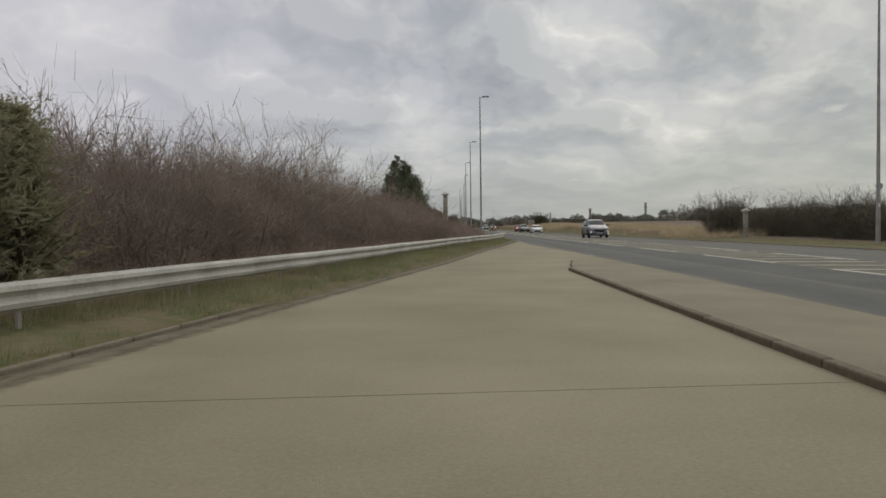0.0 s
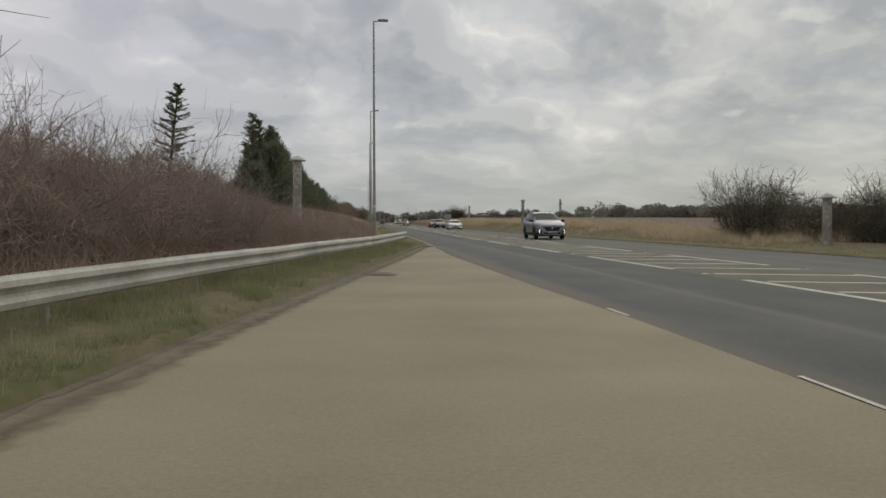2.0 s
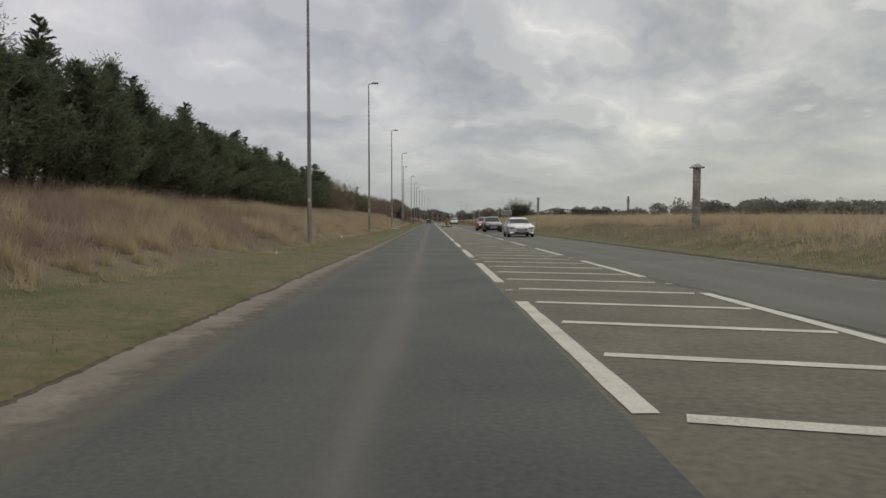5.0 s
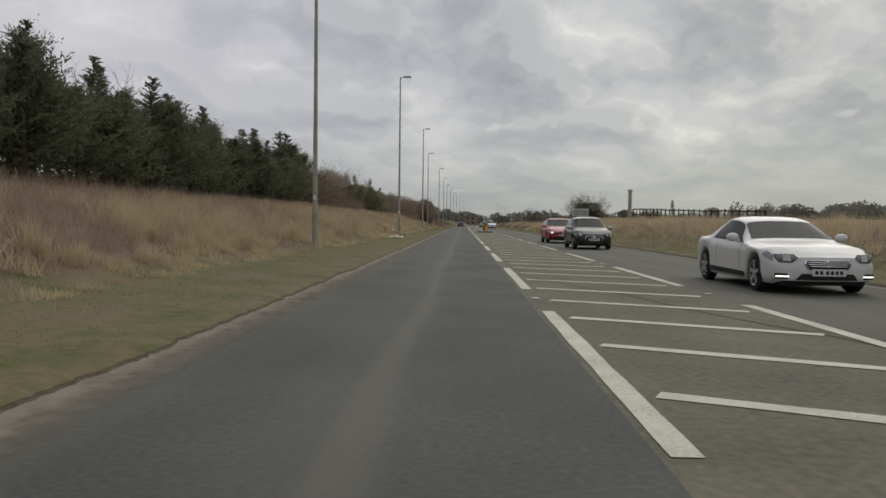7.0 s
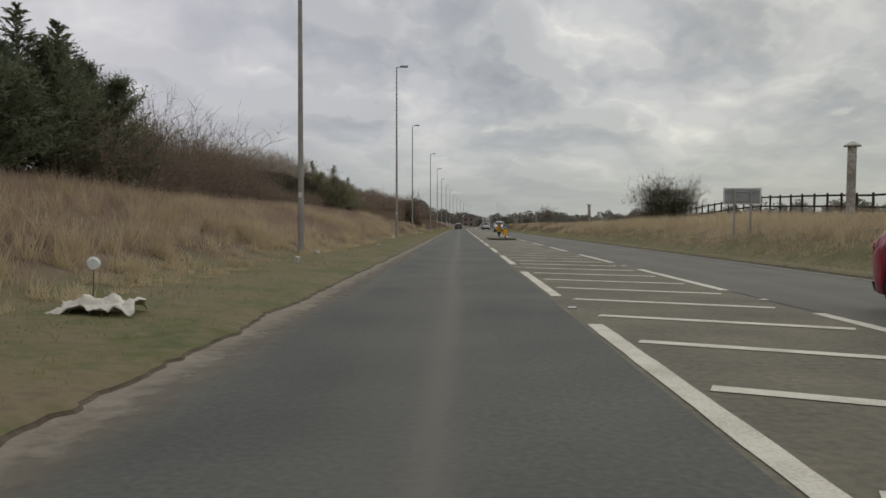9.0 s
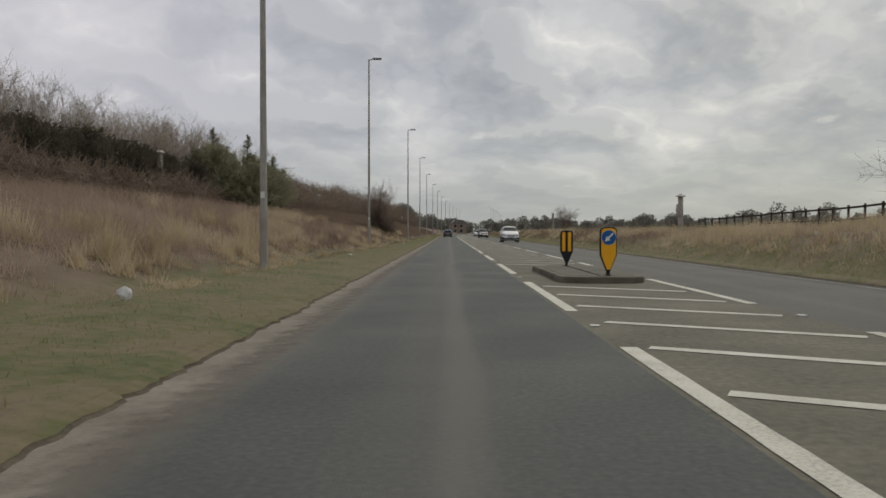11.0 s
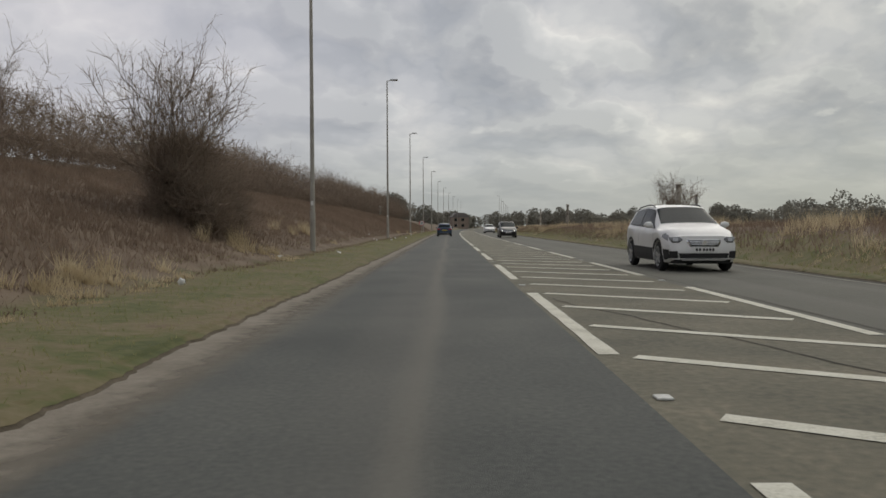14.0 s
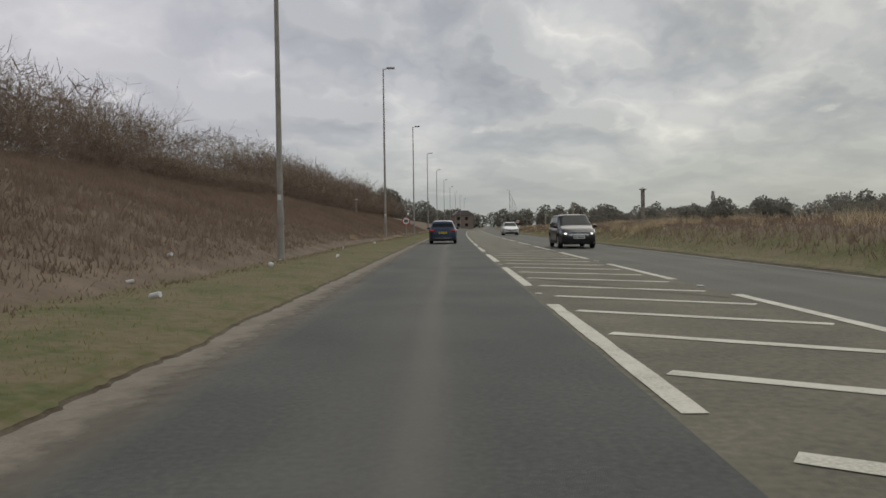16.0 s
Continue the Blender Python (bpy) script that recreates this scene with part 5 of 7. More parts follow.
for x, y, z, h, w, lab in ((-9.4, 150.6, 1.3, 5.3, 3.0, "leafless spreading tree rising from bank scrub"), (-29.9, 176, 6.0, 8.0, 4.0, "leafless tree with upright pale branches on the bank top"),
                           (-33.0, 171, 6.0, 8.2, 4.2, "leafless tree with upright pale branches on the bank top"), (-20.9, 148, 5.8, 4.3, 2.6, "leafless small tree beside the evergreens"), (-23.6, 134.5, 5.0, 5.8, 2.4, "leafless pale tree behind the bank evergreens"), (-25.4, 138, 5.1, 6.4, 2.6, "leafless pale tree behind the bank evergreens"), (-26.6, 135.5, 5.1, 6.2, 2.6, "leafless pale tree behind the bank evergreens"), (-28.8, 141, 5.2, 6.8, 3.0, "leafless pale tree behind the bank evergreens"), (-30.6, 145, 5.3, 7.2, 3.0, "leafless pale tree behind the bank evergreens"), (-24.6, 143, 5.3, 5.6, 2.4, "leafless pale tree behind the bank evergreens"), (-20.2, 55, 3.4, 5.3, 2.6, "leafless pale tree behind the evergreen belt"), (-21.4, 60, 3.5, 5.6, 2.6, "leafless pale tree behind the evergreen belt"), (-20.6, 65.5, 3.5, 5.0, 2.4, "leafless pale tree behind the evergreen belt"),
                           
                           (16.7, 188, 1.1, 4.6, 2.3, "leafless spreading thorn tree alone on the verge"),
                           (-12.7, -87.6, 0.6, 4.2, 3.2, "leafless tree rising out of the thicket"), (-13.6, -89.8, 0.6, 4.4, 3.4, "leafless tree rising out of the thicket"), (-13.2, -84.6, 0.6, 3.3, 3.0, "leafless tree rising out of the thicket"), (-14.5, -95, 0.6, 3.2, 2.8, "leafless tree rising out of the thicket"), (-14.9, -81, 0.8, 2.8, 2.6, "leafless tree rising out of the thicket")):
    tagged(bare_tree("bare_tree", lab, h, w, SCRUB_TWIG if "spreading" in lab else PALE_TWIG, 24 if "spreading" in lab else 14), group="bare trees").matrix_basis = pose(x, y, z, 0, 0, 37 * x)
slender = [bare_tree("bare_tree", "slender pale leafless tree in a row behind evergreens", 6.0, 1.7, PALE_TWIG, 12) for _ in range(3)]
places = [(x, y, s * (ramp_at(y, [(98, 9.0), (112, 9.7), (130, 10.5), (142, 10.6)]) - land(x, y)) / 6.0, z) for x, y, s, z in spread(98, 133, 1.7, lambda y: -22.6 - 0.03 * (y - 98), 0.6, (0.84, 1.04)) + spread(100, 146, 2.6, lambda y: -25.2, 0.8, (0.88, 1.06))]
places += [(x, y, s * (8.5 - land(x, y)) / 6.0, z) for x, y, s, z in spread(28, 72, 3.6, lambda y: -20.2, 0.8, (0.88, 1.05))]
scatter(slender, places, "row of pale trees")
hawthorn = bare_bush("thorn_bush", "dense rounded dark grey-green thorn bush on the verge", 3.7, 4.6, 80, 14, 6, HEDGE_TWIG, lift=0.0, thick=0.018, low=0.12)
core = unit(rng.normal(0, 1, (9000, 3))) * rng.uniform(0.05, 1, (9000, 1)) ** 0.45 * np.array([2.0, 2.0, 1.6]) + np.array([0, 0, 1.5])
core *= (0.92 + 0.3 * np.sin(core[:, :1] * 3.1 + core[:, 1:2] * 2.3) * np.sin(core[:, 2:] * 3.7))
v, f = leaf_quads(core, 0.15, 0.8, None, 0.4)
raw("foliage", v, f, IVY, hawthorn)
hawthorn.matrix_basis = pose(14.7, 92.2, 1.2)


# ---------------------------------------------------------------- grass
def height_table(edge, sign):
    s = np.concatenate([np.arange(0.05, 3, 0.25), np.arange(3, 34, 1.0)])
    y = np.arange(-150, 430, 2.0)
    z = np.array([[land(edge(q) + bend(q) + sign * k, q) for k in s] for q in y])
    return s, y, z


def sample(table, s, y):
    ts, ty, tz = table
    i = np.clip(np.searchsorted(ty, y) - 1, 0, len(ty) - 2)
    j = np.clip(np.searchsorted(ts, s) - 1, 0, len(ts) - 2)
    u = (y - ty[i]) / (ty[i + 1] - ty[i]); w = (s - ts[j]) / (ts[j + 1] - ts[j])
    return (tz[i, j] * (1 - u) + tz[i + 1, j] * u) * (1 - w) + (tz[i, j + 1] * (1 - u) + tz[i + 1, j + 1] * u) * w


LEFT_LAND, RIGHT_LAND = height_table(left_edge, -1), height_table(right_edge, 1)
left_edges, right_edges, bends = np.vectorize(left_edge), np.vectorize(right_edge), np.vectorize(bend)


def blades(name, label, count, table, edges, sign, s_range, y_range, height, width, mat, tuft=0.25, patch=None, lean=0.35, grow=None):
    """Grass blades in tufts on one side of the road, as one sheet of stuff."""
    n_tuft = max(1, int(count * tuft))
    ty, ts = rng.uniform(*y_range, n_tuft), rng.uniform(*s_range, n_tuft)
    if patch is not None:
        keep = np.array([patch(a, b) for a, b in zip(ts, ty)])
        ty, ts = ty[keep], ts[keep]
    k = rng.integers(0, len(ty), count)
    y = ty[k] + rng.normal(0, 0.09, count)
    s = np.maximum(ts[k] + rng.normal(0, 0.09, count), 0.06)
    th = rng.uniform(0.6, 1.25, len(ty))[k]
    x = edges(y) + bends(y) + sign * s
    z = sample(table, s, y)
    h = th * rng.uniform(*height, count)
    if grow is not None:   # low at the foot of the bank, full height further up
        h = h * (0.18 + 0.82 * np.clip((s - grow[0]) / (grow[1] - grow[0]), 0, 1) ** 1.3)
    ang = rng.uniform(0, 2 * math.pi, count)
    wv = np.stack([np.cos(ang), np.sin(ang), np.zeros(count)], 1) * (width * rng.uniform(0.6, 1.3, count))[:, None]
    base = np.stack([x, y, z - 0.02], 1)
    tip = base + np.stack([rng.normal(0, lean, count) * h, rng.normal(0, lean, count) * h, h], 1)
    V = np.stack([base - wv, base + wv, tip], 1).reshape(-1, 3)
    ob = raw(name, V, np.arange(count * 3).reshape(count, 3), mat)
    return tagged(ob, label, "grass", kind="stuff")


def patchy(seed, level, scale=0.16):
    return lambda s, y: noise.noise(Vector((s * scale * 1.6, y * scale, seed))) > level


straw_level = lambda y: ramp_at(y, [(-54, 0.35), (-30, 0.30), (-12, 0.28), (0, 0.12), (12, 0.0), (40, 0.06), (60, 0.12), (85, 0.24), (110, 0.40), (140, 0.46), (152, 0.95)])
blades("tall_grass", "tall straw-coloured dead grass on the near bank", 120000, LEFT_LAND, left_edges, -1, (1.9, 9.5), (-54, 300), (0.25, 0.80), 0.010, STRAW, 0.10,
       lambda s, y: noise.noise(Vector((s * 0.30, y * 0.17, 3))) + 0.5 * noise.noise(Vector((s * 0.9, y * 0.6, 8))) > -0.22 + rng.uniform(-0.3, 0.3) + 0.085 * (s - 3.0) + straw_level(y), grow=(2.0, 4.0))
blades("dead_growth", "mixed brown stalks standing among the dead grass", 90000, LEFT_LAND, left_edges, -1, (2.2, 10), (-56, 130), (0.20, 0.70), 0.010, BROWN_STRAW, 0.10, patchy(11, -0.2, 0.3), grow=(2.2, 4.6))
blades("dead_growth", "low brown dead growth covering the bank", 115000, LEFT_LAND, left_edges, -1, (3.5, 15), (-58, 105), (0.18, 0.5), 0.011, BROWN_STRAW, 0.5)
blades("dead_growth", "dark brown heathy dead growth on the high bank", 260000, LEFT_LAND, left_edges, -1, (1.9, 14), (95, 290), (0.10, 0.36), 0.015, HEATH, 0.6, grow=(1.7, 4.4))
blades("dead_growth", "brown dead stalks behind the guard rail", 30000, LEFT_LAND, left_edges, -1, (1.2, 4.5), (-125, -52), (0.12, 0.5), 0.008, BROWN_STRAW, 0.14)
blades("short_grass", "short green and yellow verge grass beside the lane", 170000, LEFT_LAND, left_edges, -1, (0.08, 3.4), (-58, 300), (0.025, 0.075), 0.007, GREEN_GRASS, 1.0)
blades("weeds", "tufty green weeds and grass beneath the guard rail", 48000, LEFT_LAND, left_edges, -1, (0.10, 1.7), (-124, -56), (0.06, 0.24), 0.007, WEED_GREEN, 0.08, patchy(5, -0.3, 0.5))
blades("tall_grass", "tall straw-coloured dead grass on the far verge", 120000, RIGHT_LAND, right_edges, 1, (0.9, 10), (-60, 300), (0.25, 0.7), 0.010, STRAW, 0.12, lambda s, y: noise.noise(Vector((s * 0.26, y * 0.16, 9))) > -0.2 + rng.uniform(-0.2, 0.2) + ramp_at(y, [(90, -0.05), (115, 0.12), (130, 0.36), (150, 0.5)]), grow=(0.8, 2.4))
blades("dead_growth", "brown dead growth on the far verge", 62000, RIGHT_LAND, right_edges, 1, (1.2, 13), (-60, 125), (0.12, 0.36), 0.012, BROWN_STRAW, 0.5)
blades("dead_growth", "dark brown heathy growth on the far verge", 80000, RIGHT_LAND, right_edges, 1, (1.2, 13), (112, 320), (0.12, 0.40), 0.016, HEATH, 0.5)
blades("short_grass", "short dull green grass along the far lane edge", 80000, RIGHT_LAND, right_edges, 1, (0.06, 3.2), (-120, 300), (0.05, 0.17), 0.010, GREEN_GRASS, 0.4)


# ---------------------------------------------------------------- distant woods
def distant_woods():
    """Far tree lines and woods: crowns made of many sprays, joined."""
    trees = []
    for k in range(280):   # along the horizon on the field side
        a = radians(rng.uniform(6, 50))
        d = rng.uniform(330, 620)
        trees.append((-1 + d * math.sin(a) * 1.0 + 10, d * math.cos(a) + 60, rng.uniform(5, 9.5) * (0.85 + 0.5 * noise.noise(Vector((a * 9, 0, 0)))) * (1.5 if a > 0.3 else 1.25), rng.uniform(6, 11)))
    for k in range(80):    # round the far end of the road
        trees.append((rng.uniform(-20, 130), rng.uniform(480, 640), rng.uniform(6, 11), rng.uniform(5, 9)))
    for k in range(120):    # a wood across the field beyond the lay-by
        trees.append((rng.uniform(105, 205), rng.uniform(190, 262), rng.uniform(6, 9), rng.uniform(6, 11)))
    for k in range(26):    # a round copse past the bank
        q = rng.uniform(0, 2 * math.pi); r = rng.uniform(0, 1) ** 0.5
        trees.append((-25.4 + 9 * r * math.cos(q), 424 + 9 * r * math.sin(q), 15.2 - 5 * r * r, rng.uniform(5, 8)))
    for k in range(70):    # beyond the left bank
        y = rng.uniform(300, 640)
        trees.append((bend(y) - rng.uniform(14, 60), y, rng.uniform(6, 10), rng.uniform(5, 9)))
    groups = []
    for x, y, h, w in trees:
        near = math.hypot(x, y - 100) < 330
        n, leaf = (800, 0.85) if near else (380, 1.25)
        u = unit(rng.normal(0, 1, (n, 3))) * (rng.uniform(0.3, 1, (n, 1)) ** 0.5)
        at = np.array([x, y, h * 0.52]) + u * np.array([w / 2, w / 2, h * 0.5])
        groups.append(leaf_quads(at, leaf, 0.8, None, 0.6))
        T = np.array([[[x, y, -0.5], [x, y, h * 0.6]]])
        groups.append(tubes(T, np.array([[0.2, 0.1]]), 4))
    v, f = join(groups)
    return tagged(raw("far_woods", v, f, HAZED_WOOD), "distant winter woodland and hedgerows on the horizon", "woods", kind="stuff")


distant_woods()

# ---------------------------------------------------------------- cars
def paint(name, colour, metal=0.0, rough=0.28):
    m = material(name, [tuple(c * 0.93 for c in colour), colour, tuple(min(1, c * 1.06) for c in colour)], 2.0, rough, metal, fine=9, fine_amount=0.3, spec=0.5)
    m.node_tree.nodes["Principled BSDF"].inputs["Coat Weight"].default_value = 0.22
    m.node_tree.nodes["Principled BSDF"].inputs["Coat Roughness"].default_value = 0.06
    return m


CAR_GLASS = material("car_glass", [(0.014, 0.019, 0.020), (0.024, 0.030, 0.031)], 1.5, 0.05, spec=0.10)
ALLOY = material("alloy_wheel", [(0.42, 0.43, 0.44), (0.55, 0.56, 0.57)], 5, 0.35, 0.7)
DARK_ALLOY = material("dark_alloy_wheel", [(0.03, 0.03, 0.032), (0.06, 0.06, 0.063)], 5, 0.4, 0.5)
CHROME = material("bright_trim", [(0.62, 0.63, 0.64), (0.75, 0.76, 0.77)], 5, 0.2, 0.8)
TRIM = material("dark_trim", [(0.018, 0.018, 0.019), (0.032, 0.032, 0.033)], 5, 0.6)
LAMP_SHELL = material("lamp_housing", [(0.10, 0.105, 0.11), (0.22, 0.23, 0.24)], 9, 0.08, spec=1.0)
LENS = material("lamp_lens", [(0.35, 0.37, 0.39), (0.62, 0.64, 0.66)], 7, 0.12, spec=0.8)
TAIL = material("tail_lamp_red", [(0.30, 0.012, 0.014), (0.48, 0.025, 0.025)], 9, 0.2, spec=0.8)
PLATE_YELLOW = material("plate_yellow", [(0.66, 0.47, 0.02), (0.72, 0.52, 0.03)], 5, 0.5)
PLATE_WHITE = material("plate_white", [(0.66, 0.66, 0.64), (0.74, 0.74, 0.72)], 5, 0.5)
GLOW = bpy.data.materials.new("lit_lamp")
GLOW.use_nodes = True
GLOW.node_tree.nodes["Principled BSDF"].inputs["Emission Color"].default_value = (1.0, 0.97, 0.9, 1)
GLOW.node_tree.nodes["Principled BSDF"].inputs["Emission Strength"].default_value = 1.3


class Shape:
    """The shell of a car. Fractions f run from the tail (0) to the nose (1); heights are fractions of the car's height."""

    def __init__(self, length, width, height, top, belt, roof_w=0.70, sill=0.13, bow=0.22):
        self.L, self.W, self.H = length, width / 2, height
        self.axles, self.r, self.arch = (), 0.33, 0.0
        self.top, self.belt, self.roof_w, self.sill, self.bow = top, belt, roof_w, sill, bow
        self.plan = [(0, 0.87), (0.015, 0.93), (0.06, 0.985), (0.2, 1.0), (0.74, 1.0), (0.86, 0.985), (0.94, 0.95), (0.98, 0.905), (1, 0.86)]

    def at(self, knots, f):
        xs, zs = [k[0] for k in knots], [k[1] for k in knots]
        return float(np.mean([np.interp(f + d, xs, zs) for d in (-0.014, -0.007, 0, 0.007, 0.014)]))

    def half(self, f):
        return self.W * self.at(self.plan, f)

    def y(self, f):
        return (f - 0.5) * self.L

    def ring(self, f):
        """Half a section: sill, flank, shoulder, side glass, roof edge and crown; over the bonnet the upper points lie on it."""
        w, H = self.half(f), self.H
        zt, zb = self.at(self.top, f) * H, self.at(self.belt, f) * H
        zb = min(zb, zt - 0.012 * H)
        low = self.sill * H + 0.05 * H * max(0.0, (f - 0.95) / 0.05, (0.04 - f) / 0.04)
        for ax in self.axles:
            d = self.y(f) - self.y(ax)
            if abs(d) < self.arch:
                low = max(low, self.r * 0.96 + math.sqrt(self.arch ** 2 - d * d))
        low = min(low, zb - 0.05)
        g = min(1.0, max(0.0, (zt - zb) / (0.30 * H)))
        xr = (0.84 + (self.roof_w - 0.84) * g) * w
        ze = zt - (0.020 + 0.022 * g) * H
        ze = max(ze, zb + 0.004)
        span = zb - low
        return [(0.86 * w, low), (0.955 * w, low + 0.03 * span), (0.985 * w, low + 0.25 * span), (0.99 * w, low + 0.48 * span), (1.0 * w, low + 0.66 * span), (0.992 * w, low + 0.80 * span),
                (0.965 * w, low + 0.93 * span), (0.925 * w, zb), (0.925 * w + (xr - 0.925 * w) * 0.45 + 0.02 * g, zb + (ze - zb) * 0.45), (xr + 0.012, ze - 0.06 * g * (ze - zb)), (xr * 0.95, ze + (zt - ze) * 0.35),
                (xr * 0.75, ze + (zt - ze) * 0.75), (xr * 0.4, zt - 0.002), (0.0, zt)]

    def bent(self, x, y, z, f):
        """Rounds nose and tail in plan and leans them back above and below the bumpers."""
        a = min(1.0, max(0.0, (f - 0.80) / 0.2)); a = a * a * (3 - 2 * a)
        c = min(1.0, max(0.0, (0.16 - f) / 0.16)); c = c * c * (3 - 2 * c)
        q, k = (x / self.W) ** 2, z / self.H
        lean = 0.55 * max(0.0, k - 0.34) * self.H * 0.55 + 0.35 * max(0.0, 0.22 - k) * self.H
        return y - a * (self.bow * q + lean) + c * (0.11 * q + 0.22 * max(0.0, k - 0.42) * self.H * 0.5)

    def front(self, x, z):
        return self.bent(x, self.y(1.0), z, 1.0)

    def rear(self, x, z):
        return self.bent(x, self.y(0.0), z, 0.0)


def shell(s, fs):
    """The outer skin, both sides, with rounded ends."""
    bm = bmesh.new()
    rows = []
    for f in fs:
        r = s.ring(f)
        pts = [(x, z) for x, z in r] + [(-x, z) for x, z in r[-2::-1]]
        rows.append([bm.verts.new((x, s.bent(x, s.y(f), z, f), z)) for x, z in pts])
    for p, q in zip(rows, rows[1:]):
        for i in range(len(p) - 1):
            bm.faces.new((p[i], q[i], q[i + 1], p[i + 1]))
    for f, row in ((fs[0], rows[0]), (fs[-1], rows[-1])):
        n = (len(row) - 1) // 2
        prev = None
        for i in range(n):
            x, z = row[i].co.x, row[i].co.z
            inner = [row[i]] + [bm.verts.new((x * k, s.bent(x * k, s.y(f), z, f), z)) for k in (0.75, 0.5, 0.25, 0, -0.25, -0.5, -0.75)] + [row[-1 - i]]
            if prev:
                for j in range(8):
                    bm.faces.new((prev[j], prev[j + 1], inner[j + 1], inner[j]))
            prev = inner
        bm.faces.new(prev + [row[n]])
    bmesh.ops.recalc_face_normals(bm, faces=bm.faces)
    return bm


def ring_point(ring, u):
    i = min(int(u), len(ring) - 2)
    t = u - i
    return ring[i][0] * (1 - t) + ring[i + 1][0] * t, ring[i][1] * (1 - t) + ring[i + 1][1] * t


def patch(s, f0, f1, u0, u1, proud, sign=1, nf=8, nu=5, slope0=0.0, slope1=0.0, bm=None):
    """A skin laid on the shell between two fractions and two ring stations; the slopes slant its ends."""
    bm = bm or bmesh.new()
    grid = []
    for i in range(nf + 1):
        row = []
        for j in range(nu + 1):
            v = j / nu
            a, b = f0 + slope0 * v, f1 + slope1 * v
            f = a + (b - a) * i / nf

            def place(ff, uu):
                x, z = ring_point(s.ring(ff), min(uu, 12.999))
                return Vector((x, s.bent(x, s.y(ff), z, ff), z))
            u = u0 + (u1 - u0) * v
            p = place(f, u)
            nrm = (place(f, u + 0.08) - place(f, u - 0.08)).cross(place(min(f + 0.004, 1), u) - place(f - 0.004, u))
            if nrm.length > 1e-9:
                nrm.normalize()
            if nrm.x * 0.6 + nrm.z * 0.8 < 0:
                nrm = -nrm
            p = p + nrm * proud
            row.append(bm.verts.new((sign * max(p.x, 0.0), p.y, p.z)))
        grid.append(row)
    for i in range(nf):
        for j in range(nu):
            q = [grid[i][j], grid[i + 1][j], grid[i + 1][j + 1], grid[i][j + 1]]
            bm.faces.new(q if sign > 0 else q[::-1])
    return bm


def screen(s, f0, f1, u0, slope, proud):
    """A windscreen or rear window across the crown of the shell."""
    bm = bmesh.new()
    for sg in (1, -1):
        patch(s, f0, f1, u0, 13.0, proud, sg, 10, 6, slope, slope, bm)
    bmesh.ops.remove_doubles(bm, verts=bm.verts, dist=0.003)
    bmesh.ops.recalc_face_normals(bm, faces=bm.faces)
    return bm


def face_panel(s, rows, proud, depth=0.03, tail=False, n=10):
    """A panel that follows the nose or tail: rows of (height fraction, x from, x to) from the bottom up, in parts of half the width."""
    bm = bmesh.new()
    out = -1 if tail else 1
    skins = []
    for off in (proud, proud - depth):
        grid = []
        for k, a, b in rows:
            z = k * s.H
            xs = [s.W * (a + (b - a) * i / n) for i in range(n + 1)]
            grid.append([bm.verts.new((x, (s.rear(x, z) if tail else s.front(x, z)) + out * off, z)) for x in xs])
        skins.append(grid)
        for p, q in zip(grid, grid[1:]):
            for i in range(n):
                bm.faces.new((p[i], p[i + 1], q[i + 1], q[i]))
    def rim(g):
        return g[0][:] + [r[-1] for r in g[1:]] + g[-1][-2::-1] + [r[0] for r in g[-2:0:-1]]
    p, q = rim(skins[0]), rim(skins[1])
    for i in range(len(p)):
        j = (i + 1) % len(p)
        bm.faces.new((p[i], p[j], q[j], q[i]))
    bmesh.ops.recalc_face_normals(bm, faces=bm.faces)
    return bm


def wheel(parent, x, y, r, side, rim_mat):
    w = new("wheel")
    w.parent = parent
    w.location = (x, y, r)
    bm = bmesh.new()
    prof = [(r * 0.68, 0.0), (r * 0.72, 0.012), (r * 0.93, 0.02), (r, 0.05), (r, 0.16), (r * 0.93, 0.19), (r * 0.7, 0.2)]
    n = 28
    rings = []
    for rr, o in prof:
        rings.append([bm.verts.new((-side * o, rr * math.cos(2 * math.pi * k / n), rr * math.sin(2 * math.pi * k / n))) for k in range(n)])
    for a, b in zip(rings, rings[1:]):
        for k in range(n):
            bm.faces.new((a[k], a[(k + 1) % n], b[(k + 1) % n], b[k]))
    bmesh.ops.recalc_face_normals(bm, faces=bm.faces)
    part("tyre", bm, RUBBER, w)
    bm = bmesh.new()
    tube(bm, (-side * 0.06, 0, 0), (-side * 0.05, 0, 0), r * 0.69, r * 0.69, 24)
    part("brake_disc", bm, TRIM, w)
    bm = bmesh.new()
    for k in range(5):
        a = 2 * math.pi * k / 5
        m = Matrix.Rotation(a, 4, "X") @ Matrix.Translation((-side * 0.022, 0, r * 0.36)) @ Matrix.Diagonal((0.03, r * 0.17, r * 0.68, 1))
        bmesh.ops.create_cube(bm, size=1, matrix=m)
    tube(bm, (-side * 0.04, 0, 0), (-side * 0.004, 0, 0), r * 0.17, r * 0.14, 14)
    rings = []
    for rr, o in ((r * 0.70, 0.004), (r * 0.63, 0.012), (r * 0.62, 0.05)):
        rings.append([bm.verts.new((-side * o, rr * math.cos(2 * math.pi * k / n), rr * math.sin(2 * math.pi * k / n))) for k in range(n)])
    for a, b in zip(rings, rings[1:]):
        for k in range(n):
            bm.faces.new((a[k], a[(k + 1) % n], b[(k + 1) % n], b[k]))
    part("rim", bm, rim_mat, w)
    return w


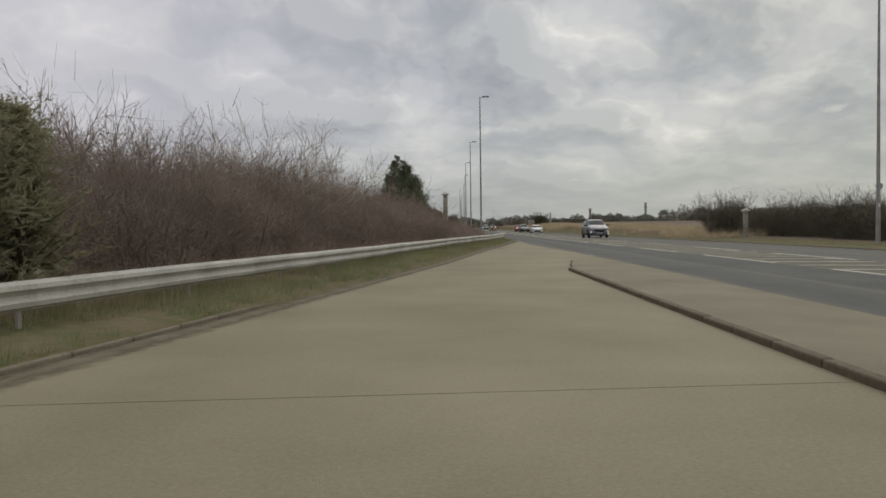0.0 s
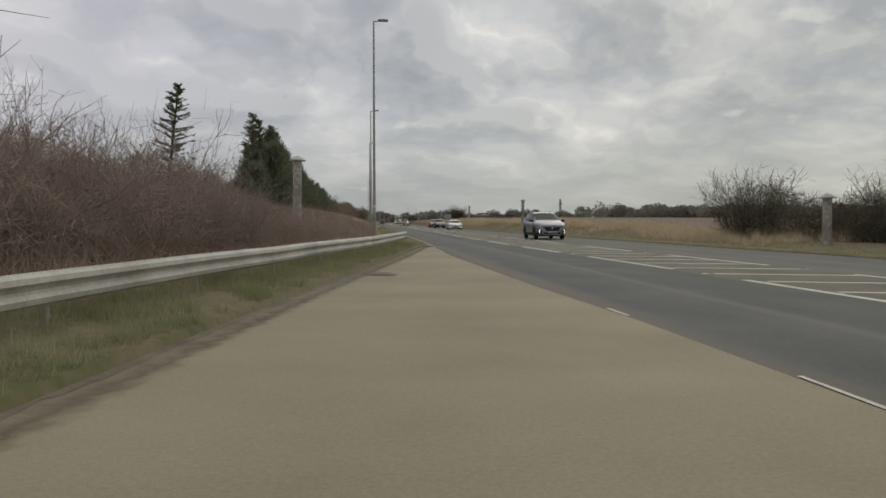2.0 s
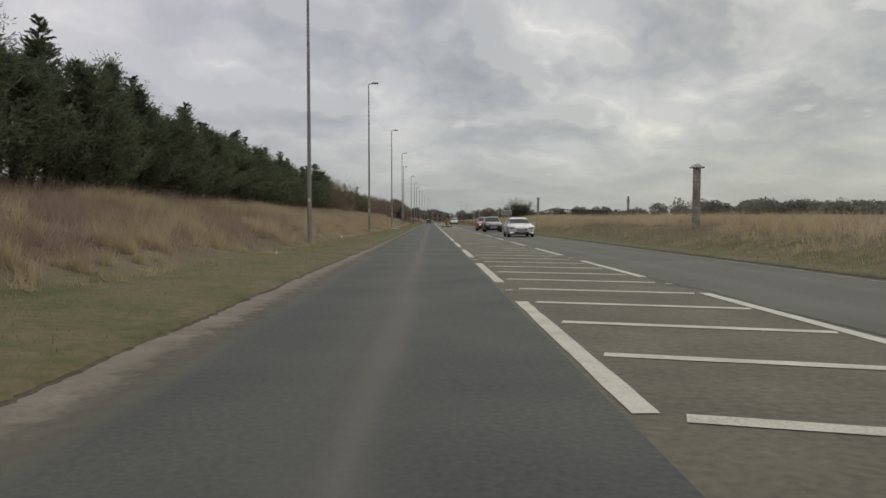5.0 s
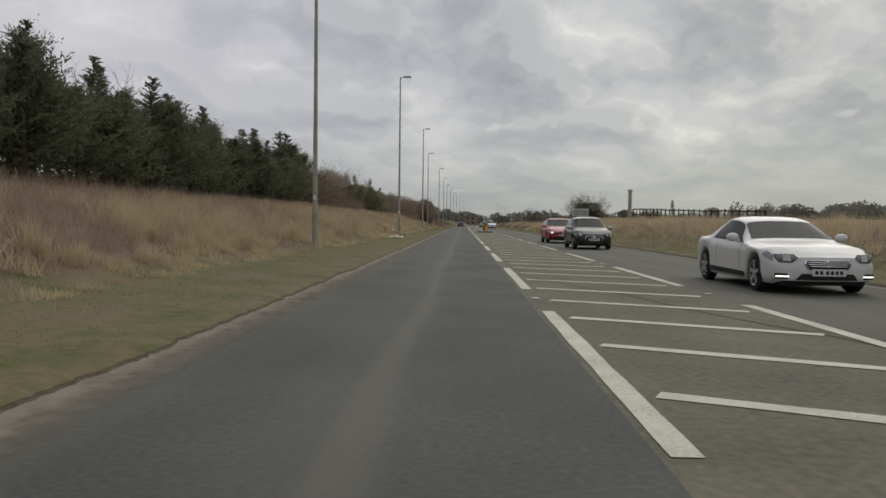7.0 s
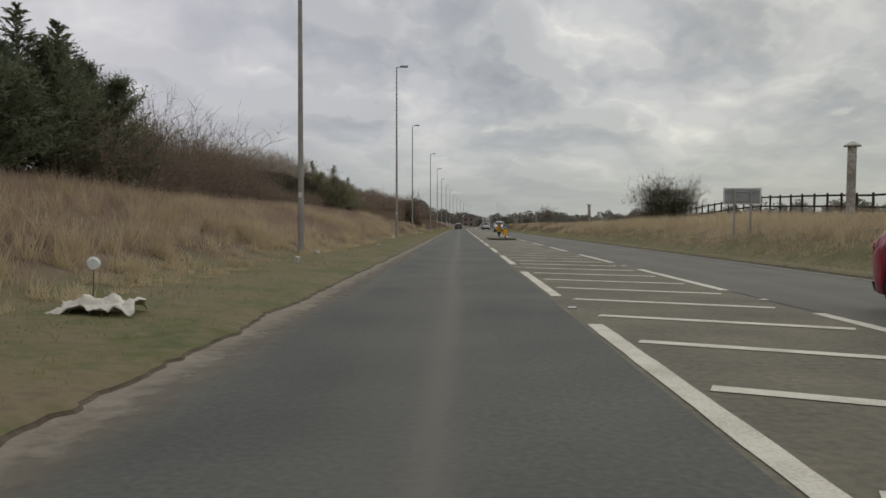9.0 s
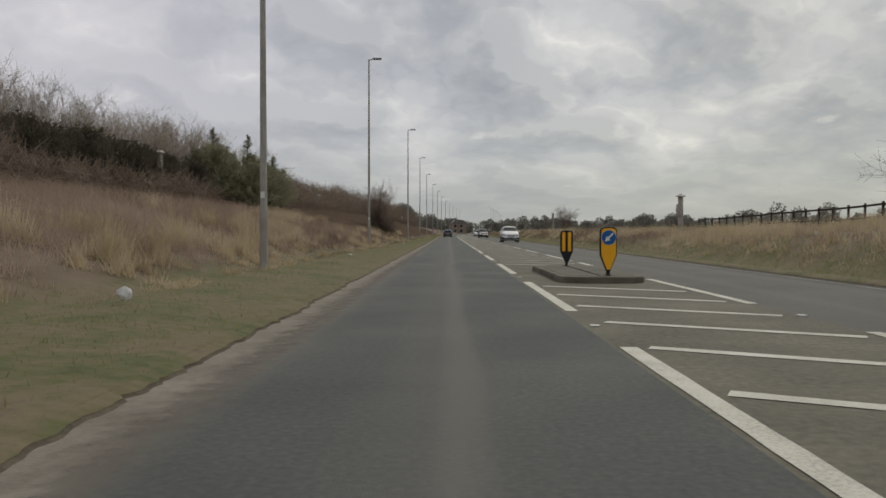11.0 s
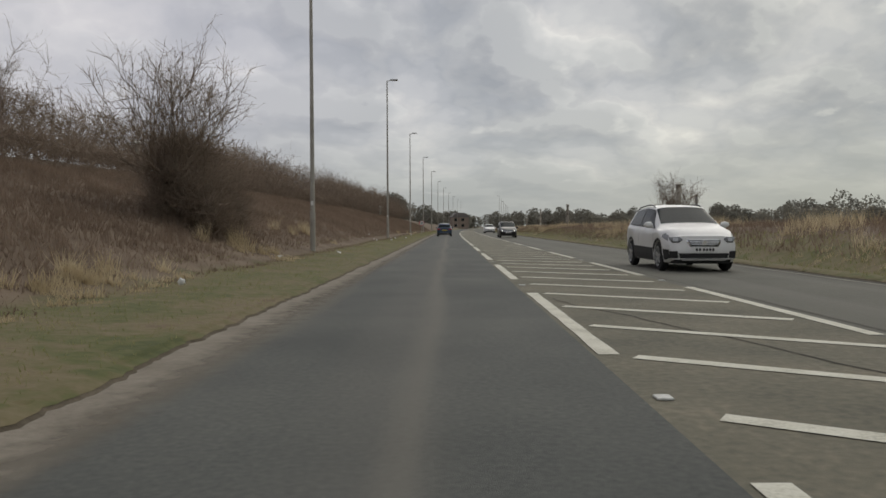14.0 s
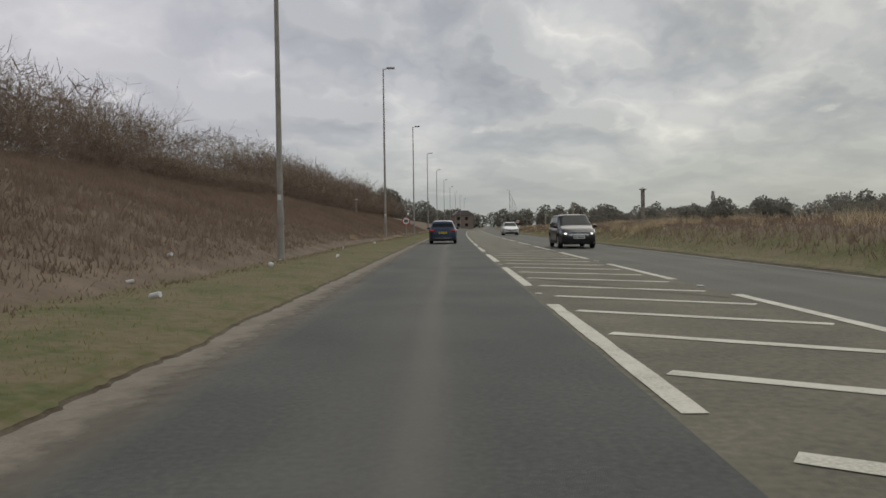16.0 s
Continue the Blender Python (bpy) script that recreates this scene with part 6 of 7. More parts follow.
HATCH = dict(top=[(0, 0.60), (0.012, 0.66), (0.10, 0.93), (0.15, 0.965), (0.40, 1.0), (0.54, 0.97), (0.735, 0.665), (0.76, 0.648), (0.90, 0.585), (0.965, 0.52), (1, 0.455)],
             belt=[(0, 0.585), (0.05, 0.645), (0.5, 0.612), (0.74, 0.595), (0.90, 0.535), (0.97, 0.475), (1, 0.42)])
SUV = dict(top=[(0, 0.62), (0.012, 0.68), (0.085, 0.92), (0.14, 0.965), (0.4, 1.0), (0.56, 0.97), (0.745, 0.69), (0.77, 0.672), (0.90, 0.625), (0.96, 0.575), (1, 0.51)],
           belt=[(0, 0.61), (0.05, 0.69), (0.25, 0.665), (0.75, 0.62), (0.9, 0.57), (0.965, 0.52), (1, 0.47)])
COUPE = dict(top=[(0, 0.60), (0.01, 0.66), (0.06, 0.705), (0.17, 0.72), (0.30, 0.96), (0.38, 1.0), (0.46, 0.985), (0.52, 0.945), (0.68, 0.675), (0.71, 0.66), (0.90, 0.60), (0.965, 0.53), (1, 0.465)],
             belt=[(0, 0.585), (0.05, 0.68), (0.25, 0.675), (0.5, 0.645), (0.7, 0.62), (0.9, 0.555), (0.97, 0.49), (1, 0.43)], roof_w=0.66)
VAN = dict(top=[(0, 0.62), (0.008, 0.7), (0.035, 0.95), (0.1, 0.985), (0.4, 1.0), (0.60, 0.985), (0.80, 0.655), (0.83, 0.635), (0.93, 0.575), (0.97, 0.52), (1, 0.455)],
           belt=[(0, 0.6), (0.05, 0.605), (0.6, 0.59), (0.8, 0.575), (0.93, 0.52), (0.97, 0.475), (1, 0.42)], roof_w=0.78)


def car(label, kind, length, width, height, mat, at, rim_mat=ALLOY, lit=False, drl=False, cladding=False, roof_mat=None, chrome_ring=False, category="car"):
    c = thing("car", label, category, "traffic on the road", at)
    s = Shape(length, width, height, **kind)
    r = max(0.315, min(0.36, 0.215 * height))
    axle_f, axle_r = 0.805, 0.18
    s.axles, s.r, s.arch = (axle_r, axle_f), r, r * 1.13
    near_arch = {ax + k / 12 * s.arch * 1.001 / length for ax in s.axles for k in range(-12, 13)}
    fs = sorted(near_arch | {i / 60 for i in range(61)} | {0.005, 0.012, 0.94, 0.955, 0.965, 0.975, 0.988, 0.994})
    part("body", shell(s, fs), mat, c, smooth=True)
    knots = kind["top"]
    header = [k[0] for k in knots if k[1] > 0.94][-1]
    cowl = [k[0] for k in knots if k[0] > header and k[1] < 0.70][0]
    tail_lo = 0.018 if kind is not COUPE else 0.185
    tail_hi = [k[0] for k in knots if k[1] > 0.90][0] - 0.004
    part("windscreen", screen(s, cowl - 0.012, header + 0.012, 9.45, 0.0, 0.006), CAR_GLASS, c, smooth=True)
    part("rear_window", screen(s, tail_lo + 0.01, tail_hi - 0.004, 9.6, 0.0, 0.006), CAR_GLASS, c, smooth=True)
    lo, hi = (0.12, cowl - 0.035) if kind is not COUPE else (0.29, cowl - 0.03)
    mid = lo + (hi - lo) * 0.47
    if kind is COUPE:
        spans = [(lo, hi, 0.05, -0.115)]
    elif kind is VAN:
        spans = [(0.05, 0.27, 0.01, 0.0), (0.29, mid, 0.0, 0.0), (mid + 0.015, hi, 0.0, -0.145)]
    else:
        spans = [(lo, mid - 0.008, 0.055, 0.0), (mid + 0.008, hi, 0.0, -0.14)]
    for sg in (1, -1):
        part("window_surround", patch(s, spans[0][0] - 0.012, spans[-1][1] + 0.016, 7.0, 9.05, 0.003, sg, 22, 6, spans[0][2], spans[-1][3]), TRIM, c, smooth=True)
        for f0, f1, s0, s1 in spans:
            part("side_window", patch(s, f0, f1, 7.15, 8.9, 0.007, sg, 10, 6, s0 * 0.9, s1 * 0.92), CAR_GLASS, c, smooth=True)
        part("sill_trim", patch(s, axle_r + 0.095, axle_f - 0.095, 0.2, 1.9 if not cladding else 2.7, 0.008, sg, 8, 3), TRIM, c)
        for f in ([mid, 0.72 if kind is not COUPE else 0.66] if kind is not COUPE else [0.36, 0.66]):
            part("door_gap", patch(s, f - 0.0016, f + 0.0016, 1.2, 6.9, 0.002, sg, 1, 10), TRIM, c)
        for f in ([mid - 0.035, mid + 0.09] if kind not in (COUPE,) else [0.40]):
            part("door_handle", patch(s, f - 0.018, f + 0.018, 5.35, 5.75, 0.022, sg, 3, 2), mat, c)
        part("crease", patch(s, 0.16, 0.80, 5.05, 5.13, 0.004, sg, 20, 1), mat, c)
        # door mirror on a short arm
        f0 = cowl - 0.065
        bm = bmesh.new()
        m = Matrix.Translation((sg * (s.half(f0) + 0.065), s.y(f0), s.at(s.belt, f0) * height + 0.085)) @ Matrix.Diagonal((0.115, 0.07, 0.078, 1))
        bmesh.ops.create_icosphere(bm, subdivisions=3, radius=1, matrix=m)
        tube(bm, (sg * (s.half(f0) - 0.06), s.y(f0), s.at(s.belt, f0) * height + 0.02), (sg * (s.half(f0) + 0.05), s.y(f0), s.at(s.belt, f0) * height + 0.04), 0.028, 0.022, 8)
        part("door_mirror", bm, BLACK if kind is SUV and not cladding else (roof_mat or mat), c, smooth=True)
    if roof_mat:
        bm = bmesh.new()
        for sg in (1, -1):
            patch(s, tail_hi + 0.006, header + 0.004, 9.1, 13.0, 0.004, sg, 16, 6, 0.0, 0.0, bm)
        part("roof_panel", bm, roof_mat, c, smooth=True)
    bm = bmesh.new()
    box(bm, -s.W + 0.22, s.y(0.05), s.sill * height - 0.02, s.W - 0.22, s.y(0.945), 0.42 * height, 0.02)
    part("underbody", bm, TRIM, c)
    for f in (axle_r, axle_f):
        for sg in (1, -1):
            if kind is SUV:
                bm = bmesh.new()
                prev = None
                for k in range(17):
                    th = math.pi * k / 16
                    pair = []
                    for rr in (s.arch - 0.004, s.arch + 0.055):
                        yy, zz = s.y(f) + rr * math.cos(th), r * 0.96 + rr * math.sin(th)
                        ring = s.ring(yy / s.L + 0.5)
                        xx = float(np.interp(zz, [p[1] for p in ring[:7]], [p[0] for p in ring[:7]]))
                        pair.append(bm.verts.new((sg * (max(xx, s.half(f) * 0.965) + 0.008), s.bent(xx, yy, zz, yy / s.L + 0.5), zz)))
                    if prev:
                        bm.faces.new((prev[0], prev[1], pair[1], pair[0]))
                    prev = pair
                part("wheel_arch", bm, TRIM, c)
            wheel(c, sg * (s.half(f) * 0.985), s.y(f), r, sg, rim_mat)
    # nose: lamps, grille, intakes, plate, badge
    if cladding:
        grille = [(0.375, -0.33, 0.33), (0.42, -0.40, 0.40), (0.455, -0.42, 0.42)]
        lamp, intake, plate = (0.42, 0.51), [(0.20, -0.62, 0.62), (0.27, -0.66, 0.66)], 0.29
    elif kind is SUV:
        grille = [(0.305, -0.36, 0.36), (0.36, -0.44, 0.44), (0.43, -0.56, 0.56), (0.455, -0.52, 0.52)]
        lamp, intake, plate = (0.445, 0.525), [(0.195, -0.58, 0.58), (0.25, -0.52, 0.52)], 0.235
    elif kind is COUPE:
        grille = [(0.335, -0.32, 0.32), (0.39, -0.38, 0.38), (0.43, -0.36, 0.36)]
        lamp, intake, plate = (0.405, 0.52), [(0.19, -0.55, 0.55), (0.27, -0.45, 0.45)], 0.245
    elif chrome_ring:
        grille = [(0.235, -0.36, 0.36), (0.30, -0.42, 0.42), (0.38, -0.40, 0.40), (0.41, -0.34, 0.34)]
        lamp, intake, plate = (0.40, 0.53), [(0.16, -0.55, 0.55), (0.205, -0.55, 0.55)], 0.27
    else:
        grille = [(0.365, -0.52, 0.52), (0.395, -0.56, 0.56), (0.415, -0.56, 0.56)]
        lamp, intake, plate = (0.385, 0.475), [(0.17, -0.66, 0.66), (0.26, -0.60, 0.60)], 0.285
    if chrome_ring or cladding or kind in (COUPE, VAN):
        k0, k1 = grille[0][0], grille[-1][0]
        frame_rows = [(k + (-0.012 if k == k0 else 0.012 if k == k1 else 0), x0 - 0.035, x1 + 0.035) for k, x0, x1 in grille]
        part("grille_frame", face_panel(s, frame_rows, 0.012, 0.04), CHROME, c, smooth=True)
    part("grille", face_panel(s, grille, 0.017, 0.05), BLACK, c, smooth=True)
    for t in (0.3, 0.55, 0.8):
        k = grille[0][0] + (grille[-1][0] - grille[0][0]) * t
        h = float(np.interp(k, [g[0] for g in grille], [g[2] for g in grille])) * 0.94
        part("grille_bar", face_panel(s, [(k - 0.004, -h, h), (k + 0.004, -h, h)], 0.023, 0.01), CHROME if cladding or kind in (VAN, COUPE) else TRIM, c)
    part("lower_intake", face_panel(s, intake, 0.012, 0.05), TRIM, c)
    if kind is SUV or cladding or kind is VAN:
        part("skid_plate", face_panel(s, [(intake[0][0] - 0.035, -0.56, 0.56), (intake[0][0] - 0.008, -0.60, 0.60)], 0.022, 0.04), CHROME if kind is SUV else TRIM, c)
    front_plate = part("front_plate", face_panel(s, [(plate, -0.29, 0.29), (plate + 0.11 / height, -0.29, 0.29)], 0.030, 0.012), PLATE_WHITE, c, "white plate with plain dark bars")
    for k in range(6):
        a = -0.235 + 0.082 * k + (0.02 if k > 3 else 0)
        part("bar", face_panel(s, [(plate + 0.025 / height, a, a + 0.055), (plate + 0.085 / height, a, a + 0.055)], 0.034, 0.004, False, 1), TRIM, front_plate)
    bm = bmesh.new()
    zb = (grille[-1][0] - 0.035) * height
    tube(bm, (0, s.front(0, zb) + 0.012, zb), (0, s.front(0, zb) + 0.034, zb), 0.062, 0.056, 18)
    part("badge", bm, CHROME, c)
    for sg in (1, -1):
        inner = 0.50 if kind not in (SUV,) else 0.54
        rows = [(lamp[0], sg * (inner + 0.10), sg * 0.80), (lamp[0] + (lamp[1] - lamp[0]) * 0.5, sg * inner, sg * 0.86), (lamp[1] - 0.01, sg * (inner + 0.06), sg * 0.87)]
        head = part("headlamp", face_panel(s, rows, 0.014, 0.03, False, 8), LAMP_SHELL, c, "clear headlamp with bright reflectors", smooth=True)
        part("reflector", face_panel(s, [(lamp[0] + 0.02, sg * (inner + 0.12), sg * (inner + 0.24)), (lamp[1] - 0.025, sg * (inner + 0.12), sg * (inner + 0.24))], 0.020, 0.012, False, 3), GLOW if lit else LENS, head)
        part("headlamp", patch(s, 0.905, 0.985, 5.4, 7.4, 0.010, sg, 8, 5, 0.025, -0.01), LAMP_SHELL, c, smooth=True)
        part("fog_lamp_recess", face_panel(s, [(0.20, sg * 0.66, sg * 0.86), (0.27 if not cladding else 0.30, sg * 0.68, sg * 0.87)], 0.010, 0.03, False, 4), TRIM, c)
        if cladding or kind is SUV:
            part("bumper_corner", patch(s, 0.925, 0.995, 0.3, 3.0 if cladding else 2.2, 0.010, sg, 6, 4), TRIM, c)
        if kind is COUPE:
            part("running_light", face_panel(s, [(0.225, sg * 0.66, sg * 0.86), (0.243, sg * 0.66, sg * 0.86)], 0.018, 0.02, False, 4), GLOW, c, "bright white running light")
        if drl:
            part("lamp_recess", face_panel(s, [(0.215, sg * 0.70, sg * 0.87), (0.30, sg * 0.66, sg * 0.90), (0.375, sg * 0.72, sg * 0.90)], 0.012, 0.04, False, 5), BLACK, c)
            bm = bmesh.new()
            for (x0, z0), (x1, z1) in (((0.76, 0.365), (0.84, 0.295)), ((0.84, 0.295), (0.77, 0.225))):
                p, q = (sg * x0 * s.W, z0 * height), (sg * x1 * s.W, z1 * height)
                tube(bm, (p[0], s.front(*p) + 0.02, p[1]), (q[0], s.front(*q) + 0.02, q[1]), 0.015, 0.015, 8)
            part("running_light", bm, GLOW, c, "bright white running light")
        # tail lamps
        tail = part("tail_lamp", face_panel(s, [(0.50, sg * 0.60, sg * 0.88), (0.545, sg * 0.52, sg * 0.90), (0.585, sg * 0.60, sg * 0.88)], 0.014, 0.03, True, 6), TAIL, c, "red tail lamp", smooth=True)
        part("tail_lamp", patch(s, 0.003, 0.05, 5.2, 6.9, 0.010, sg, 6, 4), TAIL, c, smooth=True)
        part("reflector", face_panel(s, [(0.20, sg * 0.66, sg * 0.80), (0.222, sg * 0.66, sg * 0.80)], 0.016, 0.02, True, 3), TAIL, c)
    # tail: plate, bumper, bright strip, wiper, aerial, spoiler
    rear_plate = part("rear_plate", face_panel(s, [(0.43, -0.30, 0.30), (0.43 + 0.115 / height, -0.30, 0.30)], 0.022, 0.012, True), PLATE_YELLOW, c, "yellow plate with plain dark bars")
    for k in range(6):
        a = -0.24 + 0.083 * k + (0.02 if k > 3 else 0)
        part("bar", face_panel(s, [(0.43 + 0.028 / height, a, a + 0.055), (0.43 + 0.088 / height, a, a + 0.055)], 0.026, 0.004, True, 1), TRIM, rear_plate)
    part("rear_bumper", face_panel(s, [(0.155, -0.84, 0.84), (0.235, -0.88, 0.88)], 0.020, 0.06, True), TRIM, c)
    part("bright_strip", face_panel(s, [(0.238, -0.62, 0.62), (0.252, -0.62, 0.62)], 0.026, 0.02, True), CHROME, c)
    part("tailgate_gap", face_panel(s, [(0.375, -0.74, 0.74), (0.381, -0.74, 0.74)], 0.004, 0.01, True), TRIM, c)
    if kind is not COUPE:
        bm = bmesh.new()
        for sg in (1, -1):
            patch(s, tail_hi - 0.022, tail_hi + 0.008, 9.9, 13.0, 0.02, sg, 4, 6, 0.0, 0.0, bm)
        part("spoiler", bm, roof_mat or mat, c, smooth=True)
        bm = bmesh.new()
        zk = 0.665 * height
        tube(bm, (0, s.rear(0, zk) - 0.0 + 0.03, zk), (0.30, s.rear(0.3, zk) + 0.05, zk + 0.02), 0.012, 0.008, 6)
        part("rear_wiper", bm, TRIM, c)
    bm = bmesh.new()
    ya = s.y(tail_hi + 0.03)
    tube(bm, (0, ya, s.at(s.top, tail_hi + 0.03) * height - 0.01), (0, ya - 0.07, s.at(s.top, tail_hi + 0.03) * height + 0.17), 0.009, 0.005, 6)
    part("aerial", bm, TRIM, c)
    if kind is SUV:
        for sg in (1, -1):
            bm = bmesh.new()
            fa = [tail_hi + 0.05 + (header - 0.03 - tail_hi - 0.05) * k / 8 for k in range(9)]
            pts = []
            for i, f in enumerate(fa):
                x, z = ring_point(s.ring(f), 10.0)
                pts.append((sg * x, s.y(f), z + (0.045 if 0 < i < 8 else -0.01)))
            for p, q in zip(pts, pts[1:]):
                tube(bm, p, q, 0.016, 0.016, 8)
            part("roof_rail", bm, TRIM if cladding else CHROME, c)
    return c


def on_road(x, y, away, length):
    """Pose of a car whose nearest end stands at y: heading away from the viewer or towards them."""
    return pose(x, y + length / 2, 0, 0, 0, 0 if away else 180)


car("dark blue small hatchback seen from behind in the lane", HATCH, 4.04, 1.735, 1.476, paint("blue_paint", (0.030, 0.050, 0.088), 0.3), on_road(-1.78, 212.6, True, 4.04))
car("dark grey sport utility car with bright running lights", SUV, 4.48, 1.85, 1.66, paint("grey_paint", (0.21, 0.213, 0.235), 0.3), on_road(4.45, -45.0, False, 4.48), rim_mat=DARK_ALLOY, drl=True)
car("white low two-seat roadster with its roof up", COUPE, 4.13, 1.81, 1.30, paint("white_paint", (0.62, 0.62, 0.61)), on_road(4.85, 8.6, False, 4.13))
car("black small hatchback with a bright grille frame", HATCH, 3.95, 1.72, 1.46, paint("black_paint", (0.012, 0.016, 0.017), 0.3), on_road(4.75, 29.3, False, 3.95), roof_mat=paint("pale_roof", (0.42, 0.43, 0.43)), chrome_ring=True)
car("red family hatchback with its headlamps lit", HATCH, 4.26, 1.79, 1.47, paint("red_paint", (0.30, 0.012, 0.040)), on_road(4.75, 39.5, False, 4.26), lit=True)
car("white compact crossover with dark lower cladding", SUV, 4.28, 1.78, 1.65, paint("white_paint", (0.66, 0.66, 0.65)), on_road(4.7, 146.2, False, 4.28), cladding=True)
car("black compact people carrier with a chrome grille bar", VAN, 4.3, 1.72, 1.58, paint("black_paint", (0.012, 0.012, 0.014), 0.2), on_road(4.45, 200.2, False, 4.3), lit=True)
car("white hatchback far along the oncoming lane", HATCH, 4.1, 1.75, 1.48, paint("white_paint", (0.62, 0.62, 0.61)), on_road(5.3, 248.0, False, 4.1))

# ---------------------------------------------------------------- signs, fence, litter, far buildings
def road_sign():
    sign = thing("road_sign", "grey back of a roadside direction sign on two posts", "sign", at=pose(9.3, 62.4, 0.0, 0, 0, -6))
    bm = bmesh.new()
    box(bm, -0.66, -0.02, 1.88, 0.66, 0.0, 2.46, 0.006)
    part("board", bm, SIGN_BACK, sign)
    for x0, z0, x1, z1 in ((-0.69, 2.43, 0.69, 2.49), (-0.69, 1.85, 0.69, 1.90), (-0.69, 1.90, -0.64, 2.43), (0.64, 1.90, 0.69, 2.43)):
        bm = bmesh.new()
        box(bm, x0, -0.032, z0, x1, 0.006, z1, 0.004)
        part("edging", bm, SIGN_WHITE, sign, "pale edging strip")
    for x in (-0.30, 0.30):
        bm = bmesh.new()
        tube(bm, (x, -0.06, -0.3), (x, -0.06, 2.42), 0.045, 0.045, 12)
        part("sign_post", bm, STEEL, sign)
    for z in (1.98, 2.34):
        bm = bmesh.new()
        box(bm, -0.62, -0.045, z - 0.025, 0.62, -0.022, z + 0.025, 0.004)
        part("brace", bm, STEEL, sign)
    return sign


road_sign()


def roundel(at, label):
    sign = thing("speed_sign", label, "sign", at=at)
    bm = bmesh.new()
    tube(bm, (0, 0.05, -0.6), (0, 0.05, 1.8), 0.04, 0.04, 12)
    part("sign_post", bm, STEEL, sign)
    bm = bmesh.new()
    tube(bm, (0, 0.0, 1.5), (0, -0.02, 1.5), 0.32, 0.32, 28)
    rim = part("disc", bm, SIGN_RED, sign, "red-rimmed disc")
    bm = bmesh.new()
    tube(bm, (0, -0.021, 1.5), (0, -0.027, 1.5), 0.265, 0.265, 28)
    part("face", bm, SIGN_WHITE, rim)
    for x in (-0.08, 0.08):
        bm = bmesh.new()
        box(bm, x - 0.055, -0.034, 1.39, x + 0.055, -0.026, 1.61, 0.004)
        part("bar", bm, BLACK, rim)
    return sign


roundel(pose(-4.85, 226.3, 0.05), "round white sign with a red rim on a short post")
roundel(pose(bend(300) + 9.2, 300, 0.3), "round white sign with a red rim across the road")


def fence():
    """Two-rail timber fence beyond the far verge."""
    f = thing("timber_fence", "dark timber post and two-rail fence across the field edge", "fence")
    line = [(20.0, y, land(20.0, y) - 0.02) for y in range(49, 138, 8)]
    bm = bmesh.new()
    box(bm, -0.05, -0.05, -0.6, 0.05, 0.05, 1.22, 0.01)
    first = part("fence_post", bm, WOOD, f)
    me, used, prev = first.data, False, None
    bm = bmesh.new()
    box(bm, -0.02, 0.0, -0.055, 0.02, 1.0, 0.055, 0.006)
    rail = part("fence_rail", bm, WOOD, f)
    rail_me, rail_used = rail.data, False
    for (ax, ay, az), (bx, by, bz) in zip(line, line[1:]):
        a, b = Vector((ax, ay, az)), Vector((bx, by, bz))
        n = max(1, round((b - a).length / 1.75))
        for i in range(n):
            p = a + (b - a) * (i / n)
            p.z += 0.05 * noise.noise(p * 0.3)
            if used:
                piece("fence_post", me, f, p)
            else:
                first.location, used = p, True
            if prev is not None:
                d = p - prev
                for z in (0.45, 1.08):
                    if rail_used:
                        o = piece("fence_rail", rail_me, f, (0, 0, 0))
                    else:
                        o, rail_used = rail, True
                    turn = d.to_track_quat("Y", "Z").to_matrix().to_4x4()
                    o.matrix_basis = Matrix.Translation(prev + Vector((0, 0, z))) @ turn @ Matrix.Diagonal((1, d.length, 1, 1))
            prev = p
    return f


fence()


def crumpled_sheet():
    """A crumpled sheet of white plastic lying in the grass."""
    n = 22
    verts, faces = [], []
    for j in range(n + 1):
        for i in range(n + 1):
            u, v = i / n - 0.5, j / n - 0.5
            edge = 1 + 0.25 * noise.noise(Vector((u * 4, v * 4, 2)))
            z = 0.16 + 0.22 * abs(noise.noise(Vector((u * 3.2, v * 3.2, 0)))) + 0.10 * abs(noise.noise(Vector((u * 9, v * 9, 4)))) - 0.35 * (u * u + v * v)
            verts.append((u * 1.25 * edge, v * 0.75 * edge, max(0.02, z)))
    w = n + 1
    for j in range(n):
        for i in range(n):
            faces.append((j * w + i, j * w + i + 1, (j + 1) * w + i + 1, (j + 1) * w + i))
    ob = raw("plastic_sheet", verts, faces, CREAM, smooth=True)
    s = ob.modifiers.new("thick", "SOLIDIFY"); s.thickness = 0.012
    tagged(ob, "crumpled cream plastic sheet lying in the verge grass", "litter")
    ob.matrix_basis = pose(-5.05, 41.5, 0.13, 0, 0, 6) @ Matrix.Diagonal((0.62, 0.8, 0.72, 1))


crumpled_sheet()


def tub_on_stalk():
    t = thing("plastic_tub", "white plastic tub caught on a dry stalk", "litter", at=pose(-5.27, 41.8, 0.40, 0, 0, 205) @ Matrix.Scale(0.68, 4))
    bm = bmesh.new()
    tube(bm, (0, 0.0, 0.36), (0, 0.16, 0.36), 0.105, 0.08, 20, caps=False)
    tube(bm, (0, 0.155, 0.36), (0, 0.16, 0.36), 0.08, 0.08, 20)
    tube(bm, (0, -0.012, 0.36), (0, 0.006, 0.36), 0.116, 0.114, 20, caps=False)
    tube(bm, (0, 0.0, 0.36), (0, 0.012, 0.36), 0.100, 0.098, 20, caps=False)
    part("tub", bm, LITTER, t)
    bm = bmesh.new()
    tube(bm, (0.02, 0.08, -0.48), (-0.01, 0.08, 0.30), 0.009, 0.006, 6)
    part("stalk", bm, BARK, t)


tub_on_stalk()


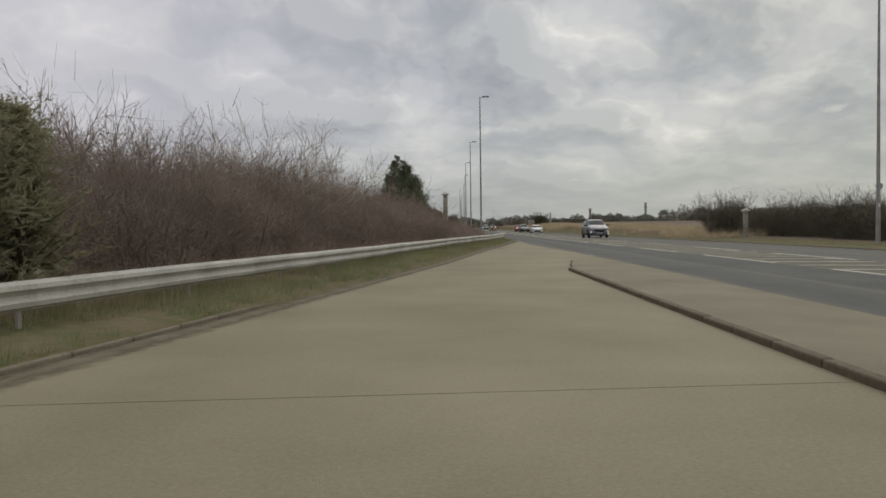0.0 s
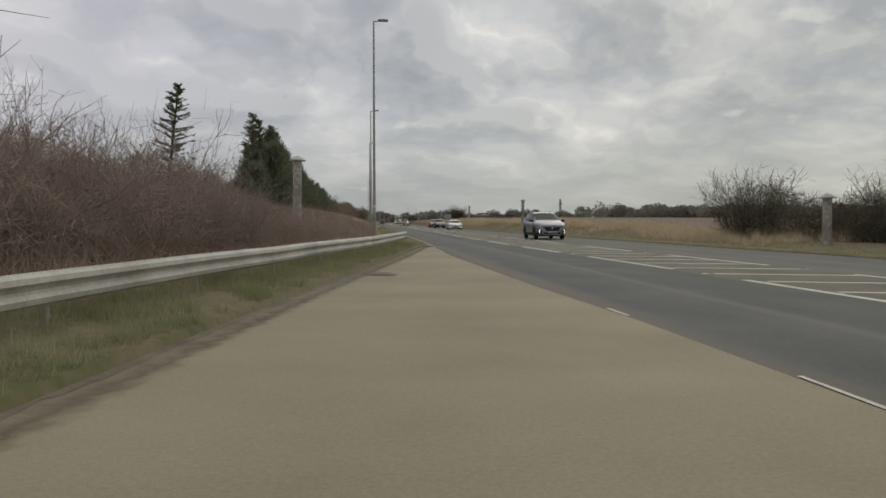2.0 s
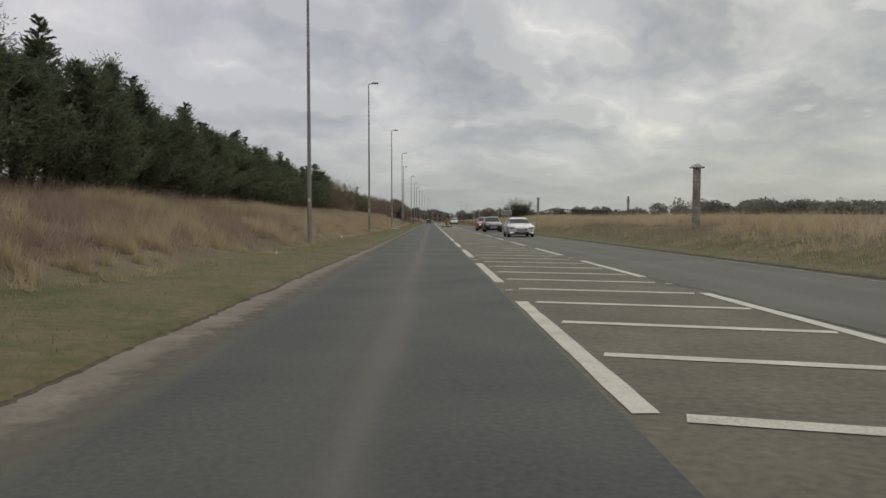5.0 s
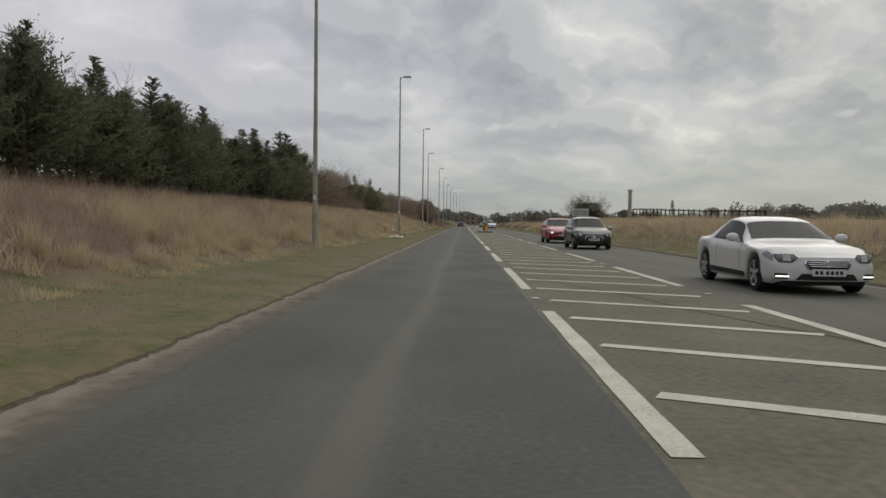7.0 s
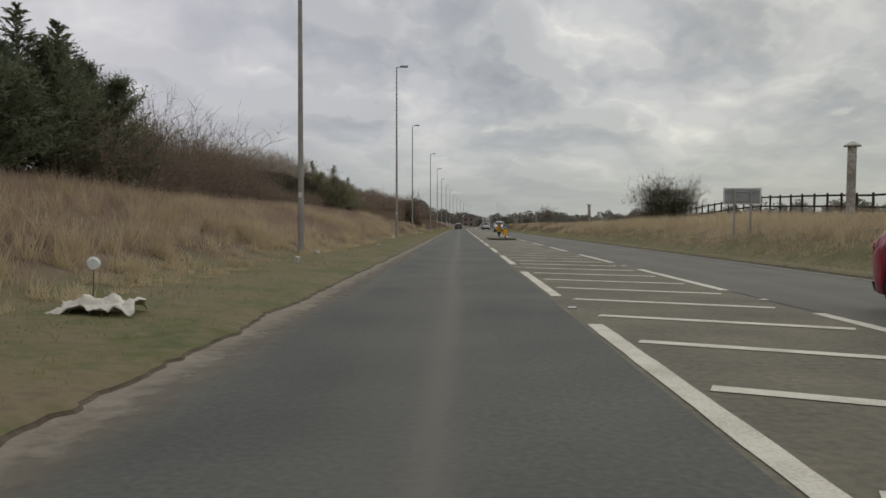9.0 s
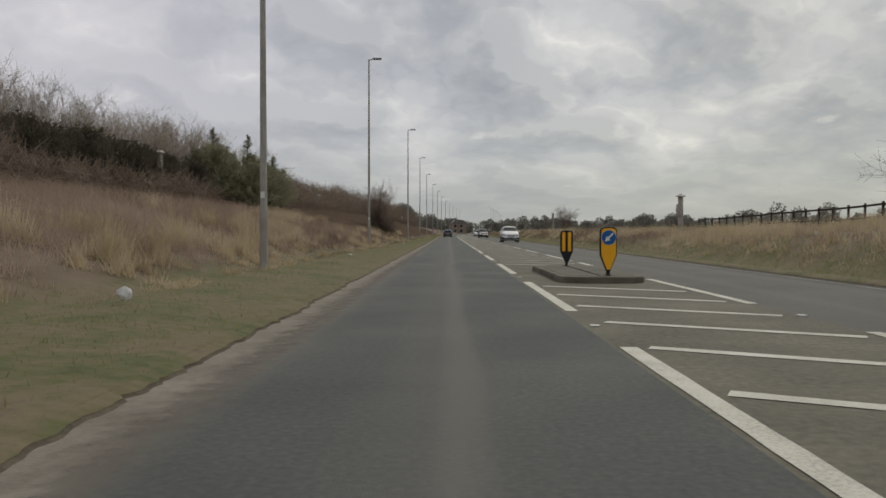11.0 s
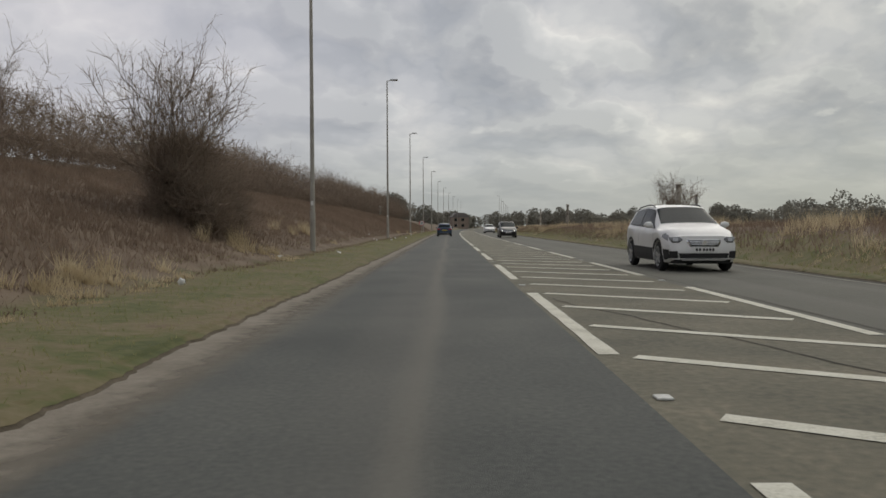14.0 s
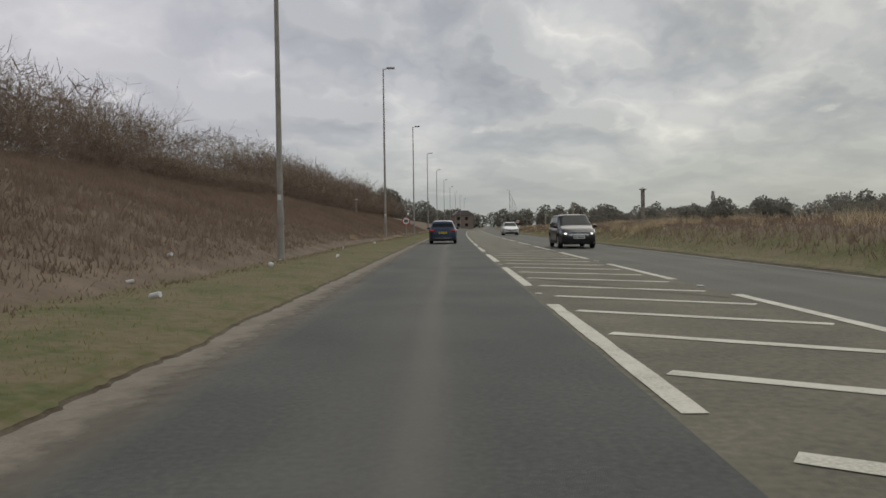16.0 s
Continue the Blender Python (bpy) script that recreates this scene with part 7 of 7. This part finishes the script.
def scraps():
    """Scraps of paper, cups and cans strewn on the near verge."""
    kinds = []
    bm = bmesh.new()
    tube(bm, (0, -0.06, 0.035), (0, 0.06, 0.035), 0.034, 0.034, 12)
    kinds.append(("drink_can", "crushed pale drink can lying in short grass", bm))
    bm = bmesh.new()
    tube(bm, (0, 0, 0.0), (0, 0, 0.11), 0.032, 0.044, 12)
    kinds.append(("paper_cup", "white paper cup standing in the grass", bm))
    bm = bmesh.new()
    box(bm, -0.07, -0.05, 0.02, 0.07, 0.05, 0.035, 0.006)
    for v in bm.verts:
        v.co.z += 0.05 * noise.noise(v.co * 17)
    kinds.append(("paper_scrap", "crumpled white scrap of paper in the grass", bm))
    bm = bmesh.new()
    bmesh.ops.create_icosphere(bm, subdivisions=2, radius=0.075)
    for v in bm.verts:
        v.co *= 1 + 0.35 * noise.noise(v.co * 22)
        v.co.z += 0.06
    kinds.append(("carrier_bag", "small knotted white plastic bag in the grass", bm))
    models = []
    for n, lab, b in kinds:
        models.append(tagged(part(n, b, LITTER), lab, "litter", "litter on the verge"))
    spots = [(-5.2, -20.5), (-5.6, -3.0), (-4.7, 24.5), (-6.2, 33.0), (-5.0, 50.5), (-5.4, 55.0), (-4.9, 66.0), (-5.5, 80.0), (-5.1, 97.5), (-5.9, 110.5), (-5.4, 112.0), (-4.8, 124.0), (-6.4, 118.0),
             (-5.3, 140.0), (-6.2, 150.5), (-5.0, 154.0), (-5.5, 172.5), (-4.9, 176.0), (-6.3, 178.5), (-5.2, 183.0), (-5.8, 186.5), (-4.8, 190.0), (-5.5, 196.0), (-6.6, 175.0), (-7.0, 182.0), (-5.1, 204.0), (-5.9, 210.0), (11.0, 22.0), (10.2, 95.0), (8.3, 160.0), (9.6, 205.0)]
    seen = set()
    for i, (x, y) in enumerate(spots):
        k = (i * 7 + i // 3) % len(models)
        s = 0.7 + 0.5 * ((i * 37) % 10) / 10
        at = pose(x, y, land(x, y) + 0.06, 12 * math.sin(i), 10 * math.cos(i * 2.1), 47 * i) @ Matrix.Scale(s, 4)
        if k in seen:
            o = copy_thing(models[k], Matrix()); o.matrix_basis = at
        else:
            seen.add(k); models[k].matrix_basis = at


scraps()


def far_house(x, y, w, d, h, roof, turn):
    """A distant brick building with a pitched roof and rows of windows."""
    house = thing("house", "distant brick building with a pitched roof", "building", at=pose(x, y, 0, 0, 0, turn))
    bm = bmesh.new()
    box(bm, -w / 2, -d / 2, -1, w / 2, d / 2, h)
    wall = part("wall", bm, BRICK_FAR, house)
    bm = bmesh.new()
    prism(bm, [(-w / 2 - 0.3, h - 0.1), (w / 2 + 0.3, h - 0.1), (w / 2 + 0.3, h + 0.1), (w * 0.25, h + roof), (-w * 0.25, h + roof), (-w / 2 - 0.3, h + 0.1)], d + 0.6, Matrix.Translation((0, -d / 2 - 0.3, 0)))
    part("roof", bm, ROOF_FAR, house)
    for fl in range(int(h / 2.6)):
        for k in range(int(w / 3.2)):
            bm = bmesh.new()
            xx = -w / 2 + 1.6 + 3.2 * k
            box(bm, xx - 0.6, -d / 2 - 0.04, 1.0 + 2.6 * fl, xx + 0.6, -d / 2 + 0.02, 2.2 + 2.6 * fl)
            part("window", bm, CAR_GLASS, house)
    return house


far_house(3.4, 470.0, 7.5, 8, 5.4, 2.0, 8)
far_house(-9.0, 490.0, 12, 9, 5.0, 2.4, -4)


def far_mast():
    mast = thing("mast", "tall thin mast far off across the fields", "mast", at=pose(228.0, 820.0, 0))
    bm = bmesh.new()
    tube(bm, (0, 0, -2), (0, 0, 29), 1.6, 1.3, 12)
    part("shaft", bm, SIGN_BACK, mast)
    bm = bmesh.new()
    tube(bm, (0, 0, 22), (0, 0, 25), 1.9, 1.9, 12)
    part("head", bm, STEEL, mast)


far_mast()
